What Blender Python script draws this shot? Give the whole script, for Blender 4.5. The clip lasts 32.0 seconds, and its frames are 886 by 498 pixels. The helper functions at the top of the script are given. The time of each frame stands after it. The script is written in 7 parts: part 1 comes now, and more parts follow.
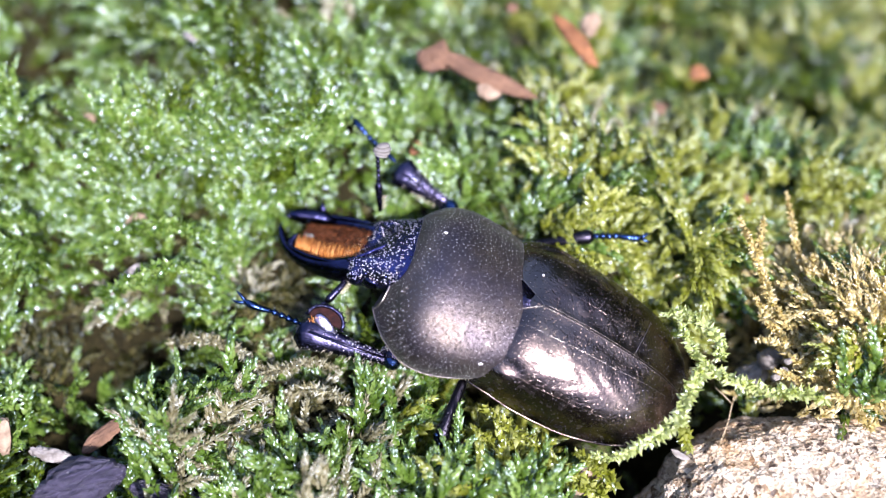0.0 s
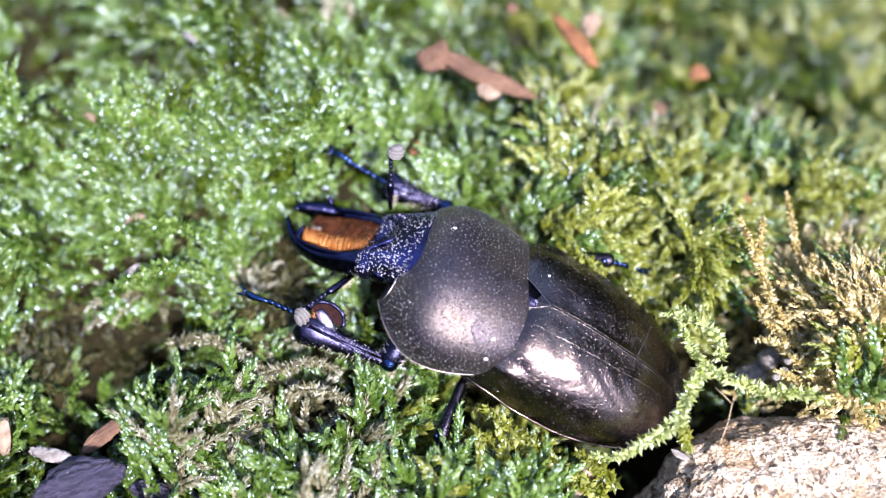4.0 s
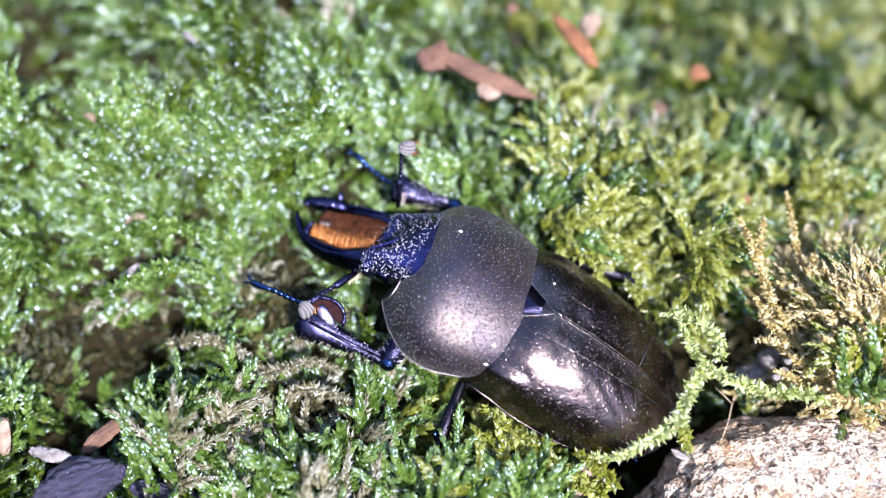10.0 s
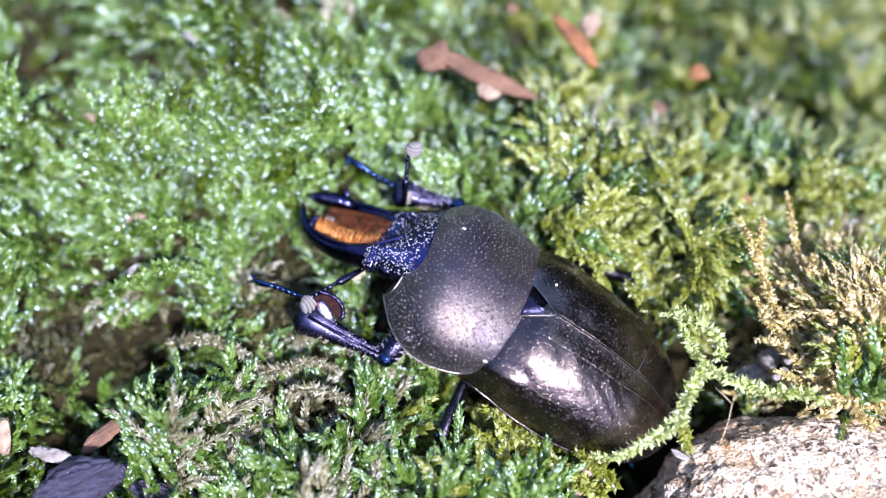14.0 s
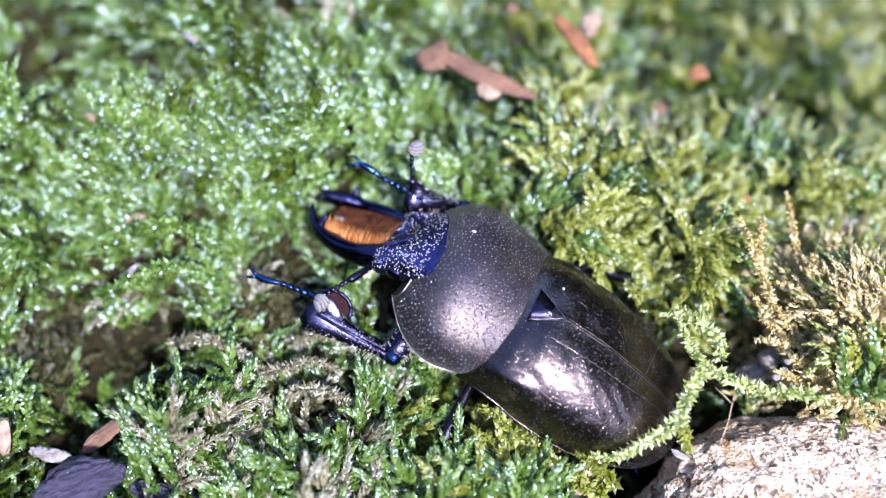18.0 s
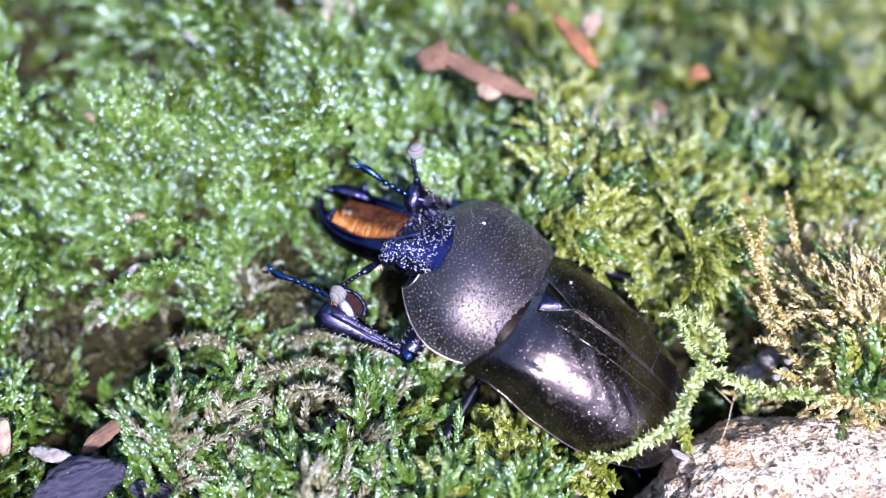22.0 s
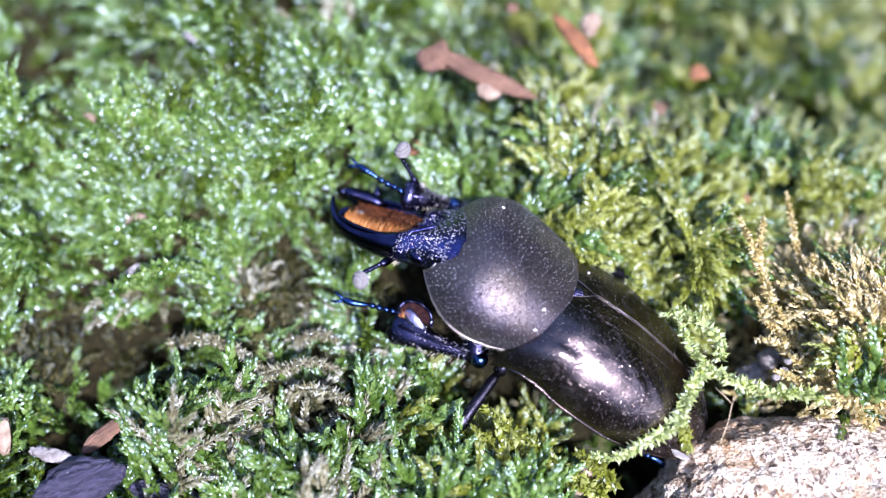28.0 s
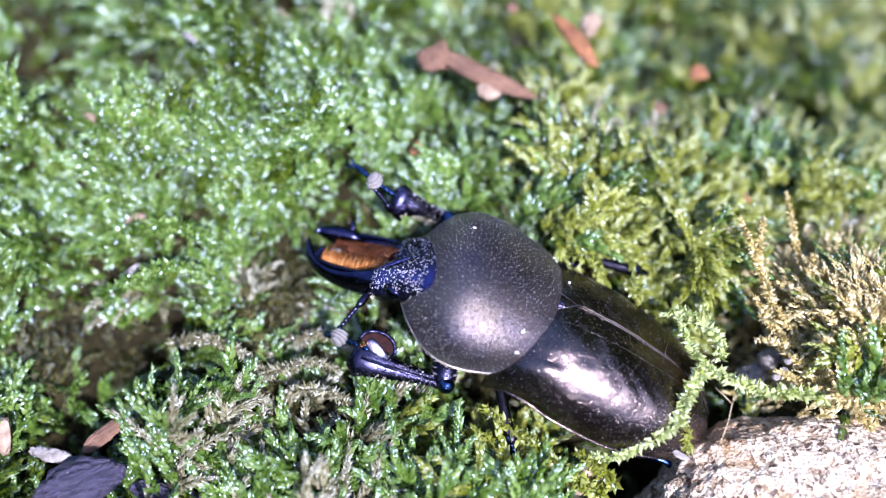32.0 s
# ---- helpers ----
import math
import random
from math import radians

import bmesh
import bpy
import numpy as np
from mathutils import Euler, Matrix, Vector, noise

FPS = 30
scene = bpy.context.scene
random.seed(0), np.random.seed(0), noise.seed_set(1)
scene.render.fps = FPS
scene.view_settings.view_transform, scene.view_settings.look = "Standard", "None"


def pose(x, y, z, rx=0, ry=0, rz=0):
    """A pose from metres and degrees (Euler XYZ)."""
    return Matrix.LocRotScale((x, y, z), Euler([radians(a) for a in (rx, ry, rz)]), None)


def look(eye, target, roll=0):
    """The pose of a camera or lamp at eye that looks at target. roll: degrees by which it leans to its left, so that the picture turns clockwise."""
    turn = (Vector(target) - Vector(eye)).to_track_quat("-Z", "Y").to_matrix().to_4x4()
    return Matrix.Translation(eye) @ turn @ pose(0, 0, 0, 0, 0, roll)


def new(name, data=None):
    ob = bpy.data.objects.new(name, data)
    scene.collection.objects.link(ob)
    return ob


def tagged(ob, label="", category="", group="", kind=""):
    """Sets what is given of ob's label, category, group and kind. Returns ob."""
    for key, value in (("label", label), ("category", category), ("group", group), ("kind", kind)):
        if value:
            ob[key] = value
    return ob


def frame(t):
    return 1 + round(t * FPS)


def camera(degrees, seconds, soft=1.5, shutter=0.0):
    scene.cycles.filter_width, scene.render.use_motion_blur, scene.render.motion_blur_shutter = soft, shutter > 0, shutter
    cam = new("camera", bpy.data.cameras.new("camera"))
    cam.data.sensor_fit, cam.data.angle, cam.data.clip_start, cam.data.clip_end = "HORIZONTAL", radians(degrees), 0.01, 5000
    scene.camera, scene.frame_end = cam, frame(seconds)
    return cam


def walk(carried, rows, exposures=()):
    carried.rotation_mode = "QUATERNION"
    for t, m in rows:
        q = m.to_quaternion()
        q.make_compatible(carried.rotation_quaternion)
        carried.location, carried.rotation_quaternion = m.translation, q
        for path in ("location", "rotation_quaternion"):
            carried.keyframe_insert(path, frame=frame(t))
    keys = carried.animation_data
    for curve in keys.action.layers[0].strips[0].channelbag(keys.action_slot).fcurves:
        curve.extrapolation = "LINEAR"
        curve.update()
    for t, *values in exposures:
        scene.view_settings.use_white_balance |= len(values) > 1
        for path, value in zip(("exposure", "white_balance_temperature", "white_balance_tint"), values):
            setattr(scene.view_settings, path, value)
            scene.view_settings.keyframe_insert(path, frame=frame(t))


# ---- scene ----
MM = 0.001
cam = camera(60, 32.0, soft=1.1)
EYE = (0.0, -0.017923, 0.055161)
walk(cam, [(0, look(EYE, (0, 0, 0))), (32, look(EYE, (0, 0, 0)))], exposures=[(0, 1.47, 5980, 23.5), (12, 1.47, 5640, 25.5), (32, 1.47, 5420, 28)])
cam.data.dof.use_dof = True
cam.data.dof.focus_distance = 0.0512
cam.data.dof.aperture_fstop = 11.5

# ---- light: high sun through a clear sky ----
SUN_AZ, SUN_EL = -52.0, 60.0          # degrees: from +x towards +y, above the horizon
world = bpy.data.worlds.new("sky")
world.use_nodes = True
scene.world = world
wn = world.node_tree
sky = wn.nodes.new("ShaderNodeTexSky")
sky.sky_type = "NISHITA"
sky.sun_disc = False
sky.sun_elevation = radians(SUN_EL)
sky.sun_rotation = radians(90 - SUN_AZ)
wn.links.new(sky.outputs[0], wn.nodes["Background"].inputs[0])
wn.nodes["Background"].inputs[1].default_value = 0.15
sun = new("sun", bpy.data.lights.new("sun", "SUN"))
sun.data.energy = 4.8
sun.data.angle = radians(5.0)
sun.data.color = (1.0, 0.97, 0.92)
sun_dir = Vector((math.cos(radians(SUN_AZ)) * math.cos(radians(SUN_EL)), math.sin(radians(SUN_AZ)) * math.cos(radians(SUN_EL)), math.sin(radians(SUN_EL))))
sun.matrix_world = look(sun_dir * 0.5, (0, 0, 0))


# ---- materials ----
class Mat:
    """A node material under construction: principled shader with shortcuts for its inputs."""

    def __init__(self, name, rough=0.5, metal=0.0, spec=0.5, coat=0.0, sheen=0.0):
        self.m = bpy.data.materials.new(name)
        self.m.use_nodes = True
        self.t = self.m.node_tree
        self.b = self.t.nodes["Principled BSDF"]
        self.b.inputs["Roughness"].default_value = rough
        self.b.inputs["Metallic"].default_value = metal
        self.b.inputs["Specular IOR Level"].default_value = spec
        self.b.inputs["Coat Weight"].default_value = coat
        self.b.inputs["Sheen Weight"].default_value = sheen
        self.co = self.t.nodes.new("ShaderNodeTexCoord").outputs["Object"]

    def link(self, a, b):
        self.t.links.new(a, b)

    def noise(self, size, detail=4.0, rough=0.6, warp=0.0):
        n = self.t.nodes.new("ShaderNodeTexNoise")
        n.inputs["Scale"].default_value = 1.0 / size
        n.inputs["Detail"].default_value = detail
        n.inputs["Roughness"].default_value = rough
        n.inputs["Distortion"].default_value = warp
        self.link(self.co, n.inputs["Vector"])
        return n.outputs["Fac"]

    def cells(self, size, feature="F1", rand=1.0):
        n = self.t.nodes.new("ShaderNodeTexVoronoi")
        n.feature = feature
        n.inputs["Scale"].default_value = 1.0 / size
        n.inputs["Randomness"].default_value = rand
        self.link(self.co, n.inputs["Vector"])
        return n

    def island(self):
        return self.t.nodes.new("ShaderNodeNewGeometry").outputs["Random Per Island"]

    def ramp(self, fac, *stops):
        n = self.t.nodes.new("ShaderNodeValToRGB")
        while len(n.color_ramp.elements) < len(stops):
            n.color_ramp.elements.new(0.5)
        for e, (p, c) in zip(n.color_ramp.elements, stops):
            e.position = p
            e.color = (*c, 1) if not isinstance(c, (int, float)) else (c, c, c, 1)
        self.link(fac, n.inputs["Fac"])
        return n.outputs["Color"]

    def mix(self, fac, a, b, how="MIX"):
        n = self.t.nodes.new("ShaderNodeMix")
        n.data_type, n.blend_type = "RGBA", how
        for v, k in ((fac, "Factor_Float"), (a, "A_Color"), (b, "B_Color")):
            s = next(i for i in n.inputs if i.identifier == k)
            if isinstance(v, (int, float)):
                s.default_value = v if k == "Factor_Float" else (v, v, v, 1)
            elif isinstance(v, tuple):
                s.default_value = (*v, 1)
            else:
                self.link(v, s)
        return next(o for o in n.outputs if o.identifier == "Result_Color")

    def math(self, op, a, b=0.0):
        n = self.t.nodes.new("ShaderNodeMath")
        n.operation = op
        for i, v in enumerate((a, b)):
            if isinstance(v, (int, float)):
                n.inputs[i].default_value = v
            else:
                self.link(v, n.inputs[i])
        return n.outputs[0]

    def color(self, c):
        if isinstance(c, tuple):
            self.b.inputs["Base Color"].default_value = (*c, 1)
        else:
            self.link(c, self.b.inputs["Base Color"])
        return self

    def rough(self, r):
        self.link(r, self.b.inputs["Roughness"])
        return self

    def bump(self, height, depth, strength=1.0):
        n = self.t.nodes.new("ShaderNodeBump")
        n.inputs["Distance"].default_value = depth
        n.inputs["Strength"].default_value = strength
        self.link(height, n.inputs["Height"])
        self.link(n.outputs[0], self.b.inputs["Normal"])
        return self

    def pass_light(self, c, amount=0.4):
        """Thin leaf: light passes to the other side."""
        tr = self.t.nodes.new("ShaderNodeBsdfTranslucent")
        if isinstance(c, tuple):
            tr.inputs["Color"].default_value = (*c, 1)
        else:
            self.link(c, tr.inputs["Color"])
        mx = self.t.nodes.new("ShaderNodeMixShader")
        mx.inputs[0].default_value = amount
        self.link(self.b.outputs[0], mx.inputs[1])
        self.link(tr.outputs[0], mx.inputs[2])
        self.link(mx.outputs[0], self.t.nodes["Material Output"].inputs["Surface"])
        return self


def moss_material(name, dark, mid, light, rough=0.2, amount=0.5, gloss=0.9):
    """Thin wet leaves: saturated, half translucent, with a tight gloss."""
    m = Mat(name, rough=rough, spec=gloss)
    # glints tinted blue: sky cast and lens colour fringes are put in here
    m.b.inputs["Specular Tint"].default_value = (0.74, 0.88, 1.0, 1)
    m.b.inputs["IOR"].default_value = 1.72
    big, clump = m.noise(7 * MM, 3), m.noise(1.3 * MM, 2)
    each = m.math("ADD", m.math("MULTIPLY", m.island(), 0.4), m.math("MULTIPLY", clump, 0.6))
    c = m.ramp(each, (0.25, dark), (0.5, mid), (0.82, light))
    c = m.mix(m.ramp(big, (0.35, 0.0), (0.65, 1.0)), m.mix(0.45, c, dark), c)
    m.color(c).pass_light(m.mix(1.0, c, (1.0, 1.0, 0.45), "MULTIPLY"), amount)
    m.rough(m.ramp(m.noise(0.8 * MM, 2), (0.3, rough * 0.6), (0.7, rough * 1.6)))
    return m.m


M_GREEN = moss_material("moss_fresh", (0.040, 0.080, 0.007), (0.145, 0.25, 0.032), (0.41, 0.53, 0.17), 0.23)
# deep green, taken darker so that hollows between tufts look shaded
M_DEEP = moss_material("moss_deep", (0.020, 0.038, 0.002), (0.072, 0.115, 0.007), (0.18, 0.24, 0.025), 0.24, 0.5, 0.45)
M_YELLOW = moss_material("moss_yellow", (0.12, 0.14, 0.008), (0.33, 0.36, 0.040), (0.65, 0.66, 0.24), 0.26, 0.55, 0.75)
M_DRY = moss_material("moss_dry", (0.12, 0.10, 0.04), (0.34, 0.31, 0.17), (0.68, 0.66, 0.50), 0.26, 0.45)
# dead moss; its dark colour also stands for shade in the gaps
M_BROWN = moss_material("moss_dead_shade", (0.016, 0.016, 0.003), (0.060, 0.058, 0.012), (0.19, 0.16, 0.06), 0.4, 0.4, 0.25)
M_LIME = moss_material("moss_lime", (0.30, 0.36, 0.09), (0.60, 0.66, 0.28), (0.84, 0.87, 0.58), 0.24, 0.5)
M_GOLD = moss_material("moss_golden", (0.32, 0.23, 0.07), (0.66, 0.53, 0.20), (0.88, 0.80, 0.50), 0.3, 0.42)


def soil_material():
    m = Mat("soil", rough=0.9, spec=0.1)
    a, b = m.noise(5 * MM, 5), m.noise(0.5 * MM, 4)
    # near black: shade deep between the tufts is put into the soil colour
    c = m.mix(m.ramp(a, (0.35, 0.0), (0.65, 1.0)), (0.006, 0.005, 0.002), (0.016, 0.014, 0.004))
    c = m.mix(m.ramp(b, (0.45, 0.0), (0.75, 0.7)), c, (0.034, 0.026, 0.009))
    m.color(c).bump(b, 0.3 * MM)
    return m.m


M_SOIL = soil_material()


def shell_material(name, dark, sheen, rough, pits, depth, wrinkle=0.0):
    """Beetle shell: dark metallic lacquer with fine punctures."""
    m = Mat(name, rough=rough, metal=1.0, spec=0.6, coat=0.0)
    big = m.noise(3 * MM, 3)
    m.color(m.mix(m.ramp(big, (0.3, 0.0), (0.75, 1.0)), dark, sheen))
    v = m.cells(pits, "F1", 0.85).outputs["Distance"]
    pit = m.ramp(v, (0.08, 0.0), (0.32, 1.0))
    fine = m.noise(0.09 * MM, 3)
    h = m.math("ADD", pit, m.math("MULTIPLY", fine, 0.35))
    if wrinkle:
        h = m.math("ADD", h, m.math("MULTIPLY", m.noise(0.55 * MM, 3, 0.55, 2.0), wrinkle))
    m.bump(h, depth)
    m.rough(m.ramp(m.noise(0.9 * MM, 4), (0.3, rough * 0.85), (0.7, rough * 1.2)))
    return m.m


M_PRON = shell_material("pronotum_shell", (0.082, 0.071, 0.090), (0.138, 0.112, 0.092), 0.41, 0.21 * MM, 0.11 * MM)
M_ELY = shell_material("elytron_shell", (0.082, 0.063, 0.062), (0.18, 0.140, 0.112), 0.245, 0.24 * MM, 0.02 * MM, 1.3)
M_HEAD = shell_material("head_shell", (0.022, 0.022, 0.068), (0.10, 0.098, 0.27), 0.20, 0.30 * MM, 0.07 * MM)
M_LIMB = shell_material("limb_shell", (0.014, 0.013, 0.026), (0.06, 0.056, 0.10), 0.24, 0.24 * MM, 0.05 * MM)
M_TARSUS = shell_material("tarsus_shell", (0.015, 0.025, 0.065), (0.05, 0.10, 0.24), 0.24, 0.3 * MM, 0.02 * MM)
M_LEG = shell_material("leg_shell", (0.012, 0.011, 0.014), (0.032, 0.029, 0.04), 0.32, 0.24 * MM, 0.05 * MM)
# much paler than the limbs: the shins' white shine is put in this colour
M_LOBE = shell_material("shin_shine_shell", (0.17, 0.16, 0.25), (0.34, 0.32, 0.42), 0.3, 0.3 * MM, 0.01 * MM)
M_JAW = shell_material("jaw_shell", (0.010, 0.010, 0.022), (0.05, 0.05, 0.11), 0.16, 0.3 * MM, 0.02 * MM)
# paler edge metal; the hind rim's bright reflections are put into it
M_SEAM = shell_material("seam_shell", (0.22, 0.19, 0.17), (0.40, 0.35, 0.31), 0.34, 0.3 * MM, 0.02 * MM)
M_VENTER = shell_material("underside_shell", (0.012, 0.009, 0.008), (0.035, 0.025, 0.02), 0.4, 0.3 * MM, 0.03 * MM)


def plain(name, c1, c2, rough, size=0.4, bump=0.05, spec=0.5, metal=0.0):
    m = Mat(name, rough=rough, spec=spec, metal=metal)
    n = m.noise(size * MM, 5)
    m.color(m.mix(m.ramp(n, (0.32, 0.0), (0.68, 1.0)), c1, c2)).bump(m.noise(size * 0.4 * MM, 6, 0.7, 0.6), bump * MM)
    return m.m


def streaked(name, c1, c2, rough):
    """Bark with grain along its length."""
    m = Mat(name, rough=rough, spec=0.6)
    v = m.t.nodes.new("ShaderNodeVectorMath")
    v.operation = "MULTIPLY"
    v.inputs[1].default_value = (0.18, 1.0, 1.0)
    m.link(m.co, v.inputs[0])
    m.co = v.outputs[0]
    n = m.noise(0.28 * MM, 6, 0.7, 0.4)
    m.color(m.mix(m.ramp(n, (0.36, 0.0), (0.66, 1.0)), c1, c2)).bump(n, 0.4 * MM)
    return m.m


# paler than head and limbs: white glints are put into the grains' colour
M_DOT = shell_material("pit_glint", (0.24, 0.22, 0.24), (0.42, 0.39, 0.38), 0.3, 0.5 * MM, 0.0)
def fur_material(name, dark, mid, light):
    m = Mat(name, rough=0.4, spec=0.4)
    return m.color(m.ramp(m.island(), (0.1, dark), (0.6, mid), (0.97, light))).m


M_FUR = fur_material("orange_strands", (0.14, 0.035, 0.004), (0.42, 0.13, 0.012), (0.80, 0.42, 0.13))
M_RUSSET = fur_material("russet_strands", (0.014, 0.004, 0.002), (0.060, 0.016, 0.005), (0.32, 0.11, 0.035))
M_FURPAD = plain("orange_cushion", (0.03, 0.008, 0.002), (0.09, 0.024, 0.004), 0.75, 0.2, 0.05, 0.15)
M_FURRED = plain("russet_fur", (0.022, 0.006, 0.003), (0.06, 0.016, 0.006), 0.7, 0.2, 0.05, 0.15)
M_PALE = plain("pale_bristle", (0.45, 0.38, 0.24), (0.7, 0.62, 0.45), 0.5, 0.2)
M_CLUB = plain("grey_club", (0.10, 0.092, 0.085), (0.19, 0.175, 0.16), 0.75, 0.15, 0.03)
M_FAN = plain("russet_plate", (0.006, 0.0015, 0.002), (0.024, 0.005, 0.0035), 0.7, 0.3, 0.05, 0.12)
M_CHIP = plain("russet_bark", (0.08, 0.040, 0.022), (0.19, 0.10, 0.056), 0.8, 1.2, 0.25)
M_TAN = plain("tan_scrap", (0.14, 0.09, 0.055), (0.34, 0.25, 0.17), 0.7, 0.8, 0.15)
M_ORANGE = plain("orange_bark", (0.09, 0.030, 0.008), (0.28, 0.115, 0.04), 0.7, 0.8, 0.15)
M_GREY = streaked("grey_bark", (0.008, 0.007, 0.018), (0.065, 0.056, 0.10), 0.45)
M_WHITE = plain("pale_flake", (0.09, 0.075, 0.06), (0.28, 0.255, 0.23), 0.5, 0.7, 0.1)
M_GRIT = plain("white_grit", (0.5, 0.48, 0.45), (0.75, 0.73, 0.70), 0.5, 0.2, 0.02)
# metals for the grains, far paler than the shell so each reads as a glint
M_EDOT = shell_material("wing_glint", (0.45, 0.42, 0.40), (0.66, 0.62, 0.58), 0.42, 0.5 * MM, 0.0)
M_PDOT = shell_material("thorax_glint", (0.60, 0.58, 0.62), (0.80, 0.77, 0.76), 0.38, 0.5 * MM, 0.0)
M_FIBRE = plain("straw_fibre", (0.35, 0.24, 0.12), (0.62, 0.48, 0.28), 0.5, 0.5, 0.02)


def stone_material():
    m = Mat("gritty_stone", rough=0.6)
    v, w = m.cells(0.5 * MM), m.cells(0.23 * MM)
    grain = m.noise(0.9 * MM, 7, 0.75)
    a = m.ramp(v.outputs["Color"], (0.2, (0.05, 0.032, 0.022)), (0.3, (0.36, 0.28, 0.20)), (0.5, (0.62, 0.56, 0.48)), (0.78, (0.74, 0.71, 0.66)), (0.93, (0.08, 0.07, 0.085)))
    b = m.ramp(w.outputs["Color"], (0.27, (0.07, 0.042, 0.022)), (0.4, (0.52, 0.44, 0.34)), (0.85, (0.74, 0.70, 0.64)))
    c = m.mix(m.ramp(grain, (0.42, 0.0), (0.58, 1.0)), a, b)
    c = m.mix(m.ramp(m.noise(3.5 * MM, 5), (0.5, 0.0), (0.68, 0.75)), c, m.mix(grain, (0.26, 0.13, 0.05), (0.62, 0.42, 0.2)))
    c = m.mix(1.0, c, (1.0, 0.90, 0.74), "MULTIPLY")
    m.color(c).bump(m.math("ADD", m.math("MULTIPLY", grain, 2.0), w.outputs["Distance"]), 0.22 * MM)
    return m.m


M_STONE = stone_material()


# ---- mesh helpers (lengths in millimetres) ----
def mesh_from(name, verts, faces, mats, smooth=True, index=None):
    me = bpy.data.meshes.new(name)
    me.from_pydata([tuple(v) for v in np.asarray(verts) * MM], [], [tuple(int(i) for i in f) for f in faces])
    for m in mats if isinstance(mats, (list, tuple)) else [mats]:
        me.materials.append(m)
    if smooth:
        me.polygons.foreach_set("use_smooth", [True] * len(me.polygons))
    if index is not None:
        me.polygons.foreach_set("material_index", index)
    me.update()
    return me


def part(name, data, material, parent, label="", m=None):
    """One mesh object under a thing or part; data is (verts, faces) in millimetres in the parent's space."""
    ob = new(name, mesh_from(name, data[0], data[1], material))
    ob.parent = parent
    if m is not None:
        ob.matrix_basis = m
    return tagged(ob, label)


def join(*meshes):
    vs, fs, n = [], [], 0
    for v, f in meshes:
        vs += [tuple(p) for p in v]
        fs += [tuple(i + n for i in q) for q in f]
        n += len(v)
    return vs, fs


def moved(data, m):
    return [tuple(m @ Vector(p)) for p in data[0]], data[1]


def grid(fn, nu, nv, wrap=False):
    """Sheet of fn(u, v) with u, v in 0..1; wrap closes it along u."""
    vs = [fn(i / (nu if wrap else nu - 1), j / (nv - 1)) for j in range(nv) for i in range(nu)]
    fs = []
    for j in range(nv - 1):
        for i in range(nu if wrap else nu - 1):
            a, b = j * nu + i, j * nu + (i + 1) % nu
            fs.append((a, b, b + nu, a + nu))
    return vs, fs


def tube(path, radii, sides=10, squash=1.0, up=(0, 0, 1), caps=True):
    """A round or flattened rod along a path; squash scales it along the up direction."""
    path = [Vector(p) for p in path]
    vs, fs, n = [], [], len(path)
    up = Vector(up)
    for i, p in enumerate(path):
        d = (path[min(i + 1, n - 1)] - path[max(i - 1, 0)]).normalized()
        side = d.cross(up)
        if side.length < 1e-4:
            side = d.cross(Vector((0, 1, 0.1)))
        side.normalize()
        top = side.cross(d).normalized()
        r = radii[i] if not isinstance(radii, (int, float)) else radii
        for k in range(sides):
            a = 2 * math.pi * k / sides
            vs.append(tuple(p + side * (r * math.cos(a)) + top * (r * squash * math.sin(a))))
    for i in range(n - 1):
        for k in range(sides):
            a, b = i * sides + k, i * sides + (k + 1) % sides
            fs.append((a, b, b + sides, a + sides))
    if caps:
        fs.append(tuple(range(sides - 1, -1, -1)))
        fs.append(tuple(range((n - 1) * sides, n * sides)))
    return vs, fs


def arc(p0, p1, p2, n=12):
    """Quadratic curve through control points."""
    p0, p1, p2 = Vector(p0), Vector(p1), Vector(p2)
    return [tuple((1 - t) ** 2 * p0 + 2 * t * (1 - t) * p1 + t * t * p2) for t in (i / (n - 1) for i in range(n))]


def hair(p, d, length, r, bend=(0, 0, 0)):
    p, d, bend = Vector(p), Vector(d).normalized(), Vector(bend)
    return tube([p, p + d * length * 0.5 + bend * 0.25, p + d * length + bend], [r, r * 0.7, r * 0.12], 3)


def smooth(a, b, x):
    t = np.clip((x - a) / (b - a), 0, 1)
    return t * t * (3 - 2 * t)


# ---- ground: a mossy bank that falls away behind ----
def hash2(ix, iy):
    h = np.sin(ix * 127.1 + iy * 311.7) * 43758.5453
    return h - np.floor(h)


def wave(x, y, size):
    """Value noise, -1..1."""
    x, y = np.asarray(x, float) / size, np.asarray(y, float) / size
    ix, iy = np.floor(x), np.floor(y)
    fx, fy = x - ix, y - iy
    fx, fy = fx * fx * (3 - 2 * fx), fy * fy * (3 - 2 * fy)
    a = hash2(ix, iy) * (1 - fx) + hash2(ix + 1, iy) * fx
    b = hash2(ix, iy + 1) * (1 - fx) + hash2(ix + 1, iy + 1) * fx
    return (a * (1 - fy) + b * fy) * 2 - 1


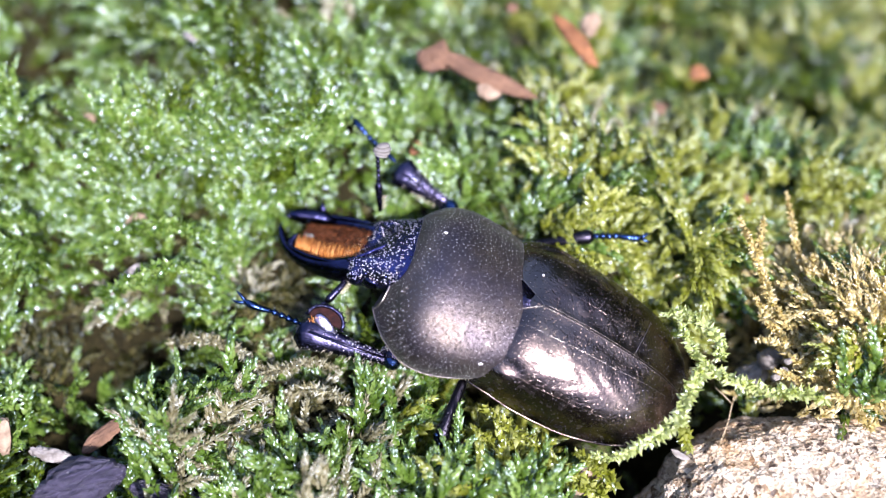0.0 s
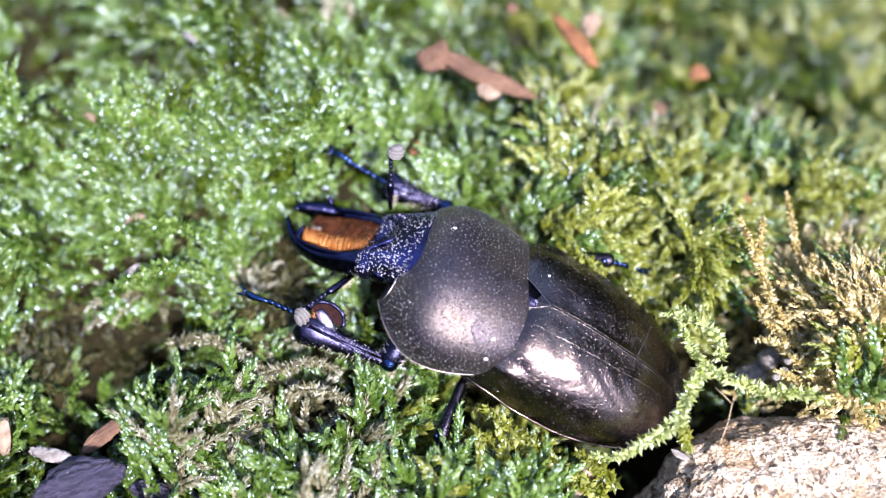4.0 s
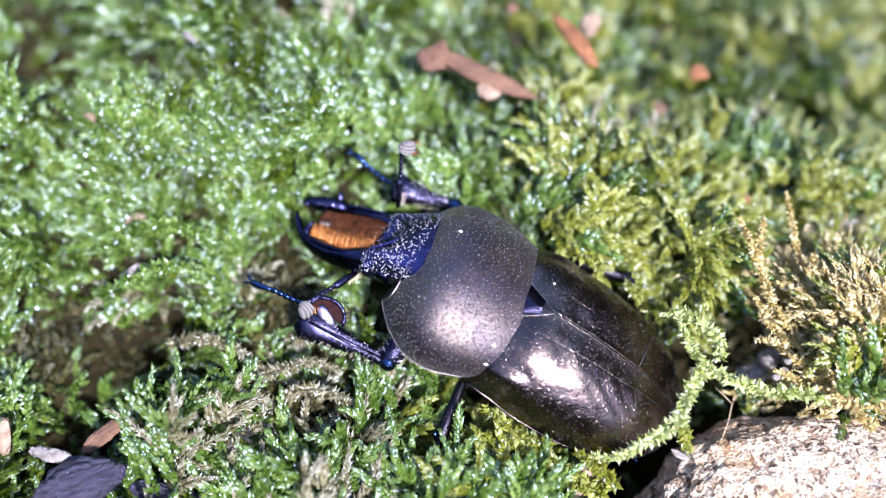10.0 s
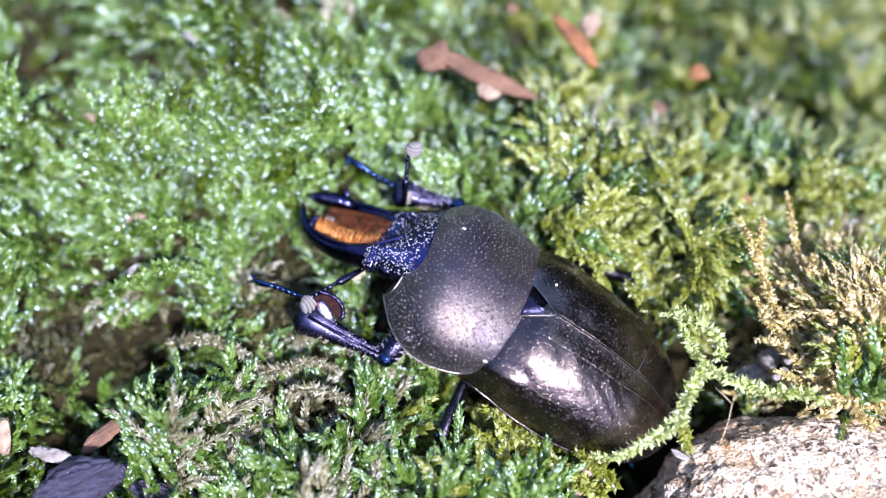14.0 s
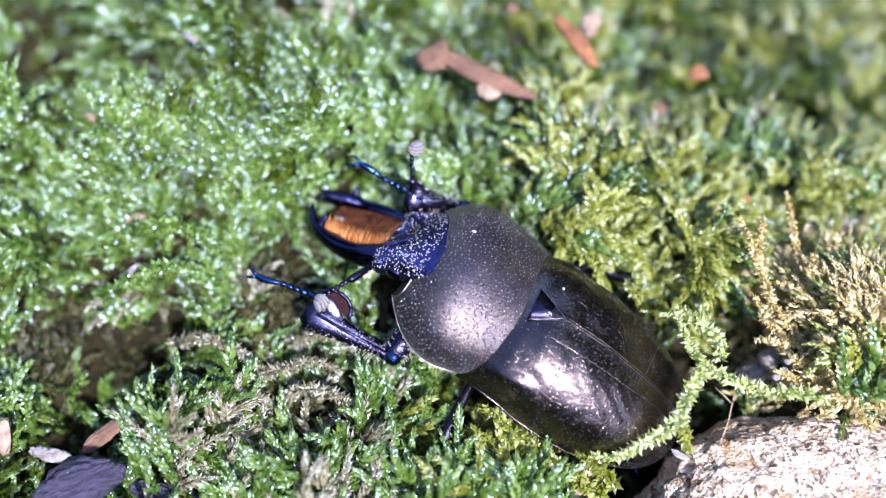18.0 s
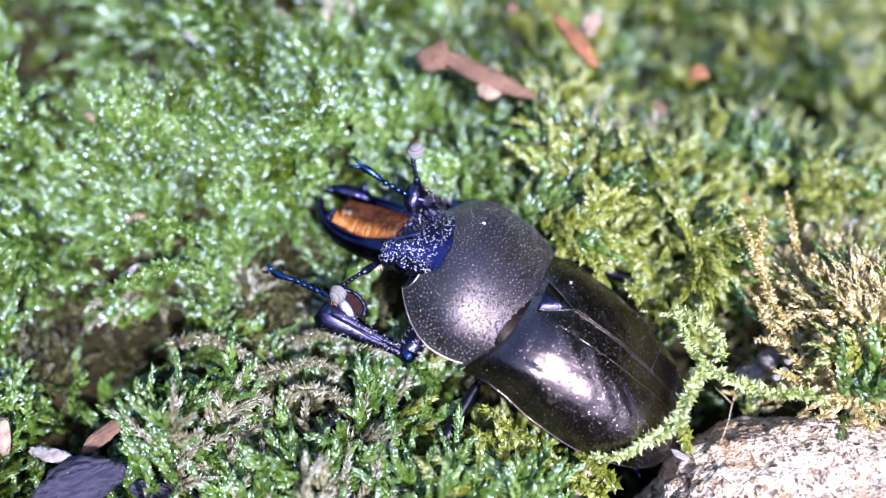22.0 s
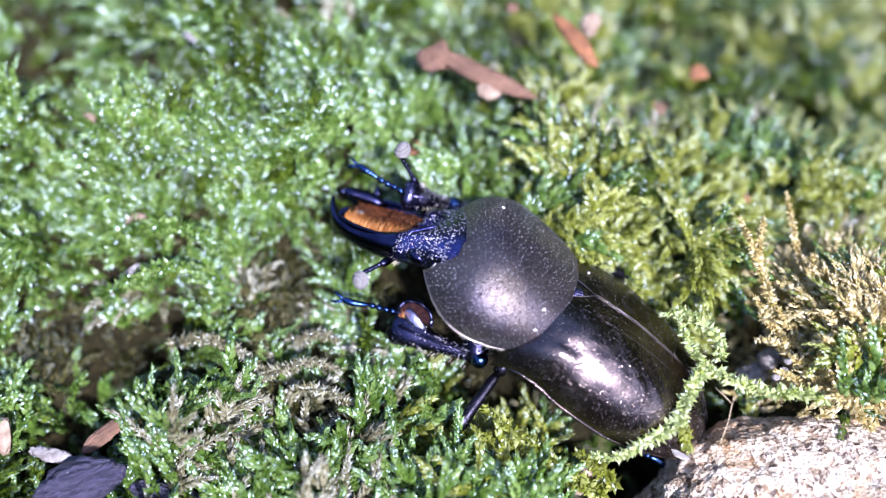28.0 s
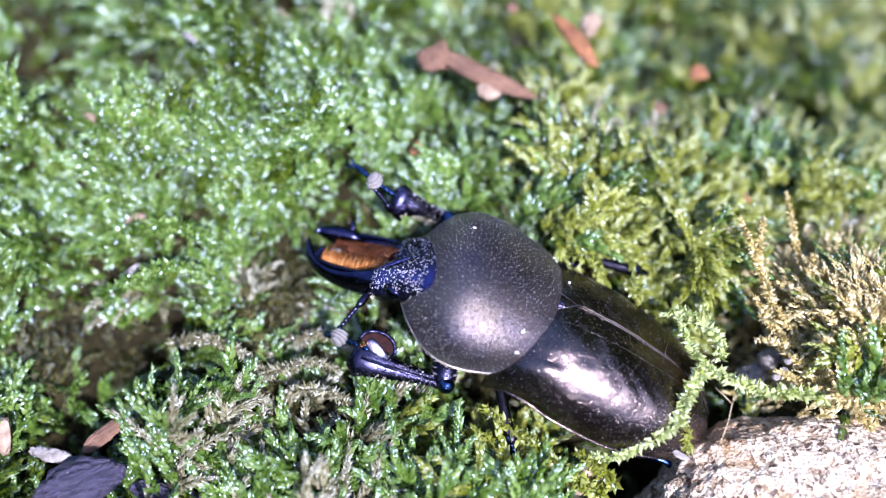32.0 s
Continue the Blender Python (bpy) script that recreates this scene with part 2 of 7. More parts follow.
# hollows: x, y, radius, depth; the two beside the beetle stand for its shade
PITS = ((-34.5, 16.0, 3.2, 6.0), (-26.5, 14.5, 1.8, 4.0), (-21.0, 13.0, 1.8, 4.0), (-13.5, 19.0, 2.5, 5.0), (1.4, -11.9, 3.1, 4.5), (-4.7, -4.9, 1.8, 2.0), (34.0, 17.5, 5.0, 6.0), (-12.0, 21.5, 2.6, 6.0), (-31.8, 20, 4.2, 11), (-37.5, 15, 3.2, 9), (-22.2, -11.0, 3.6, 8.0), (13, -17, 4.2, 11), (-25.5, -15.5, 3.0, 6.0), (-20.6, -6.0, 2.2, 5.0), (21.5, -7.6, 3.0, 6), (18.5, -12.5, 3.5, 6), (27.5, -6.5, 3.5, -3.0), (-13.3, 4.2, 2.3, 2.0), (-15.5, 14, 2.3, 2.5), (26, 0.5, 3.5, 3.5), (15, 1.5, 2.8, 2.0), (4, -10, 4, 1.5))


def ground(x, y):
    """Height of the soil in millimetres."""
    x, y = np.asarray(x, float), np.asarray(y, float)
    z = 0.9 * wave(x + 7, y - 3, 9.0) + 2.3 * wave(x, y, 4.6) * (1 - smooth(-6, 3, -np.hypot((x - 6) * 0.7, y + 6) + 9) * 0.7)
    s = 0.55 * x + 0.83 * y
    z = z - 13.0 * smooth(12, 62, s) - 3.0 * smooth(18, 45, -0.6 * x + 0.8 * y)
    for px, py, r, d in PITS:
        z = z - d * np.exp(-((x - px) ** 2 + (y - py) ** 2) / (r * r))
    z = z - 4.5 * smooth(10, 34, x + y + 2) * smooth(-6, 4, y) - 2.0 * smooth(5, 16, y)
    far = np.hypot(x, y)
    return z * (1 - smooth(150, 600, far)) - 8 * smooth(70, 200, far)


def build_ground():
    near = np.linspace(-90, 90, 241)
    steps = np.array([100, 120, 150, 200, 300, 500, 900, 2000, 6000, 20000, 60000.0])
    ax = np.concatenate([-steps[::-1], near, steps])
    n = len(ax)
    gx, gy = np.meshgrid(ax, ax)
    vs = np.stack([gx, gy, ground(gx, gy)], -1).reshape(-1, 3)
    fs = [(j * n + i, j * n + i + 1, (j + 1) * n + i + 1, (j + 1) * n + i) for j in range(n - 1) for i in range(n - 1)]
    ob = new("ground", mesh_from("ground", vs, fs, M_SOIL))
    return tagged(ob, "brown soil under a bank of moss, near black for the shade in gaps", "ground", kind="structure")


build_ground()


# ---- added unseen ring of dark foliage: blocks low sky, darkens reflections ----
def build_backdrop():
    m = Mat("sky_block_ring", rough=0.9, spec=0.1)
    c = m.ramp(m.noise(0.35, 5, 0.65), (0.35, (0.006, 0.011, 0.004)), (0.55, (0.03, 0.055, 0.015)), (0.75, (0.08, 0.12, 0.04)))
    m.color(c)

    def ring(u, v):
        a = u * 2 * math.pi
        r = 2600 * (1 + 0.06 * math.sin(5 * a) + 0.03 * math.sin(13 * a + 1))
        top = 2100 * (1 + 0.10 * math.sin(3 * a + 0.6) + 0.10 * math.sin(7 * a) + 0.05 * math.sin(19 * a))
        gap = math.cos(a - radians(SUN_AZ))           # the added ring is lower here to let the sun in
        top -= 700 * smooth(0.45, 0.95, gap)
        top -= 1700 * smooth(0.55, 0.95, math.cos(a - radians(128)))      # lower here too, so that sky puts a second sheen on the shell
        return r * math.cos(a), r * math.sin(a), -120 + (top + 120) * v

    def outer(u, v):
        x, y, z = ring(u, v)
        return x * 1.05, y * 1.05, z

    a, b = grid(ring, 160, 10, True), grid(outer, 160, 10, True)
    ob = new("backdrop", mesh_from("backdrop", *join(a, (b[0], [q[::-1] for q in b[1]])), m.m))
    tagged(ob, "unseen dark green ring added to block low sky and darken reflections", "backdrop", kind="structure")


build_backdrop()


# ---- moss carpet ----
def unit(a):
    return a / np.maximum(np.linalg.norm(a, axis=-1, keepdims=True), 1e-9)


HOOKED = np.array([(0, 0, 0), (0.36, 0.5, -0.02), (0.46, 0, 0.17), (0.36, -0.5, -0.02), (1.0, 0.24, -0.34)])
HOOKED_TRI = np.array([(0, 2, 1), (0, 3, 2), (1, 2, 4), (2, 3, 4)])


def shoots(rng, base, head, length, rise, leaf, count, spread=(22, 68), width=0.55, droop=0.9, curl=0.5):
    """Moss shoots clad in small hooked leaves. base (n, 3), head: heading in radians, length, rise: climb of the stem,
    leaf: leaf length; arrays of n. Returns vertices and triangles of all leaves and stems."""
    n = len(base)
    up0 = np.array([0, 0, 1.0])
    d0 = np.stack([np.cos(head), np.sin(head), np.zeros(n)], -1)
    bend = rng.normal(0, curl, n)
    d1 = np.stack([np.cos(head + bend), np.sin(head + bend), np.zeros(n)], -1)
    p1 = base + d0 * (length * 0.45)[:, None] + up0 * rise[:, None]
    p2 = p1 + d1 * (length * 0.55)[:, None] + up0 * (rise * (0.30 - droop * rng.random(n)))[:, None]
    t = np.linspace(0.08, 1.0, count)[None, :, None] + rng.uniform(-0.012, 0.012, (n, count, 1))
    b, a, c = base[:, None], p1[:, None], p2[:, None]
    p = (1 - t) ** 2 * b + 2 * t * (1 - t) * a + t * t * c
    d = unit(2 * (1 - t) * (a - b) + 2 * t * (c - a))
    side = unit(np.cross(d, up0 + 1e-4))
    up = np.cross(side, d)
    rank = np.where(np.arange(count) % 2 == 0, 1.0, -1.0)[None, :]
    phi = rng.normal(0.35, 0.55, (n, count))
    out = unit(side * (rank * np.cos(phi))[..., None] + up * np.sin(phi)[..., None])
    sp = np.radians(rng.uniform(spread[0], spread[1], (n, count)))[..., None] * (1.1 - 0.45 * t)
    x = unit(d * np.cos(sp) + out * np.sin(sp))
    z = up * 0.9 + out * 0.35 + rng.normal(0, 0.42, (n, count, 3))
    z = unit(z - x * (z * x).sum(-1, keepdims=True))
    y = np.cross(z, x) * rank[..., None]
    taper = np.clip(1.2 - 0.75 * t[..., 0] ** 2.2, 0.4, 1.1) * rng.uniform(0.65, 1.3, (n, count))
    size = (leaf[:, None] * taper)[..., None, None]
    L = HOOKED[None, None]
    p = p + out * (leaf * 0.1)[:, None, None]
    v = p[:, :, None] + size * (L[..., 0:1] * x[:, :, None] + L[..., 1:2] * width * y[:, :, None] + L[..., 2:3] * z[:, :, None])
    verts = v.reshape(-1, 3)
    tri = (np.arange(n * count)[:, None, None] * len(HOOKED) + HOOKED_TRI[None]).reshape(-1, 3)
    # stems: three-sided
    ts = np.linspace(0, 1, 5)[None, :, None]
    q = (1 - ts) ** 2 * b + 2 * ts * (1 - ts) * a + ts * ts * c
    r = (leaf * 0.10)[:, None, None, None]
    ring = np.array([(math.cos(k), math.sin(k)) for k in (0.5, 2.6, 4.7)])
    sd = unit(np.cross(d0, up0))[:, None, None]
    w = q[:, :, None] + r * (ring[None, None, :, :1] * sd + ring[None, None, :, 1:] * up0)
    sv = w.reshape(-1, 3)
    f = []
    for i in range(4):
        for k in range(3):
            e, g = i * 3 + k, i * 3 + (k + 1) % 3
            f += [(e, g, g + 3), (e, g + 3, e + 3)]
    st = (np.arange(n)[:, None, None] * 15 + np.array(f)[None]).reshape(-1, 3) + len(verts)
    return np.concatenate([verts, sv]), np.concatenate([tri, st])


def quick_mesh(name, verts, tris, material):
    me = bpy.data.meshes.new(name)
    me.vertices.add(len(verts))
    me.vertices.foreach_set("co", (verts * MM).astype(np.float32).ravel())
    me.loops.add(tris.size)
    me.loops.foreach_set("vertex_index", tris.astype(np.int32).ravel())
    me.polygons.add(len(tris))
    me.polygons.foreach_set("loop_start", np.arange(0, tris.size, 3, dtype=np.int32))
    me.polygons.foreach_set("use_smooth", np.ones(len(tris), dtype=bool))
    me.materials.append(material)
    me.update(calc_edges=True)
    return me


def body_gap(x, y, inner=3.4, outer=5.0):
    """How deep a spot lies under the beetle's body: 1 in the middle of its bed, 0 outside."""
    ax, ay, bx, by = -0.5, -3.2, 15.5, -10.8
    t = np.clip(((x - ax) * (bx - ax) + (y - ay) * (by - ay)) / ((bx - ax) ** 2 + (by - ay) ** 2), 0, 1)
    d = np.hypot(x - ax - t * (bx - ax), y - ay - t * (by - ay))
    return 1 - smooth(inner, outer, d)


def leg_room(x, y):
    """Where the front legs tread the moss down."""
    a = np.exp(-((x + 8) ** 2 / 30 + (y + 6) ** 2 / 8))
    b = np.exp(-((x + 4) ** 2 / 18 + (y - 6) ** 2 / 14))
    c = np.exp(-((x + 4) ** 2 / 12 + (y + 9) ** 2 / 6))
    d = np.exp(-((x + 8.5) ** 2 / 22 + (y - 2) ** 2 / 14))
    return np.clip(1.3 * np.maximum(np.maximum(a, b), np.maximum(c, d)), 0, 1)


def in_view(x, y):
    return (y > -24) & (np.abs(x) < 36 + 0.55 * (y + 20))


MOSSES = {
    "moss_fresh_green": (M_GREEN, "glossy fresh green moss shoots covering the bank"),
    "moss_deep_green": (M_DEEP, "dark green moss shoots, darkened for shade low in the carpet"),
    "moss_yellow_green": (M_YELLOW, "yellowish green moss shoots in warm sunlight"),
    "moss_withered": (M_DRY, "withered straw-brown moss shoots among the green"),
    "moss_dead_shade": (M_BROWN, "dead brown moss in the hollows, darkened for shade between tufts"),
    "moss_golden": (M_GOLD, "golden dried moss heaped beside the stone"),
}


def tufts(rng, spacing):
    """Centres of moss tufts on a jittered grid, with gaps between cushions and over hollows; then those of the dead
    moss that fills and darkens the gaps.
    """
    gx, gy = np.meshgrid(np.arange(-52, 64, spacing), np.arange(-24, 50, spacing))
    x = gx.ravel() + rng.uniform(-0.5, 0.5, gx.size) * spacing
    y = gy.ravel() + rng.uniform(-0.5, 0.5, gx.size) * spacing
    pit = np.zeros_like(x)
    for px, py, r, dd in PITS[:14]:
        pit = pit + np.exp(-((x - px) ** 2 + (y - py) ** 2) / (r * r))
    crest = wave(x, y, 4.6) + 0.5 * wave(x + 30, y - 5, 2.4)
    stone = smooth(0, 3, (x - 13) + 0.2 * (y + 20)) * smooth(-9.5, -13, y)
    p = (1 - 0.97 * np.clip(pit * 0.85, 0, 1)) * (1 - 0.98 * body_gap(x, y)) * (1 - 0.35 * smooth(14, 40, y)) * (1 - stone)
    p = p * (0.12 + 0.88 * smooth(-0.65, 0.0, crest)) * in_view(x, y)
    free = (1 - 0.98 * body_gap(x, y)) * (1 - stone) * in_view(x, y)
    keep = rng.random(len(x)) < p
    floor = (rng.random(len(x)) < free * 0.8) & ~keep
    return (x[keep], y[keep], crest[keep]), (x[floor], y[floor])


def carpet():
    rng = np.random.default_rng(7)
    heaps = {name: [] for name in MOSSES}
    (cx, cy, crest), (fx, fy) = tufts(rng, 1.75)
    n = len(cx)
    warm = smooth(-4, 20, cx + 0.05 * cy + 9 * wave(cx + 11, cy, 10.0) + 8 * smooth(-7, -15, cy)) * smooth(-16, -3, cx)
    dry = 1.1 * np.exp(-((cx + 13) ** 2 / 110 + (cy + 11) ** 2 / 50)) + 0.35 * np.exp(-((cx - 22) ** 2 / 30 + (cy + 6) ** 2 / 40)) + 0.3 * np.exp(-((cx - 10) ** 2 / 40 + (cy - 9) ** 2 / 30)) + 0.06
    pick = rng.random(n)
    kind = np.where(pick < 0.27 * np.clip(dry, 0, 0.9), 3, np.where(rng.random(n) < 0.80 * warm - 0.02, 2, 0))
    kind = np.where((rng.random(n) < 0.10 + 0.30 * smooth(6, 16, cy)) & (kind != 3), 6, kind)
    flow = 2.25 + 1.5 * wave(cx - 40, cy, 9.0) + rng.normal(0, 0.5, n) - 1.1 * warm
    names = list(MOSSES)
    for far in (False, True):
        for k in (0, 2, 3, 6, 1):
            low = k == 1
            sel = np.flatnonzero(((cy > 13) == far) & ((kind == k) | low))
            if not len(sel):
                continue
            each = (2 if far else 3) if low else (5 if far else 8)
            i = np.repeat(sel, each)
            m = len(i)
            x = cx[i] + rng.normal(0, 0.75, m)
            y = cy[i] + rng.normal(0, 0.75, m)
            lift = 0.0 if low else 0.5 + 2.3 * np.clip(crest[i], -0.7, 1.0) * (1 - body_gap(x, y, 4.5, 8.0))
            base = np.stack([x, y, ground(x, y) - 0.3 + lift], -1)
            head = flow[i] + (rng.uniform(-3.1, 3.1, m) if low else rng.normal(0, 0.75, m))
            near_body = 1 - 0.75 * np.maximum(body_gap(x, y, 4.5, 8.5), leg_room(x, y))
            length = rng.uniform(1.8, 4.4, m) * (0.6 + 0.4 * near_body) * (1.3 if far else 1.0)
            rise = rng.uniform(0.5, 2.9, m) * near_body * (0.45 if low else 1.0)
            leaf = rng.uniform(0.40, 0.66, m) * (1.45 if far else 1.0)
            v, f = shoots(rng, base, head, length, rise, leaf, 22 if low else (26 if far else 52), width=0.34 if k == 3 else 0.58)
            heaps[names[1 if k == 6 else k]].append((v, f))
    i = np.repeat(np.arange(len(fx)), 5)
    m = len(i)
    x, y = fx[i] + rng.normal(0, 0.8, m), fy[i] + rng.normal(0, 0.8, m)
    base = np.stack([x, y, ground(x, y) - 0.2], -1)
    heaps["moss_dead_shade"].append(shoots(rng, base, rng.uniform(-3.1, 3.1, m), rng.uniform(1.4, 3.4, m), rng.uniform(0.2, 1.3, m), rng.uniform(0.4, 0.65, m), 24, width=0.4))
    gx, gy = rng.uniform(18, 42, 12000), rng.uniform(-14, 4, 12000)
    p = np.exp(-((gx - 26.0) ** 2 / 12 + (gy + 4.5) ** 2 / 18)) + np.exp(-((gx - 31) ** 2 / 22 + (gy + 8) ** 2 / 9))
    keep = np.flatnonzero(rng.random(12000) < p)[:1700]
    gx, gy, m = gx[keep], gy[keep], len(keep)
    base = np.stack([gx, gy, ground(gx, gy) + 0.6], -1)
    heaps["moss_golden"].append(shoots(rng, base, 1.6 + rng.normal(0, 0.9, m), rng.uniform(1.4, 3.2, m), rng.uniform(0.4, 3.0, m), rng.uniform(0.26, 0.46, m), 40))
    for name, (material, label) in MOSSES.items():
        offset, vs, fs = 0, [], []
        for v, f in heaps[name]:
            vs.append(v)
            fs.append(f + offset)
            offset += len(v)
        ob = new(name, quick_mesh(name, np.concatenate(vs), np.concatenate(fs), material))
        tagged(ob, label, "moss", kind="stuff")


carpet()


# ---- the stag beetle (lengths in millimetres, x forward, y to its left, z up) ----
def prof(x, xs, ys):
    """Smooth curve through (xs, ys), xs rising."""
    i = max(0, min(len(xs) - 2, int(np.searchsorted(xs, x)) - 1))
    t = min(max((x - xs[i]) / (xs[i + 1] - xs[i]), 0), 1)
    m0 = (ys[i + 1] - ys[max(i - 1, 0)]) / (xs[i + 1] - xs[max(i - 1, 0)])
    m1 = (ys[min(i + 2, len(ys) - 1)] - ys[i]) / (xs[min(i + 2, len(xs) - 1)] - xs[i])
    h = xs[i + 1] - xs[i]
    return (2 * t ** 3 - 3 * t * t + 1) * ys[i] + (t ** 3 - 2 * t * t + t) * h * m0 + (3 * t * t - 2 * t ** 3) * ys[i + 1] + (t ** 3 - t * t) * h * m1


def elytron_width(u):
    return prof(u, [0, 0.03, 0.09, 0.3, 0.55, 0.78, 0.93, 1.0], [4.3, 4.65, 4.9, 5.05, 4.75, 3.75, 2.2, 0.35])


def elytron_ridge(u):
    return prof(u, [0, 0.05, 0.25, 0.5, 0.75, 0.93, 1.0], [-2.4, -0.45, 0.18, 0.08, -0.55, -2.1, -3.5])


def elytron_depth(u):
    return prof(u, [0, 0.05, 0.3, 0.6, 0.9, 1.0], [2.2, 2.9, 3.5, 3.2, 1.7, 0.5])


def elytron_point(u, v, s):
    w = elytron_width(u)
    gap = 0.012
    a = v * 1.62
    y = gap + (w - gap) * math.sin(min(a, 1.5708)) ** 0.92 - 0.12 * max(0, a - 1.5708) * 8
    z = elytron_ridge(u) - elytron_depth(u) * (1 - math.cos(a)) ** 1.3 + 1.0 * v * (1 - v) ** 3 * min(1, u / 0.1) * (1 - u)
    hump = 0.28 * math.exp(-((u - 0.09) / 0.07) ** 2 - ((v - 0.68) / 0.11) ** 2)
    dent = 0.13 * math.exp(-((u - 0.12 - 0.15 * (v - 0.5)) / 0.06) ** 2 - ((v - 0.52) / 0.06) ** 2)
    edge = 0.07 * math.exp(-(v / 0.03) ** 2)
    wrinkle = 0.04 * math.sin(38 * u + 3 * math.sin(14 * v) + 9 * v) * math.exp(-((u - 0.3) / 0.2) ** 2 - ((v - 0.3) / 0.25) ** 2) * 0.5 + 0.022 * math.sin(55 * u + 6 * math.sin(9 * v)) * math.exp(-((u - 0.5) / 0.18) ** 2) * math.sin(math.pi * min(1, v * 1.4))
    x = 0.6 - 15.0 * u + (1.3 - 0.4 * v) * math.exp(-(u / 0.045) ** 2)
    return x * 1.04, s * y * 1.16, (z + hump - dent + edge + wrinkle) * 1.25


def elytron(s):
    v, f = grid(lambda a, b: elytron_point(b, a, s), 40, 70)
    return v, f if s < 0 else [q[::-1] for q in f]


def pronotum_width(x):
    return prof(x, [-4.7, -4.2, -2.8, -0.7, 1.2, 2.8, 3.8, 4.2], [3.5, 4.25, 4.95, 5.25, 4.95, 4.1, 3.2, 2.7])


def pronotum_height(x):
    return prof(x, [-4.7, -4.1, -2.2, 0.2, 2.2, 3.7, 4.2], [2.4, 3.15, 4.0, 4.35, 3.6, 2.15, 1.45])


def pronotum_point(u, v):
    """u across, 0..1, its margins tucked under; v from the front edge to the hind edge."""
    a = (u - 0.5) * math.pi * 1.25
    x0 = 4.2 - 8.9 * v
    w, h = pronotum_width(x0), pronotum_height(x0)
    s, c, e = math.sin(a), math.cos(a), (2 * u - 1) ** 2
    x = x0 + 1.15 * v ** 6 * (e - 1) - 0.8 * (1 - v) ** 5 * (1 - e) - 1.5 * v ** 4
    return 0.904 * x, 1.219 * w * math.copysign(abs(s) ** 0.94, s), 0.955 * h * math.copysign(abs(c) ** 0.95, c)


def pronotum_edge(n=90):
    """Closed outline of the pronotum's margin."""
    pts = [pronotum_point(1, i / n) for i in range(n + 1)]
    pts += [pronotum_point(1 - i / n, 1) for i in range(1, n + 1)]
    return pts


def granules(surface, count, radius, rng, lo=(0.03, 0.03), hi=(0.97, 0.97), flip=1, space=0.0):
    """Tiny glossy raised grains scattered over a surface(u, v), standing in for its white glints."""
    vs, fs, taken = [], [], {}
    for i in range(count):
        u, v = rng.uniform(lo[0], hi[0]), rng.uniform(lo[1], hi[1])
        p = Vector(surface(u, v))
        if space:
            cell = tuple(int(math.floor(c / space)) for c in p)
            near = (q for dx in (-1, 0, 1) for dy in (-1, 0, 1) for dz in (-1, 0, 1) for q in taken.get((cell[0] + dx, cell[1] + dy, cell[2] + dz), ()))
            if any((q - p).length < space for q in near):
                continue
            taken.setdefault(cell, []).append(p.copy())
        a, b = Vector(surface(u + 0.004, v)) - p, Vector(surface(u, v + 0.004)) - p
        n = a.cross(b) * flip
        if n.length < 1e-9:
            continue
        n.normalize()
        a.normalize()
        b = n.cross(a)
        r = radius * rng.uniform(0.55, 1.35)
        k = len(vs)
        for h, w in ((-0.2, 1.0), (0.35, 0.8), (0.6, 0.42)):
            for j in range(6):
                t = j * math.pi / 3
                vs.append(tuple(p + n * (h * r) + (a * math.cos(t) + b * math.sin(t)) * (w * r)))
        vs.append(tuple(p + n * (0.7 * r)))
        for ring in (0, 6):
            fs += [(k + ring + j, k + ring + (j + 1) % 6, k + ring + 6 + (j + 1) % 6, k + ring + 6 + j) for j in range(6)]
        fs += [(k + 12 + j, k + 12 + (j + 1) % 6, k + 18) for j in range(6)]
    return vs, fs


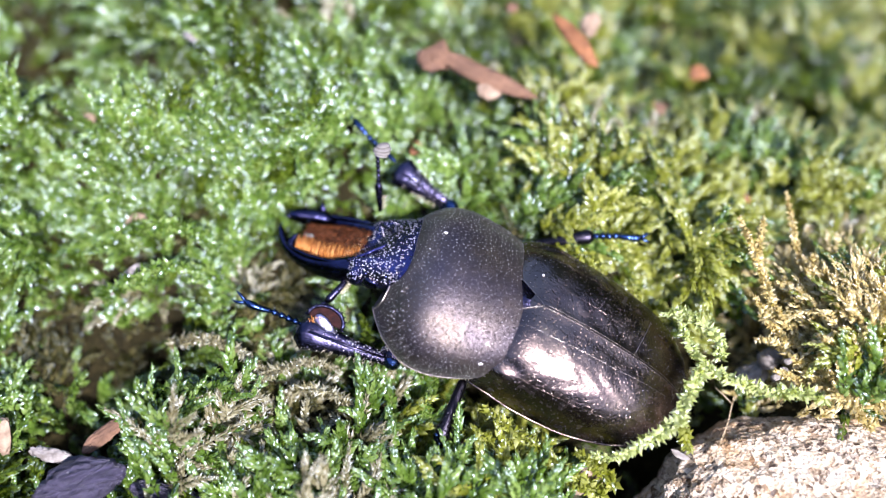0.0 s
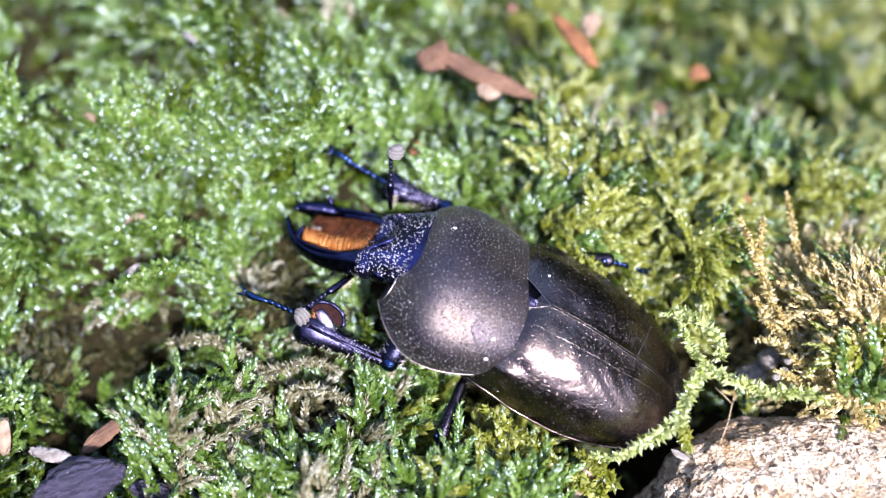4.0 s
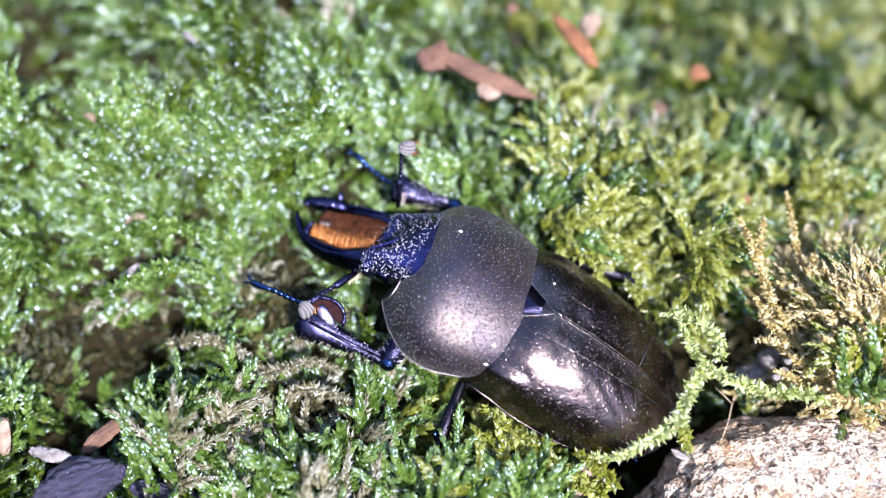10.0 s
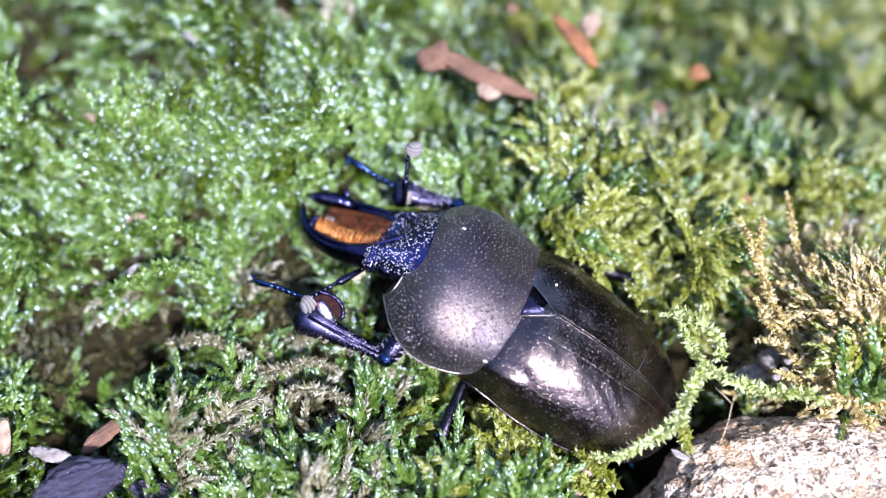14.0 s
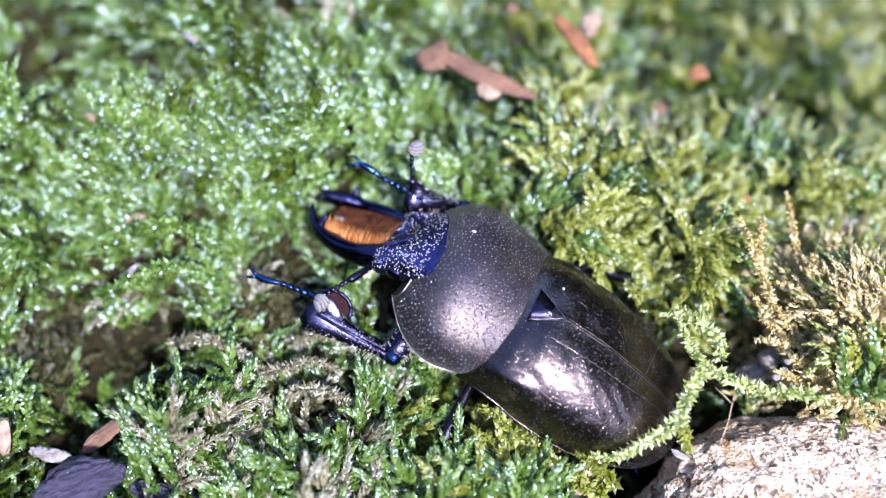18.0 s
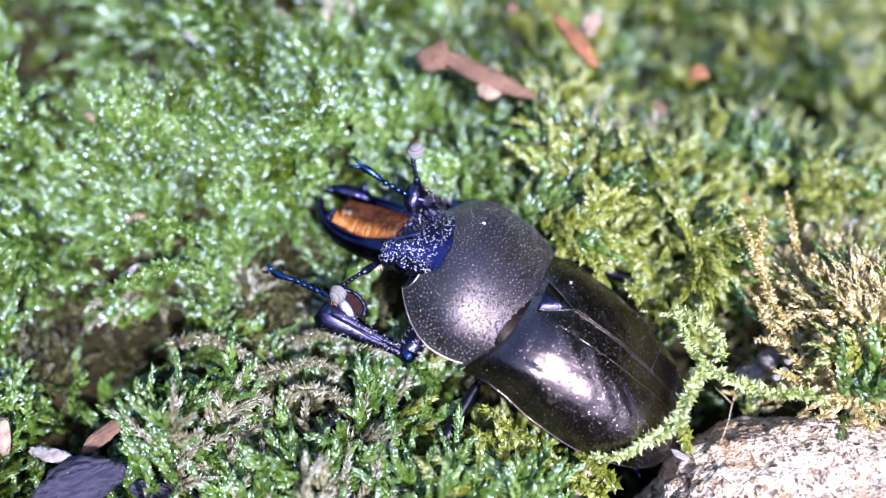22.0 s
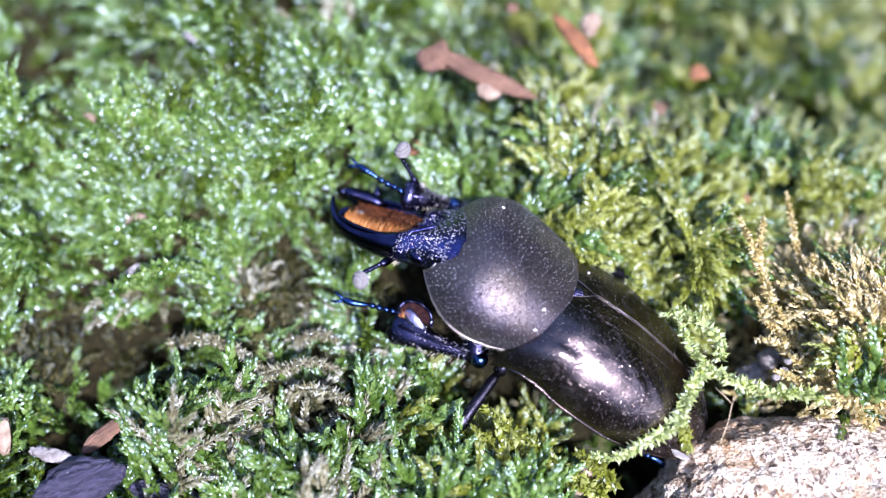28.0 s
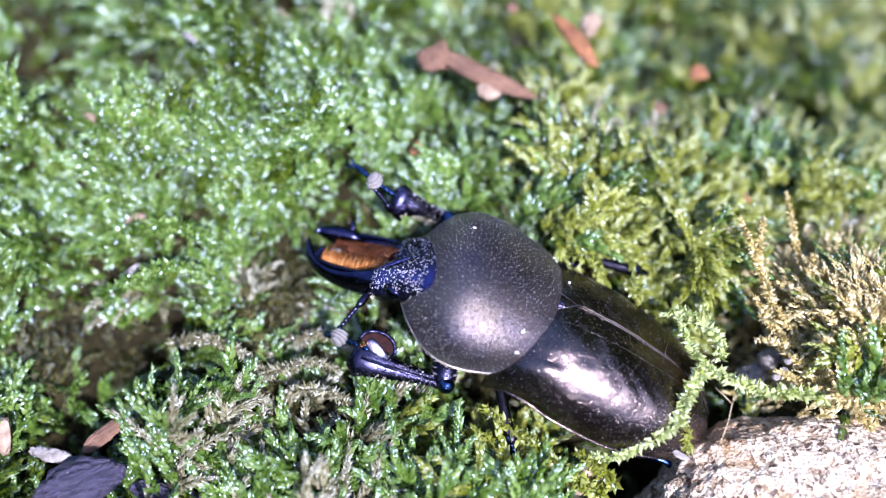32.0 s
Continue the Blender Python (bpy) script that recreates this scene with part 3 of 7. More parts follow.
def build_beetle():
    rng = random.Random(3)
    beetle = new("stag_beetle")
    tagged(beetle, "dark bronze-black stag beetle with orange-furred jaws on moss", "beetle")
    for s, side in ((1, "left"), (-1, "right")):
        e = part("elytron", elytron(s), M_ELY, beetle, "glossy bronze-black wing case")
        part("stipple", granules(lambda a, b: elytron_point(b, a, s), 3600, 0.020, rng, hi=(0.93, 0.9), flip=s, space=0.3), M_EDOT, e, "fine pale grains, pit glints put into their colour")
        line = [Vector(elytron_point(0.135 + 0.8 * i / 50, 0.006, s)) + Vector((0, 0, 0.02)) for i in range(51)]
        part("seam_ridge", tube(line, 0.010, 6), M_SEAM, e, "pale bright edge of the seam")
        for v0 in (0.17, 0.4, 0.58):
            rib = [Vector(elytron_point(0.1 + 0.7 * i / 40, v0 - 0.05 * i / 40, s)) + Vector((0, 0, -0.012)) for i in range(41)]
            part("rib", tube(rib, 0.016, 5), M_SEAM if s > 0 and v0 < 0.3 else M_ELY, e)
        if s < 0:
            scratch = [Vector(elytron_point(0.58 + 0.03 * i / 8, 0.02 + 0.34 * i / 8, s)) + Vector((0, 0, 0.03)) for i in range(9)]
            part("scratch", tube(scratch, 0.018, 5), M_SEAM, e, "short pale scratch across the wing case")
            part("speck", tube([Vector(elytron_point(0.092, 0.2, s)) + Vector((0.08 * i, 0, 0.03)) for i in range(3)], [0.05, 0.1, 0.04], 6), M_GRIT, e, "white speck of grit")
        rim = [Vector(elytron_point(0.03 + 0.93 * i / 50, 1.0, s)) for i in range(51)]
        part("wing_case_rim", tube(rim, 0.10, 6), M_ELY, e)
    tri = arc((0.5, 1.25, 0.02), (-0.2, 0.9, 0.12), (-1.5, 0.02, 0.2), 10)
    shield = [(0.5, 0, 0.12)] + tri + [(x, -y, z) for x, y, z in tri[::-1]]
    bot = [(x, y, z - 0.5) for x, y, z in shield]
    n = len(shield)
    fs = [(0, i, i + 1) for i in range(1, n - 1)] + [(i, i + n, (i + 1) % n + n, (i + 1) % n) for i in range(n)]
    part("scutellum", ([(x, y, z - 0.06 - 0.27 * (x + 1.5)) for x, y, z in shield + bot], fs), M_LIMB, beetle, "small blue-black shield between the wing cases")

    part("shield_rim", tube([(x, y, z - 0.04 - 0.27 * (x + 1.5)) for x, y, z in tri + [(x, -y, z) for x, y, z in tri[::-1]]], 0.022, 5), M_SEAM, beetle, "bright rim of the small shield")

    def belly(a, v):
        u = 0.02 + 0.86 * v
        w = elytron_width(u) - 0.22
        th = a * 2 * math.pi
        z0 = elytron_ridge(u) - elytron_depth(u)
        c = math.cos(th)
        s = math.sin(th)
        return 0.5 - 15.6 * u, 1.0 * w * c, 1.25 * z0 + 0.3 + (0.8 * s if s > 0 else 1.2 * s * (1 - 0.6 * v))

    part("abdomen", grid(belly, 28, 26, True), M_VENTER, beetle, "dark brown underside")

    part("waist", tube([(-0.9, 0, -3.0), (0.5, 0, -3.0), (1.6, 0, -3.0), (2.8, 0, -3.0)], [4.2, 4.2, 4.0, 3.2], 32, 0.45), M_VENTER, beetle, "dark bronze waist behind the thorax shield")
    def shield_face(v0, depth):
        def at(u, v):
            x, y, z = pronotum_point(u, v0)
            return x + depth * v, y * (1 - 0.85 * v), z * (1 - 0.85 * v)
        return at

    hind, fore = grid(shield_face(1.0, -0.5), 64, 8), grid(shield_face(0.0, -0.6), 64, 8)
    pron = part("pronotum", join(grid(pronotum_point, 64, 64), hind, (fore[0], [q[::-1] for q in fore[1]])), M_PRON, beetle, "large domed punctured bronze-grey thorax shield")
    part("stipple", granules(pronotum_point, 9000, 0.033, rng, space=0.24), M_PDOT, pron, "fine pale grains, pit glints put into their colour")
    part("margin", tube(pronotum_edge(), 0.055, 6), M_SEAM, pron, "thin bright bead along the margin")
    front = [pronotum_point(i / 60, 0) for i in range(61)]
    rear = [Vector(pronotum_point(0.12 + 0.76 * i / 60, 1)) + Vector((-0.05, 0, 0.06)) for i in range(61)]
    part("rear_bead", tube(rear, 0.09, 6), M_SEAM, pron, "pale hind edge, its bright reflections put in the colour")
    part("front_bead", tube(front, 0.07, 6), M_SEAM, pron, "pale front edge")

    def chest(a, v):
        x0 = 2.7 - 6.6 * v
        th = a * 2 * math.pi
        w = pronotum_width(x0) - 0.12
        s = math.sin(th)
        top = 0.75 * pronotum_height(x0)
        return 0.9 * x0, w * math.cos(th) * (1 if s < 0 else 0.95), 0.05 + (top * s if s > 0 else 2.0 * s) if -3.85 < x0 < 2.6 else 0.3 + (top * 0.8 * s if s > 0 else 1.4 * s)

    part("chest", grid(chest, 32, 24, True), M_VENTER, pron, "dark underside of the thorax")
    fringe = []
    for i in range(46):
        p = pronotum_point(1, 0.08 + 0.8 * i / 46)
        fringe.append(hair((p[0], p[1] - 0.05, p[2] - 0.1), (rng.uniform(-0.3, 0.3), 1, -0.3), rng.uniform(0.1, 0.22), 0.015))
    part("fringe", join(*fringe), M_PALE, pron, "short pale hairs along the side margin")
    for q in SPECKS:
        part("speck", tube([(-0.14, 0, 0), (0.0, 0.06, 0.05), (0.13, -0.04, 0.02)], [0.07, 0.12, 0.05], 6, 0.5), M_GRIT, pron, "white speck of grit", pose(q[0] * MM, q[1] * MM, q[2] * MM, 0, 0, 40 * q[0]))

    def skull(a, v):
        x = -2.4 + 5.5 * v
        w = prof(x, [-2.4, -1.1, 0.3, 1.5, 2.4, 3.1], [3.4, 3.35, 3.15, 3.05, 3.1, 2.3])
        th = a * 2 * math.pi
        c, s = math.cos(th), math.sin(th)
        top = prof(x, [-2.4, -1.1, 0.3, 1.5, 2.4, 3.1], [2.0, 2.0, 1.75, 1.3, 1.0, 0.5])
        y = w * math.copysign(abs(c) ** 0.8, c)
        z = top * abs(s) ** 0.6 if s > 0 else 1.2 * s
        if s > 0:
            z -= 0.5 * math.exp(-((x - 1.7) / 0.9) ** 2 - (y / 1.1) ** 2)
            z += 0.34 * math.exp(-(abs(y) - 2.05) ** 2 / 0.10) * smooth(-0.3, 1.7, x)
        return x, y, z

    head = part("head", grid(skull, 56, 36, True), M_HEAD, beetle, "punctured glossy blue-black head")
    part("stipple", granules(skull, 900, 0.062, rng, (0.02, 0.12), (0.48, 0.97), space=0.10), M_DOT, head, "dense pale grains, pit glints put into their colour")
    part("brow_ridge", tube(arc((-0.2, 0.3, 1.75), (1.1, 1.2, 1.45), (2.8, 2.2, 1.0)), [0.08] * 3 + [0.14] * 6 + [0.10] * 3, 8), M_HEAD, head)
    part("brow_ridge", tube(arc((-0.2, -0.3, 1.75), (1.1, -1.2, 1.45), (2.8, -2.2, 1.0)), [0.08] * 3 + [0.14] * 6 + [0.10] * 3, 8), M_HEAD, head)
    for s in (1, -1):
        eye = grid(lambda u, v: (0.8 + 0.62 * math.cos(u * 6.2832) * math.sin(v * 3.1416), s * (3.0 + 0.35 * math.cos(v * 3.1416)), 0.15 + 0.5 * math.sin(u * 6.2832) * math.sin(v * 3.1416)), 16, 9, True)
        part("eye", eye, M_JAW, head, "black eye")
        path = arc((2.3, s * 1.8, 0.0), (6.2, s * 2.9, -0.2), (8.3, s * 1.55, 0.75), 14) + arc((8.3, s * 1.55, 0.75), (8.95, s * 1.1, 1.1), (9.15, s * 0.45, 1.9), 6)[1:]
        rad = [q * (0.95 if s > 0 else 0.82) for q in (0.85, 0.85, 0.8, 0.74, 0.68, 0.62, 0.56, 0.52, 0.48, 0.45, 0.43, 0.42, 0.40, 0.38, 0.35, 0.31, 0.26, 0.18, 0.07)]
        blade = tube(path, rad, 12, 1.35)
        tooth = tube(arc((8.0, s * 1.6, 0.75), (8.0, s * 1.05, 1.2), (7.55, s * 0.75, 1.45), 6), [0.36, 0.34, 0.28, 0.22, 0.14, 0.04], 8)
        crest = tube(arc((3.0, s * 2.15, 0.75), (6.4, s * 2.55, 0.75), (8.2, s * 1.6, 1.25), 10), [0.1, 0.16, 0.17, 0.17, 0.16, 0.16, 0.15, 0.14, 0.12, 0.05], 8)
        knob = join(tube([(6.3, s * 2.1, 0.5), (7.1, s * 1.95, 0.95), (7.9, s * 1.7, 1.2), (8.7, s * 1.2, 1.5), (9.1, s * 0.7, 1.8)], [0.34, 0.58, 0.6, 0.54, 0.28], 10, 0.8),
                    tube([(7.2, s * 2.1, 1.0), (7.3, s * 2.35, 1.5), (7.2, s * 2.4, 1.9)], [0.36, 0.26, 0.08], 8))
        part("mandible", join(blade, tooth, crest, *([knob] if s < 0 else [])), M_JAW, head, "curved black jaw with a toothed tip")
        wide = s < 0
        pad = tube(arc((2.6, 1.1 if s > 0 else -0.9, -0.1), (5.8, 1.8 if s > 0 else -1.15, 0.0), (7.7, 1.1 if s > 0 else -0.8, 0.55), 12), [(1.0 if wide else 0.72) * q for q in (0.9, 1, 1, 1, 1, 0.97, 0.92, 0.85, 0.75, 0.6, 0.45, 0.2)], 10, 0.75)
        pad_hairs = []
        for i in range(1300):
            t = rng.random()
            mid = math.sin(math.pi * min(t * 1.05, 1))
            q = Vector((2.7 + 5.0 * t, 1.2 + 0.35 * mid if s > 0 else -0.95 - 0.15 * mid, 0.0 + 0.55 * t * t))
            ang = rng.uniform(0.1, 2.5)
            r = (1.0 if wide else 0.58) * (1 - 0.6 * t * t)
            q += Vector((0, -s * math.cos(ang) * r, math.sin(ang) * r * 0.8))
            pad_hairs.append(hair(q, (rng.uniform(-0.35, 0.2), -s * 1.0 + (rng.uniform(0, 2) if wide else 0), rng.uniform(0.1, 1.1)), rng.uniform(0.3, 0.95), 0.026))
        part("jaw_cushion", pad, M_FURPAD if s > 0 else M_FURRED, head, "russet cushion inside the jaw")
        part("jaw_fur", join(*pad_hairs), M_FUR if s > 0 else M_RUSSET, head, "dense orange fur inside the jaw" if s > 0 else "dark russet fur inside the jaw")
        if s > 0:
            part("mouth_floor", tube([(3.2, 0, -0.5), (5.0, 0, -0.35), (7.0, 0, 0.0), (7.8, 0, 0.2)], [1.2, 1.5, 1.1, 0.4], 12, 0.35), M_FURRED, head, "dark floor between the jaws")
        mouth = [hair((2.8 + rng.uniform(-0.2, 0.3), s * rng.uniform(0.2, 1.5), rng.uniform(0.0, 0.6)), (1.0, rng.uniform(-0.6, 0.6), rng.uniform(0.2, 0.7)), rng.uniform(0.5, 0.95), 0.02) for i in range(34)]
        part("mouth_hairs", join(*mouth), M_PALE, head, "pale hairs over the mouth")
        if s > 0:
            part("palp", join(*[tube([(x, y, 0.75), (x + 0.15, y, 0.8), (x + 0.3, y, 0.75)], [0.1, 0.17, 0.08], 8) for x, y in ((6.9, 0.1), (7.15, 0.2), (7.4, 0.15))]), M_CLUB, head, "small grey jointed palp")
        tuft = [hair((2.7 + rng.uniform(-0.3, 0.5), s * rng.uniform(1.9, 2.3), rng.uniform(-0.5, 0.2)), (rng.uniform(-0.2, 0.8), s * 1.0, rng.uniform(-0.4, 0.2)), rng.uniform(0.4, 0.8), 0.022) for i in range(26)]
        part("cheek_tuft", join(*tuft), M_PALE, head, "tuft of pale hairs at the jaw's base")

    parts = {"pronotum": pron, "head": head}
    for s, side in ((1, "left"), (-1, "right")):
        # antenna: stalk along x to the club
        beads = [tube([(0, 0, 0), (0.6, 0, 0), (1.9, 0.03, 0.02), (2.2, 0, 0)], [0.16, 0.22, 0.28, 0.16], 8)]
        for k in range(6):
            x = 2.2 + 0.33 * k
            beads.append(tube([(x, 0, 0), (x + 0.1, 0, 0), (x + 0.24, 0, 0), (x + 0.33, 0, 0)], [0.08, 0.16, 0.17, 0.08], 8))
        beads = [moved(q, Matrix.Scale(1.1, 4, (1, 0, 0))) for q in beads]
        an = part("antenna", join(*beads), M_LIMB, beetle, "beaded blue-black antenna with a grey club")
        for k in range(4):
            r = (0.50, 0.62, 0.62, 0.48)[k]
            lam = grid(lambda u, v: (0.15 * math.cos(v * 3.1416), r * math.cos(u * 6.2832) * math.sin(v * 3.1416), r * 0.8 * math.sin(u * 6.2832) * math.sin(v * 3.1416)), 16, 8, True)
            m = Matrix.Translation((4.62 + 0.23 * k, s * (0.25 + 0.05 * k), 0)) @ Matrix.Rotation(s * (0.25 - 0.12 * k), 4, "Z")
            part("club_plate", moved(lam, m), M_CLUB, an, "rounded grey plate of the club")
        whisk = [hair((0.15 + 0.055 * i, s * 0.1, 0), (0.35, s * 1, rng.uniform(-0.2, 0.2)), rng.uniform(0.35, 0.6), 0.022) for i in range(20)]
        part("comb", join(*whisk), M_PALE, an, "comb of pale hairs near the base")
        parts["antenna_" + side] = an
        # front leg
        fem = part("front_thigh", tube([(-0.35, 0, 0), (-0.1, 0, 0), (0.4, 0, 0), (1.1, 0, 0), (2.4, 0, 0), (4.0, 0, 0)], [0.3, 0.62, 0.86, 0.92, 0.95, 0.85], 14, 0.85), M_LIMB, beetle, "stout blue-black front thigh")
        part("stipple", granules(lambda u, v: (0.2 + 3.4 * v, 0.9 * math.cos(u * 6.2832), 0.77 * math.sin(u * 6.2832)), 130, 0.06, rng, (0.02, 0.02), (0.48, 0.97)), M_DOT, fem, "glinting bumps")
        part("hair_fringe", join(*[hair((rng.uniform(0.2, 1.8), s * -0.7, rng.uniform(-0.4, 0.2)), (-0.5, s * -1.0, rng.uniform(-0.3, 0.3)), rng.uniform(0.3, 0.6), 0.02) for i in range(24)]), M_PALE, fem)
        parts["front_thigh_" + side] = fem
        shin = tube([(-0.25, 0, 0), (0.1, 0, 0), (1.0, 0, 0), (2.6, 0.05, 0), (4.6, 0.1, 0.03), (6.0, 0.08, 0.03), (6.6, 0.0, 0)], [0.25, 0.5, 0.45, 0.58, 0.90, 1.2, 0.7], 14, 0.5)
        crest = tube([(0.3, -s * 0.1, 0.3), (2.6, -s * 0.05, 0.42), (5.9, -s * 0.15, 0.55)], [0.08, 0.12, 0.12], 6)
        k = 1.0 if s > 0 else 0.72

        def shin_point(u, v):
            r = prof(v, [0, 0.15, 0.4, 0.7, 1.0], [0.48, 0.43, 0.53, 0.77, 0.95])
            return 6.0 * v * k, r * math.cos(u * 6.2832), 0.55 * r * math.sin(u * 6.2832)

        ball = grid(lambda u, v: (-0.15 + 0.62 * math.sin(v * 3.1416) * math.cos(u * 6.2832), 0.62 * math.sin(v * 3.1416) * math.sin(u * 6.2832), 0.1 - 0.6 * math.cos(v * 3.1416)), 18, 10, True)
        tib = part("front_shin", [[(x * k, y, z) for x, y, z in join(shin, crest)[0]], join(shin, crest)[1]], M_LIMB, beetle, "broad blue-black front shin with a toothed edge")
        part("knee", ball, M_TARSUS, tib, "round glossy blue knee joint")
        part("stipple", granules(shin_point, 170, 0.05, rng, (0.02, 0.05), (0.48, 0.97)), M_DOT, tib, "rows of glinting bumps")
        for i in range(9):
            x = 1.6 + 0.56 * i
            part("tooth", hair((x * k, 0.4 + 0.04 * i, -0.05), (0.45, 1.0, 0.0), 0.34 + 0.04 * i, 0.12), M_LIMB, tib)
        part("hair_fringe", join(*[hair((rng.uniform(0.5, 6) * k, rng.uniform(0.4, 0.8), rng.uniform(0, 0.35)), (0.4, 1.0, 0.5), rng.uniform(0.25, 0.5), 0.018) for i in range(40)]), M_PALE, tib)
        fan_o = Matrix.Translation((5.1 * k, -1.0, 0.3)) @ Matrix.Rotation(-0.12, 4, "Z") @ Matrix.Rotation(0.25, 4, "X")

        def fan_point(u, v):
            a = math.pi * (1.06 * u - 0.03)
            r = 0.05 + 0.88 * v
            return 1.35 * r * math.cos(a), -0.15 - r * math.sin(a), 0.25 * v * v * math.sin(a) + 0.05 * math.sin(9 * a) * v

        if s > 0:
            facet = tube([(3.9, -0.35, 0.15), (4.6, -0.7, 0.3), (5.2, -1.0, 0.36), (5.65, -1.2, 0.36), (5.85, -1.25, 0.34)], [0.1, 0.32, 0.44, 0.38, 0.12], 12, 0.3)
            part("shin_shine_lobe", facet, M_LOBE, tib, "smooth lobe at the shin's tip, its white shine put in the colour")
            part("bristle_tuft", join(*[hair((5.6 + rng.uniform(-0.5, 0.4), -0.75 + rng.uniform(-0.2, 0.2), 0.3), (0.5, -0.8, 0.5), rng.uniform(0.4, 0.7), 0.025) for i in range(18)]), M_FUR, tib, "orange bristles under the spur")
            top = grid(fan_point, 18, 8)
            low = ([(x, y, z - 0.09) for x, y, z in top[0]], [q[::-1] for q in top[1]])
            part("spur_plate", moved(join(top, low), fan_o), M_FAN, tib, "russet fan-shaped spur")
            edge = [fan_point(i / 30, 1.0) for i in range(31)]
            saw = [tube(edge, 0.13, 8)] + [hair(fan_point(i / 12, 1.0), (math.cos(math.pi * i / 12), -math.sin(math.pi * i / 12), 0.2), 0.28, 0.09) for i in range(13)]
            part("spur_rim", moved(join(*saw), fan_o), M_LIMB, tib, "blue-black toothed rim of the spur")
        else:
            # pale patch that stands in for the highlight on this shin
            spot = tube([(2.5, 0.0, 0.3), (3.0, 0.1, 0.42), (3.5, 0.1, 0.45), (3.9, 0.05, 0.4)], [0.1, 0.34, 0.34, 0.1], 10, 0.35)
            part("shin_shine_lobe", spot, M_LOBE, tib, "pale bulge standing in for a white highlight near the shin's tip")
        parts["front_shin_" + side] = tib
        parts["front_foot_" + side] = foot("front_foot", beetle, s, 4.6)
        for row in ("middle", "hind"):
            thigh = part(row + "_thigh", tube([(0, 0, 0), (0.8, 0, 0), (3.2, 0, 0), (4.0, 0, 0)], [0.45, 0.6, 0.55, 0.35], 12, 0.8), M_LEG, beetle, "dark bristly thigh")
            parts[row + "_thigh_" + side] = thigh
            shin = part(row + "_shin", join(tube([(0, 0, 0), (0.5, 0, 0), (3.2, 0, 0), (4.4, 0, 0), (4.7, 0, 0)], [0.22, 0.34, 0.42, 0.55, 0.3], 12, 0.8), *[hair((rng.uniform(0.4, 4.5), 0.3 * rng.choice((1, -1)), rng.uniform(0, 0.3)), (0.7, rng.uniform(-1, 1), 0.5), rng.uniform(0.3, 0.6), 0.025) for i in range(46)]), M_LEG, beetle, "dark bristly shin")
            parts[row + "_shin_" + side] = shin
            parts[row + "_foot_" + side] = foot(row + "_foot", beetle, s, 4.2)
    return beetle, parts


def foot(name, beetle, s, length):
    """Jointed foot along x: four short joints, a long one and two claws."""
    k = length / 4.6
    joints = [tube([(-0.95 * k, 0, -0.06), (-0.7 * k, 0, -0.05), (-0.2 * k, 0, -0.02), (0.02, 0, 0)], [0.10, 0.17, 0.22, 0.11], 8)]
    for i in range(4):
        x = 0.5 * i * k
        joints.append(tube([(x, 0, 0.04 * i), (x + 0.18 * k, 0, 0.04 * i), (x + 0.42 * k, 0, 0.04 * i + 0.02), (x + 0.5 * k, 0, 0.04 * i + 0.03)], [0.10, 0.19, 0.25, 0.12], 8))
    joints.append(tube(arc((2.0 * k, 0, 0.15), (3.0 * k, s * 0.2, 0.45), (3.9 * k, s * 0.15, 0.1), 9), [0.13, 0.17, 0.2, 0.22, 0.24, 0.26, 0.27, 0.24, 0.14], 8))
    f = part(name, join(*joints), M_TARSUS, beetle, "thin metallic blue jointed foot")
    for c in (1, -1):
        claw = tube(arc((3.85 * k, s * 0.15 + 0.05 * c, 0.1), (4.5 * k, s * 0.15 + 0.4 * c, 0.25), (4.75 * k, s * 0.1 + 0.3 * c, -0.35), 8), [0.12, 0.12, 0.11, 0.1, 0.08, 0.06, 0.04, 0.015], 6)
        part("claw", claw, M_TARSUS, f, "curved dark claw")
    return f


SPECKS = ((0.80, -1.32, 3.95), (-3.79, 4.81, 2.13), (-3.84, 5.63, 1.03))
beetle, P = build_beetle()


# ---- hind legs, hidden for the most part under the body ----
for s, side in ((1, "left"), (-1, "right")):
    P["hind_thigh_" + side].matrix_basis = pose(-0.0035, s * 0.0015, -0.0055, 0, 5, 180 - s * 22)
    P["hind_shin_" + side].matrix_basis = pose(-0.0068, s * 0.0026, -0.0058, 0, 4, 180 - s * 4)
    P["hind_foot_" + side].matrix_basis = pose(-0.0104, s * 0.0028, -0.0062, 0, 4, 180)


# ---- the stone ----
def build_stone():
    rng = np.random.default_rng(5)
    cx, cy, cz = 27.0, -20.0, -1.5

    def surf(u, v):
        a, b = u * 2 * math.pi, (v - 0.5) * math.pi
        d = Vector((math.cos(a) * math.cos(b), math.sin(a) * math.cos(b), math.sin(b)))
        q = d * 3.1
        r = 1 + 0.16 * noise.noise(q * 0.4 + Vector((3, 1, 8))) + 0.05 * noise.noise(q * 1.4) + 0.025 * noise.noise(q * 4) + 0.012 * noise.noise(q * 9) + 0.006 * noise.noise(q * 21) + 0.004 * noise.noise(q * 47)
        return cx + d.x * 13.5 * r, cy + d.y * 8.0 * r, cz + math.copysign(abs(d.z) ** 0.8, d.z) * 6.0 * r

    st = new("stone", mesh_from("stone", *grid(surf, 460, 220, True), M_STONE))
    tagged(st, "pale gritty sunlit stone half sunk in the moss", "stone")


build_stone()


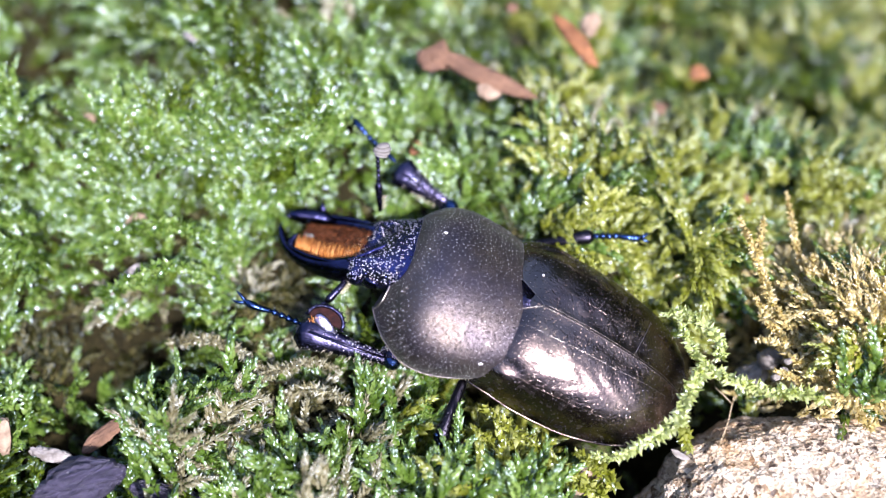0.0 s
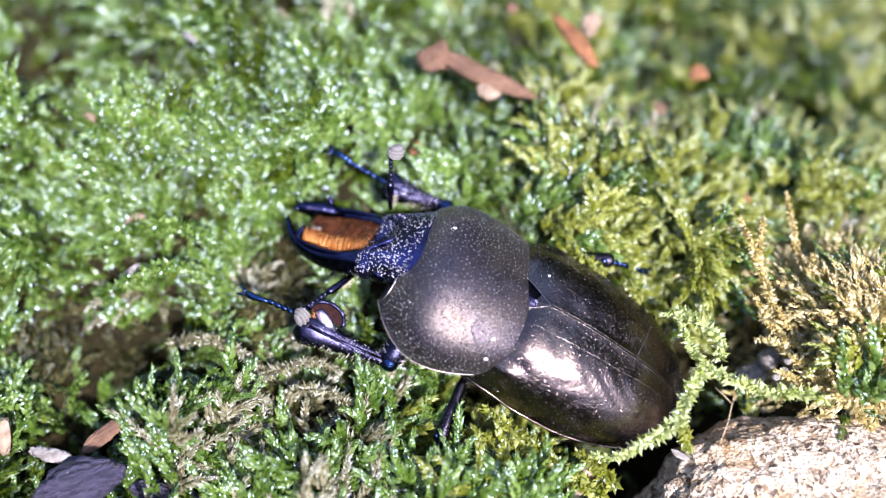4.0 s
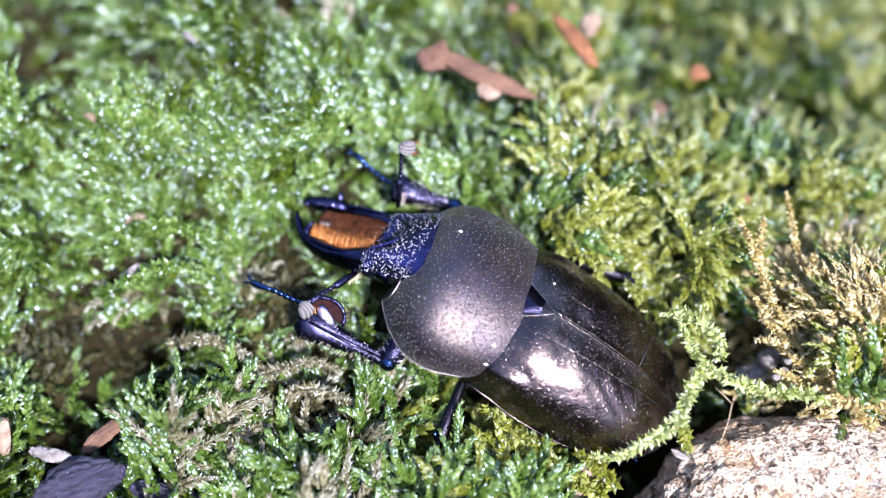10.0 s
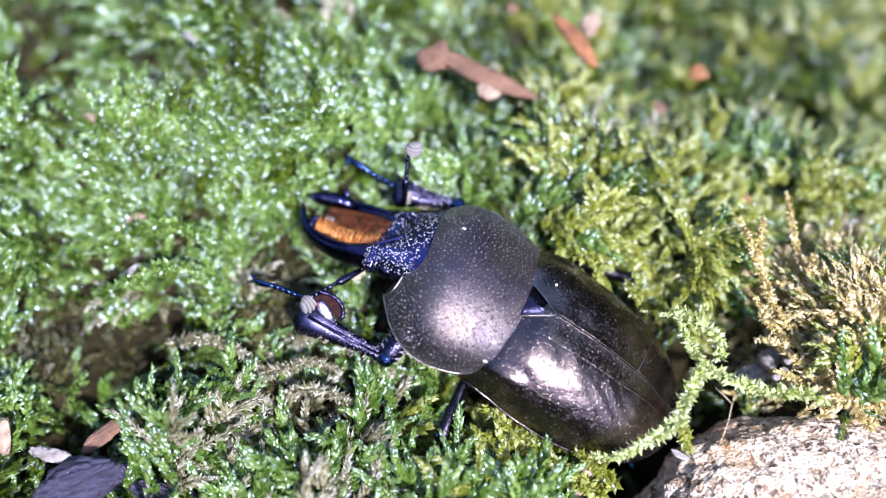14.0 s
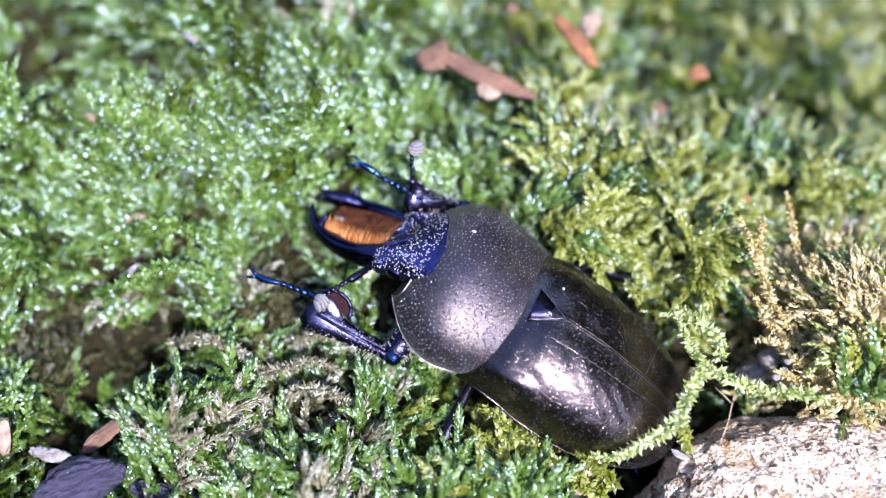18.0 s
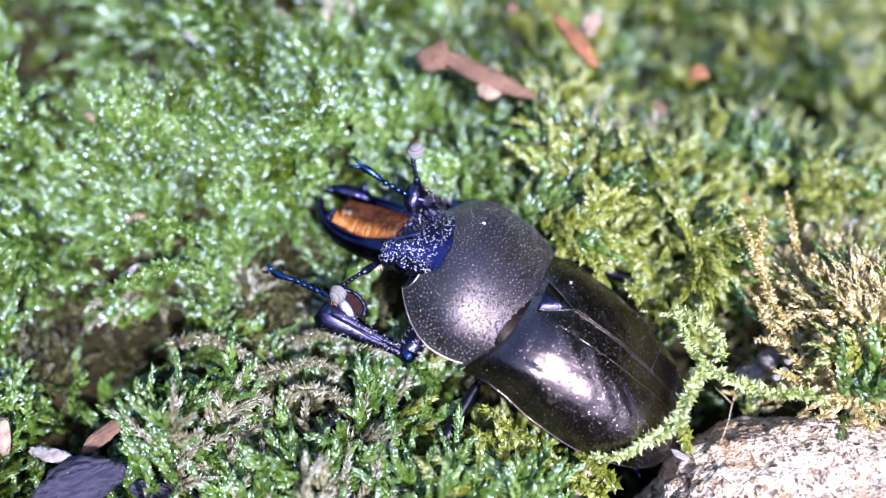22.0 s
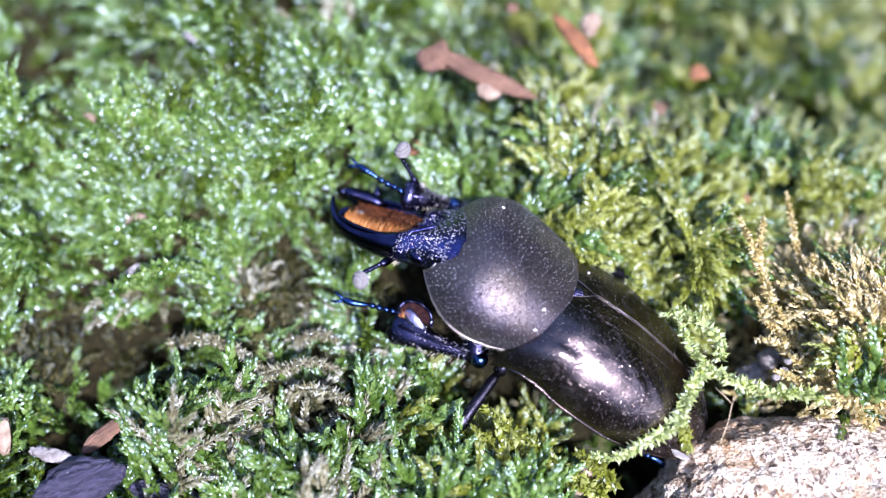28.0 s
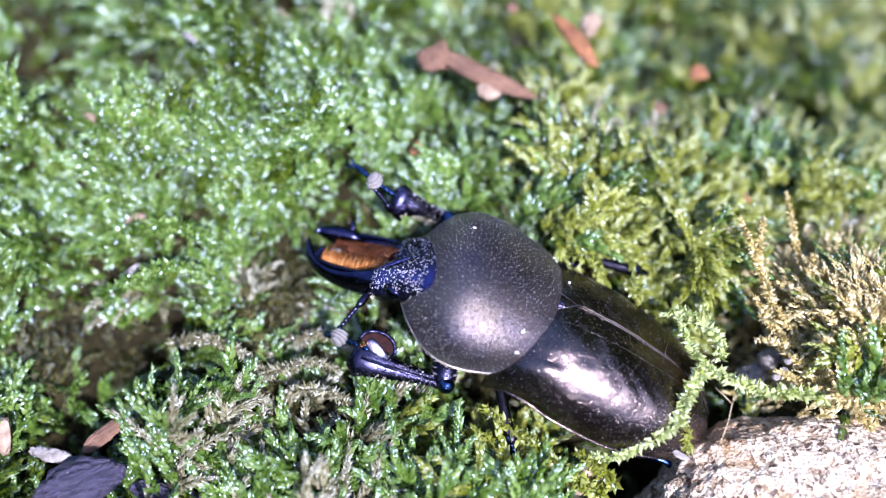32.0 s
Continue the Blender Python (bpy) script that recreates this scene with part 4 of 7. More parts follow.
# ---- single moss fronds that stand out ----
def frond(path, leaf, material, label, count=None, width=0.55, spread=(8, 66), seed=1):
    """A leafy frond along a smooth path of points in millimetres."""
    rng = np.random.default_rng(seed)
    leaf = leaf * (1.1 if material is M_DRY else 0.78)
    width = 0.3 if material is M_DRY else 0.6
    pts = np.array(path, float)
    n = len(pts)
    k = max(24, n * 10)
    ts = np.linspace(0, n - 1, k)
    dense = np.array([[prof(t, list(range(n)), list(pts[:, c])) for c in range(3)] for t in ts])
    run = np.concatenate([[0], np.cumsum(np.linalg.norm(np.diff(dense, axis=0), axis=1))])
    count = count or int(run[-1] / leaf * 40)
    at = np.linspace(0.03, 1, count) * run[-1]
    p = rng.normal(0, leaf * 0.12, (count, 3)) + np.stack([np.interp(at, run, dense[:, c]) for c in range(3)], -1)
    d = unit(np.gradient(p, axis=0))
    side = unit(np.cross(d, [0.01, 0.02, 1.0]))
    up = np.cross(side, d)
    phi = np.arange(count) * 2.4 + rng.normal(0, 0.8, count)
    out = unit(side * np.cos(phi)[:, None] + up * (np.sin(phi) * 0.9 + 0.1)[:, None])
    sp = np.radians(rng.uniform(spread[0], spread[1], count))[:, None]
    x = unit(d * np.cos(sp) + out * np.sin(sp))
    z = out * np.cos(sp) - d * np.sin(sp) + np.array([0.1, -0.2, 0.5]) * np.clip(0.35 + out[:, 2:3], 0, 1) + rng.normal(0, 0.38, (count, 3))
    z = unit(z - x * (z * x).sum(-1, keepdims=True))
    y = np.cross(z, x)
    size = (leaf * np.clip(1.15 - 0.6 * (at / run[-1]) ** 4, 0.4, 1.2) * rng.uniform(0.4, 1.5, count))[:, None, None]
    v = p[:, None] + size * (HOOKED[None, :, 0:1] * x[:, None] + HOOKED[None, :, 1:2] * width * y[:, None] + HOOKED[None, :, 2:3] * z[:, None])
    tri = (np.arange(count)[:, None, None] * len(HOOKED) + HOOKED_TRI[None]).reshape(-1, 3)
    stem = new("moss_frond", mesh_from("moss_frond", *tube(dense.tolist(), [leaf * 0.13 * (1 - 0.6 * i / k) for i in range(k)], 6), M_DRY))
    tagged(stem, label, "moss frond", "moss fronds")
    leaves = new("foliage", quick_mesh("foliage", v.reshape(-1, 3), tri, material))
    leaves.parent = stem
    return stem


def lump(name, centre, size, turn, material, label, category, seed, rough=0.25, group=""):
    """An uneven lump or flake: half sizes in millimetres, turned by degrees."""
    off = Vector((seed * 3.7, seed * 1.3, seed * 7.1))

    def surf(u, v):
        a, b = u * 2 * math.pi, (v - 0.5) * math.pi
        d = Vector((math.cos(a) * math.cos(b), math.sin(a) * math.cos(b), math.sin(b)))
        r = 1 + rough * noise.noise(d * 1.3 + off) + rough * 0.5 * noise.noise(d * 3.5 + off) + rough * 0.3 * noise.noise(Vector((d.x * 5, d.y * 14, d.z * 14)) + off) + rough * 0.3 * noise.noise(d * 17 + off)
        k = 0.72
        d = Vector([math.copysign(abs(c) ** k, c) for c in d])
        thin = 1 - (0.62 * abs(d.x) ** 3 if size[0] > 1.7 * size[1] else 0)
        bow = 0.35 * size[1] * (d.x * d.x - 0.4) * math.sin(seed)
        return size[0] * d.x * (0.8 + 0.2 * r), size[1] * d.y * r * thin + bow, size[2] * d.z * r * thin

    ob = new(name, mesh_from(name, *grid(surf, 48, 26, True), material))
    ob.matrix_basis = pose(centre[0] * MM, centre[1] * MM, centre[2] * MM, *turn)
    return tagged(ob, label, category, group)


# ---- fronds ----
frond([(26.0, -11.6, 3.5), (23.8, -11.4, 4.2), (20.6, -11.1, 4.6), (17.5, -9.9, 5.0), (16.3, -8.4, 5.2), (15.8, -6.3, 4.6)], 0.56, M_LIME, "bright yellow-green frond arching over the beetle's tail", seed=3)
frond([(17.3, -9.7, 4.8), (15.8, -11.6, 5.2), (15.0, -13.2, 5.0), (12.9, -14.6, 4.2), (11.0, -15.4, 3.6), (9.8, -15.2, 3.2)], 0.58, M_LIME, "bright yellow-green frond curled round the wing case tip", seed=4)
frond([(15.4, -13.0, 4.4), (15.9, -14.1, 3.4), (16.4, -15.0, 2.6)], 0.54, M_YELLOW, "short green frond hanging by the stone", seed=5)
frond([(18.4, -9.3, 4.4), (18.3, -8.0, 4.8), (17.3, -6.9, 5.0), (16.0, -6.0, 4.8), (14.8, -6.2, 4.4)], 0.52, M_LIME, "curled pale green frond tip beside the wing case", seed=6)
frond([(24.4, -9.2, 1.5), (23.2, -6.3, 3.0), (22.1, -3.4, 4.2), (21.2, -1.2, 5.0), (20.5, 0.5, 5.4)], 0.43, M_GOLD, "golden-brown withered frond standing upright", seed=7)
frond([(21.7, -2.6, 4.3), (21.9, -0.8, 5.0), (22.2, 0.5, 5.4)], 0.40, M_GOLD, "golden-brown withered side shoot", seed=8)
frond([(25.5, -7.2, 1.5), (25.3, -4.7, 3.2), (25.6, -1.9, 4.6)], 0.52, M_GOLD, "pale golden upright moss tuft", seed=9)
frond([(26.0, -3.2, 2.0), (24.8, -0.8, 4.0), (24.1, 2.5, 5.2)], 0.32, M_GOLD, "thin yellowish upright moss shoot", seed=10)
frond([(30.1, -12.7, 1.5), (27.5, -9.4, 3.0), (25.7, -6.5, 3.8), (24.0, -4.5, 4.0)], 0.52, M_GOLD, "golden moss frond above the stone", seed=11)
frond([(31.1, -10.3, 1.0), (28.9, -7.0, 2.6), (27.3, -4.4, 3.6), (26.4, -2.9, 3.8)], 0.52, M_GOLD, "golden dry moss frond by the stone", seed=12)
frond([(28.2, -12.0, 2.4), (26.0, -9.1, 3.2), (23.3, -7.6, 3.6), (21.8, -6.0, 3.6)], 0.49, M_GOLD, "golden withered frond over the stone's edge", seed=13)
frond([(26.1, -11.3, 3.0), (24.3, -9.5, 3.4), (22.8, -7.9, 3.4), (21.6, -7.5, 3.0)], 0.46, M_GOLD, "golden withered frond by the stone", seed=14)
frond([(-13.8, 7.3, 0.5), (-15.1, 9.8, 3.2), (-16.2, 11.4, 4.6), (-17.7, 13.0, 6.0)], 0.57, M_GREEN, "upright spiky fresh green shoot", seed=15)
frond([(-14.9, 9.2, 0.5), (-14.9, 12.3, 3.0), (-15.6, 15.5, 5.0), (-16.2, 18.3, 6.0)], 0.72, M_DEEP, "dark green upright moss shoot", seed=16)
frond([(-13.7, 11.7, 0.5), (-14.2, 13.8, 3.0), (-13.6, 16.8, 4.6)], 0.66, M_DEEP, "dark green upright moss shoot", seed=17)
frond([(-22.3, 4.9, 0.5), (-24.8, 7.3, 2.6), (-27.2, 9.1, 3.6), (-29.0, 10.2, 4.2)], 0.60, M_GREEN, "pointed light green moss shoot", seed=18)
frond([(-25.4, -4.0, 0.5), (-22.3, -3.3, 2.4), (-19.4, -2.2, 3.0), (-17.3, -2.7, 2.0)], 0.72, M_GREEN, "light green feathery moss frond", seed=19)
frond([(-24.8, 0.8, 0.5), (-21.1, 0.9, 2.6), (-17.6, 0.3, 3.2), (-16.3, -0.9, 1.6)], 0.72, M_GREEN, "light green feathery moss frond", seed=20)
frond([(-21.4, -16.4, 0.5), (-18.5, -15.0, 2.6), (-16.1, -15.0, 3.0), (-13.8, -16.8, 1.6)], 0.72, M_GREEN, "green frond with hooked leaves", seed=21)
frond([(-15.5, -17.8, 0.5), (-12.6, -15.3, 2.2), (-9.9, -14.6, 2.6), (-7.4, -16.0, 1.4)], 0.72, M_GREEN, "green frond with hooked leaves", seed=22)
frond([(-21.7, -11.0, 0.5), (-17.9, -10.9, 2.4), (-14.7, -10.9, 2.8), (-13.0, -11.9, 1.6)], 0.66, M_GREEN, "pale green hooked moss frond", seed=23)
frond([(-7.0, -17.8, 0.5), (-5.0, -16.4, 2.2), (-2.4, -16.4, 2.4), (0.2, -17.8, 1.2)], 0.66, M_GREEN, "pale green hooked moss frond", seed=24)
frond([(-0.6, -11.0, 0.2), (-1.5, -9.8, 1.6), (-2.2, -8.9, 2.2)], 0.80, M_GREEN, "small fresh green shoot under the thorax", seed=25)
frond([(-3.3, -13.3, 0.2), (-1.5, -12.7, 1.8), (-0.9, -10.9, 2.6)], 0.54, M_GREEN, "small curled green shoot", seed=26)
frond([(8.8, -16.7, 0.2), (6.3, -15.0, 2.0), (4.0, -13.0, 2.6), (2.5, -12.0, 2.2)], 0.70, M_YELLOW, "lush green frond under the wing case", seed=27)
frond([(11.0, -17.8, 0.2), (8.5, -16.4, 2.0), (6.6, -15.0, 2.8), (5.5, -13.9, 2.8)], 0.70, M_YELLOW, "lush green frond under the wing case", seed=28)
frond([(4.5, -17.5, 0.2), (3.6, -15.3, 2.0), (2.5, -13.9, 2.4), (0.6, -13.5, 1.8)], 0.66, M_YELLOW, "lush green frond under the beetle", seed=29)
frond([(11.9, -17.1, 0.0), (10.4, -16.0, 1.8), (8.8, -15.0, 2.8)], 0.70, M_YELLOW, "lush green frond under the wing case", seed=30)
frond([(-5.8, -8.6, 0.2), (-5.4, -6.8, 1.6), (-5.8, -5.6, 1.8)], 0.54, M_DEEP, "green shoot between leg and thorax", seed=31)
frond([(16.7, -5.3, 0.5), (14.3, -4.8, 2.0), (13.1, -3.3, 2.6)], 0.66, M_YELLOW, "yellow-green shoot beside the wing case", seed=32)
frond([(8.4, 0.2, 1.5), (9.4, -1.5, 3.4), (10.6, -2.2, 3.6), (11.4, -2.6, 3.0)], 0.55, M_YELLOW, "yellow-green shoot over the middle leg", seed=33)
frond([(13.3, -1.4, 0.5), (10.9, -1.0, 2.0), (9.2, -0.7, 2.4)], 0.66, M_YELLOW, "yellow-green shoot beside the wing case", seed=34)
frond([(27.5, -11.1, 1.0), (25.4, -9.0, 2.8), (23.8, -6.8, 3.6), (22.8, -5.3, 3.8)], 0.46, M_GOLD, "golden withered bushy frond by the stone", seed=35)
frond([(28.7, -8.7, 1.0), (26.7, -7.0, 2.8), (25.1, -5.5, 3.8), (24.6, -3.7, 4.0)], 0.46, M_GOLD, "golden withered bushy frond by the stone", seed=36)
frond([(30.2, -9.1, 1.0), (28.8, -6.5, 2.2), (27.9, -5.1, 3.0)], 0.46, M_GOLD, "golden withered bushy frond by the stone", seed=37)
frond([(31.8, -7.8, 0.5), (30.3, -5.7, 2.0), (28.6, -3.4, 2.8)], 0.54, M_YELLOW, "olive frond behind the stone", seed=38)
frond([(24.6, -8.9, 2.0), (23.1, -7.5, 3.2), (21.8, -5.3, 3.8), (21.3, -4.5, 3.8)], 0.40, M_GOLD, "golden-brown withered frond by the hollow", seed=39)
frond([(24.6, -11.0, 3.0), (23.2, -10.2, 3.8), (22.1, -9.8, 4.0)], 0.40, M_GOLD, "golden-brown withered frond by the hollow", seed=40)
frond([(29.7, -12.1, 3.0), (28.0, -11.1, 3.8), (26.5, -10.2, 4.0), (25.2, -9.9, 3.8)], 0.46, M_GOLD, "golden frond lying on the stone", seed=41)
frond([(28.4, -13.6, 3.6), (26.5, -11.9, 4.2), (25.2, -11.1, 4.2)], 0.43, M_GOLD, "golden frond lying on the stone", seed=42)
frond([(-19.7, -7.4, 0.6), (-16.8, -7.3, 2.0), (-13.9, -8.4, 2.4), (-12.0, -9.8, 1.4)], 0.40, M_DRY, "whitish withered moss frond with fine hair tips", seed=43)
frond([(-14.5, -10.6, 0.6), (-11.8, -9.7, 2.2), (-9.1, -9.0, 2.6), (-7.3, -9.4, 1.6)], 0.40, M_DRY, "whitish withered moss frond with fine hair tips", seed=44)
frond([(-11.3, -11.0, 0.5), (-8.7, -10.8, 2.2), (-6.7, -11.6, 2.4), (-5.2, -12.8, 1.2)], 0.40, M_DRY, "whitish withered moss frond with fine hair tips", seed=45)
frond([(-18.8, -11.2, 0.6), (-16.0, -10.8, 2.2), (-13.3, -11.2, 2.2)], 0.40, M_DRY, "whitish withered moss frond with fine hair tips", seed=46)
frond([(-10.8, -7.4, 0.4), (-8.8, -6.8, 1.6), (-7.3, -7.4, 1.6)], 0.40, M_DRY, "whitish withered moss frond with fine hair tips", seed=47)


# ---- scraps, chips and grains lying on the moss ----
lump("bark_chip", (2.9, 13.3, 3.0), (4.7, 0.7, 0.5), (6, 4, -26), M_CHIP, "long reddish-brown chip of bark on the moss", "bark", 51, 0.30)
lump("bark_chip", (-0.7, 14.8, 3.0), (1.3, 1.0, 0.6), (10, -12, 20), M_CHIP, "knobby reddish-brown lump of bark", "bark", 52, 0.45)
lump("bark_chip", (3.6, 11.9, 2.8), (1.0, 0.6, 0.3), (10, 10, 10), M_TAN, "pale pinkish flake of bark", "bark", 53, 0.30)
lump("twig", (10.5, 16.6, 2.4), (2.9, 0.62, 0.5), (0, 0, -56), M_ORANGE, "short orange-brown twig in the moss", "twig", 54, 0.30)
lump("twig", (11.9, 18.3, 2.0), (1.2, 0.7, 0.5), (0, 0, 70), M_TAN, "pale tan twig stub", "twig", 55, 0.30)
lump("litter_scrap", (-22.8, 1.7, 1.6), (0.75, 0.45, 0.2), (8, 6, 30), M_TAN, "small tan leaf scrap on moss", "litter", 56, 0.30, "litter scraps")
lump("litter_scrap", (-13.5, 3.7, 0.6), (0.5, 0.4, 0.2), (8, 6, 0), M_CHIP, "small red-brown scrap in moss", "litter", 57, 0.30, "litter scraps")
lump("litter_scrap", (-6.5, 13.3, 1.2), (0.55, 0.45, 0.3), (8, 6, 20), M_ORANGE, "small orange-brown scrap on moss", "litter", 58, 0.30, "litter scraps")
lump("litter_scrap", (-2.1, 7.6, 1.4), (0.75, 0.4, 0.25), (8, 6, 75), M_ORANGE, "tan-orange seed husk on moss", "litter", 59, 0.30, "litter scraps")
lump("litter_scrap", (7.6, 8.7, 1.5), (0.7, 0.6, 0.3), (8, 6, 10), M_TAN, "pale tan scrap on moss", "litter", 60, 0.30, "litter scraps")
lump("litter_scrap", (21.4, 16.0, -1.5), (0.8, 0.6, 0.3), (8, 6, 10), M_ORANGE, "dull orange scrap in moss", "litter", 61, 0.30, "litter scraps")
lump("litter_scrap", (23.9, 4.6, -1.6), (0.5, 0.45, 0.3), (8, 6, 0), M_ORANGE, "bright orange scrap in moss", "litter", 62, 0.30, "litter scraps")
lump("litter_scrap", (18.0, 12.9, -2.2), (0.8, 0.6, 0.3), (8, 6, 0), M_CHIP, "pinkish-brown scrap in moss", "litter", 63, 0.30, "litter scraps")
lump("litter_scrap", (20.7, 1.4, 1.0), (0.9, 0.7, 0.6), (8, 6, 0), M_CHIP, "brown bud husk among moss", "litter", 64, 0.30, "litter scraps")
lump("litter_scrap", (-20.0, 16.8, 2.6), (0.65, 0.26, 0.12), (8, 6, -35), M_WHITE, "pale oval seed husk", "litter", 65, 0.30, "litter scraps")
lump("litter_scrap", (-27.4, 9.9, 2.0), (0.6, 0.4, 0.3), (8, 6, 0), M_TAN, "pinkish-white scrap on moss", "litter", 66, 0.30, "litter scraps")
lump("litter_scrap", (-25.3, 12.9, 1.6), (0.5, 0.5, 0.3), (8, 6, 0), M_TAN, "pinkish-white scrap on moss", "litter", 67, 0.30, "litter scraps")
lump("litter_scrap", (-22.8, -13.8, 1.8), (1.9, 0.5, 0.14), (8, 6, 42), M_CHIP, "dry red-brown leaf scrap", "litter", 68, 0.6, "litter scraps")
lump("litter_scrap", (-23.0, -2.8, 1.6), (1.5, 0.4, 0.15), (8, 6, 55), M_WHITE, "whitish strip of dead leaf", "litter", 69, 0.30, "litter scraps")
lump("litter_scrap", (5.7, 20.6, 1.0), (0.5, 0.4, 0.3), (8, 6, 0), M_CHIP, "dark brown scrap in moss", "litter", 70, 0.30, "litter scraps")
lump("litter_scrap", (12.8, 4.8, 0.8), (1.1, 0.5, 0.2), (8, 6, 30), M_TAN, "tan leaf scrap on moss", "litter", 71, 0.30, "litter scraps")
lump("litter_scrap", (0.6, -14.5, 0.2), (1.0, 0.8, 0.5), (8, 6, 0), M_ORANGE, "brown crumb of bark", "litter", 72, 0.30, "litter scraps")
lump("litter_scrap", (5.7, -16.7, 0.1), (1.1, 0.7, 0.5), (8, 6, 30), M_ORANGE, "brown crumb of bark", "litter", 73, 0.30, "litter scraps")
lump("litter_scrap", (9.8, -16.7, 0.0), (1.2, 0.9, 0.6), (8, 6, 10), M_TAN, "pale brown crumb of bark", "litter", 74, 0.30, "litter scraps")
lump("bark_strip", (-23.7, -17.1, 3.0), (3.4, 1.1, 0.7), (20, -8, 18), M_GREY, "curved purplish-grey strip of bark", "bark", 75, 0.75)
lump("bark_strip", (-18.0, -17.8, 2.0), (2.6, 0.8, 0.5), (10, 0, -10), M_GREY, "purplish-grey piece of bark", "bark", 76, 0.75)
lump("bark_strip", (-25.7, -15.2, 3.2), (1.5, 0.45, 0.14), (30, 0, -8), M_WHITE, "pale curled edge of dead bark", "bark", 77, 0.8)
lump("leaf_flake", (-29.6, -13.9, 2.2), (0.5, 1.2, 0.2), (20, 10, 8), M_TAN, "pale curled flake of dead leaf", "leaf", 78, 0.30)
lump("pebble", (23.3, -8.5, 1.0), (0.9, 0.7, 0.6), (0, 0, 20), M_WHITE, "small whitish grain of grit", "pebble", 79, 0.25, "grit by the stone")
lump("pebble", (22.9, -9.8, 3.6), (0.3, 0.25, 0.22), (0, 0, 20), M_WHITE, "small whitish grain of grit", "pebble", 80, 0.25, "grit by the stone")
lump("pebble", (22.3, -10.2, 3.6), (0.34, 0.26, 0.25), (0, 0, 20), M_WHITE, "small whitish grain of grit", "pebble", 81, 0.25, "grit by the stone")
lump("pebble", (23.3, -9.1, 3.5), (0.28, 0.22, 0.2), (0, 0, 20), M_WHITE, "small whitish grain of grit", "pebble", 82, 0.25, "grit by the stone")
lump("pebble", (22.4, -9.3, -0.5), (1.1, 0.8, 0.6), (0, 0, 20), M_WHITE, "small whitish grain of grit", "pebble", 83, 0.25, "grit by the stone")
lump("curled_flake", (15.6, -15.2, 3.0), (0.7, 0.22, 0.1), (20, 10, -28), M_WHITE, "curled whitish flake leaning on the stone", "flake", 84, 0.25)


# ---- a dry fibre between frond and stone ----
fibre = new("plant_fibre", mesh_from("plant_fibre", *tube([(17.6, -11.1, 5.2), (18.1, -11.7, 5.4), (18.5, -12.2, 5.4), (18.2, -13.1, 5.4), (17.8, -14.1, 5.2), (17.4, -15.3, 4.6)], [0.03, 0.03, 0.03, 0.03, 0.025, 0.02], 6), M_FIBRE))
tagged(fibre, "thin bent straw-coloured fibre hanging to the stone", "fibre")
part("side_fibre", tube([(18.5, -12.2, 5.4), (18.6, -11.8, 5.6), (19.0, -11.6, 5.6)], [0.025, 0.02, 0.015], 5), M_FIBRE, fibre)


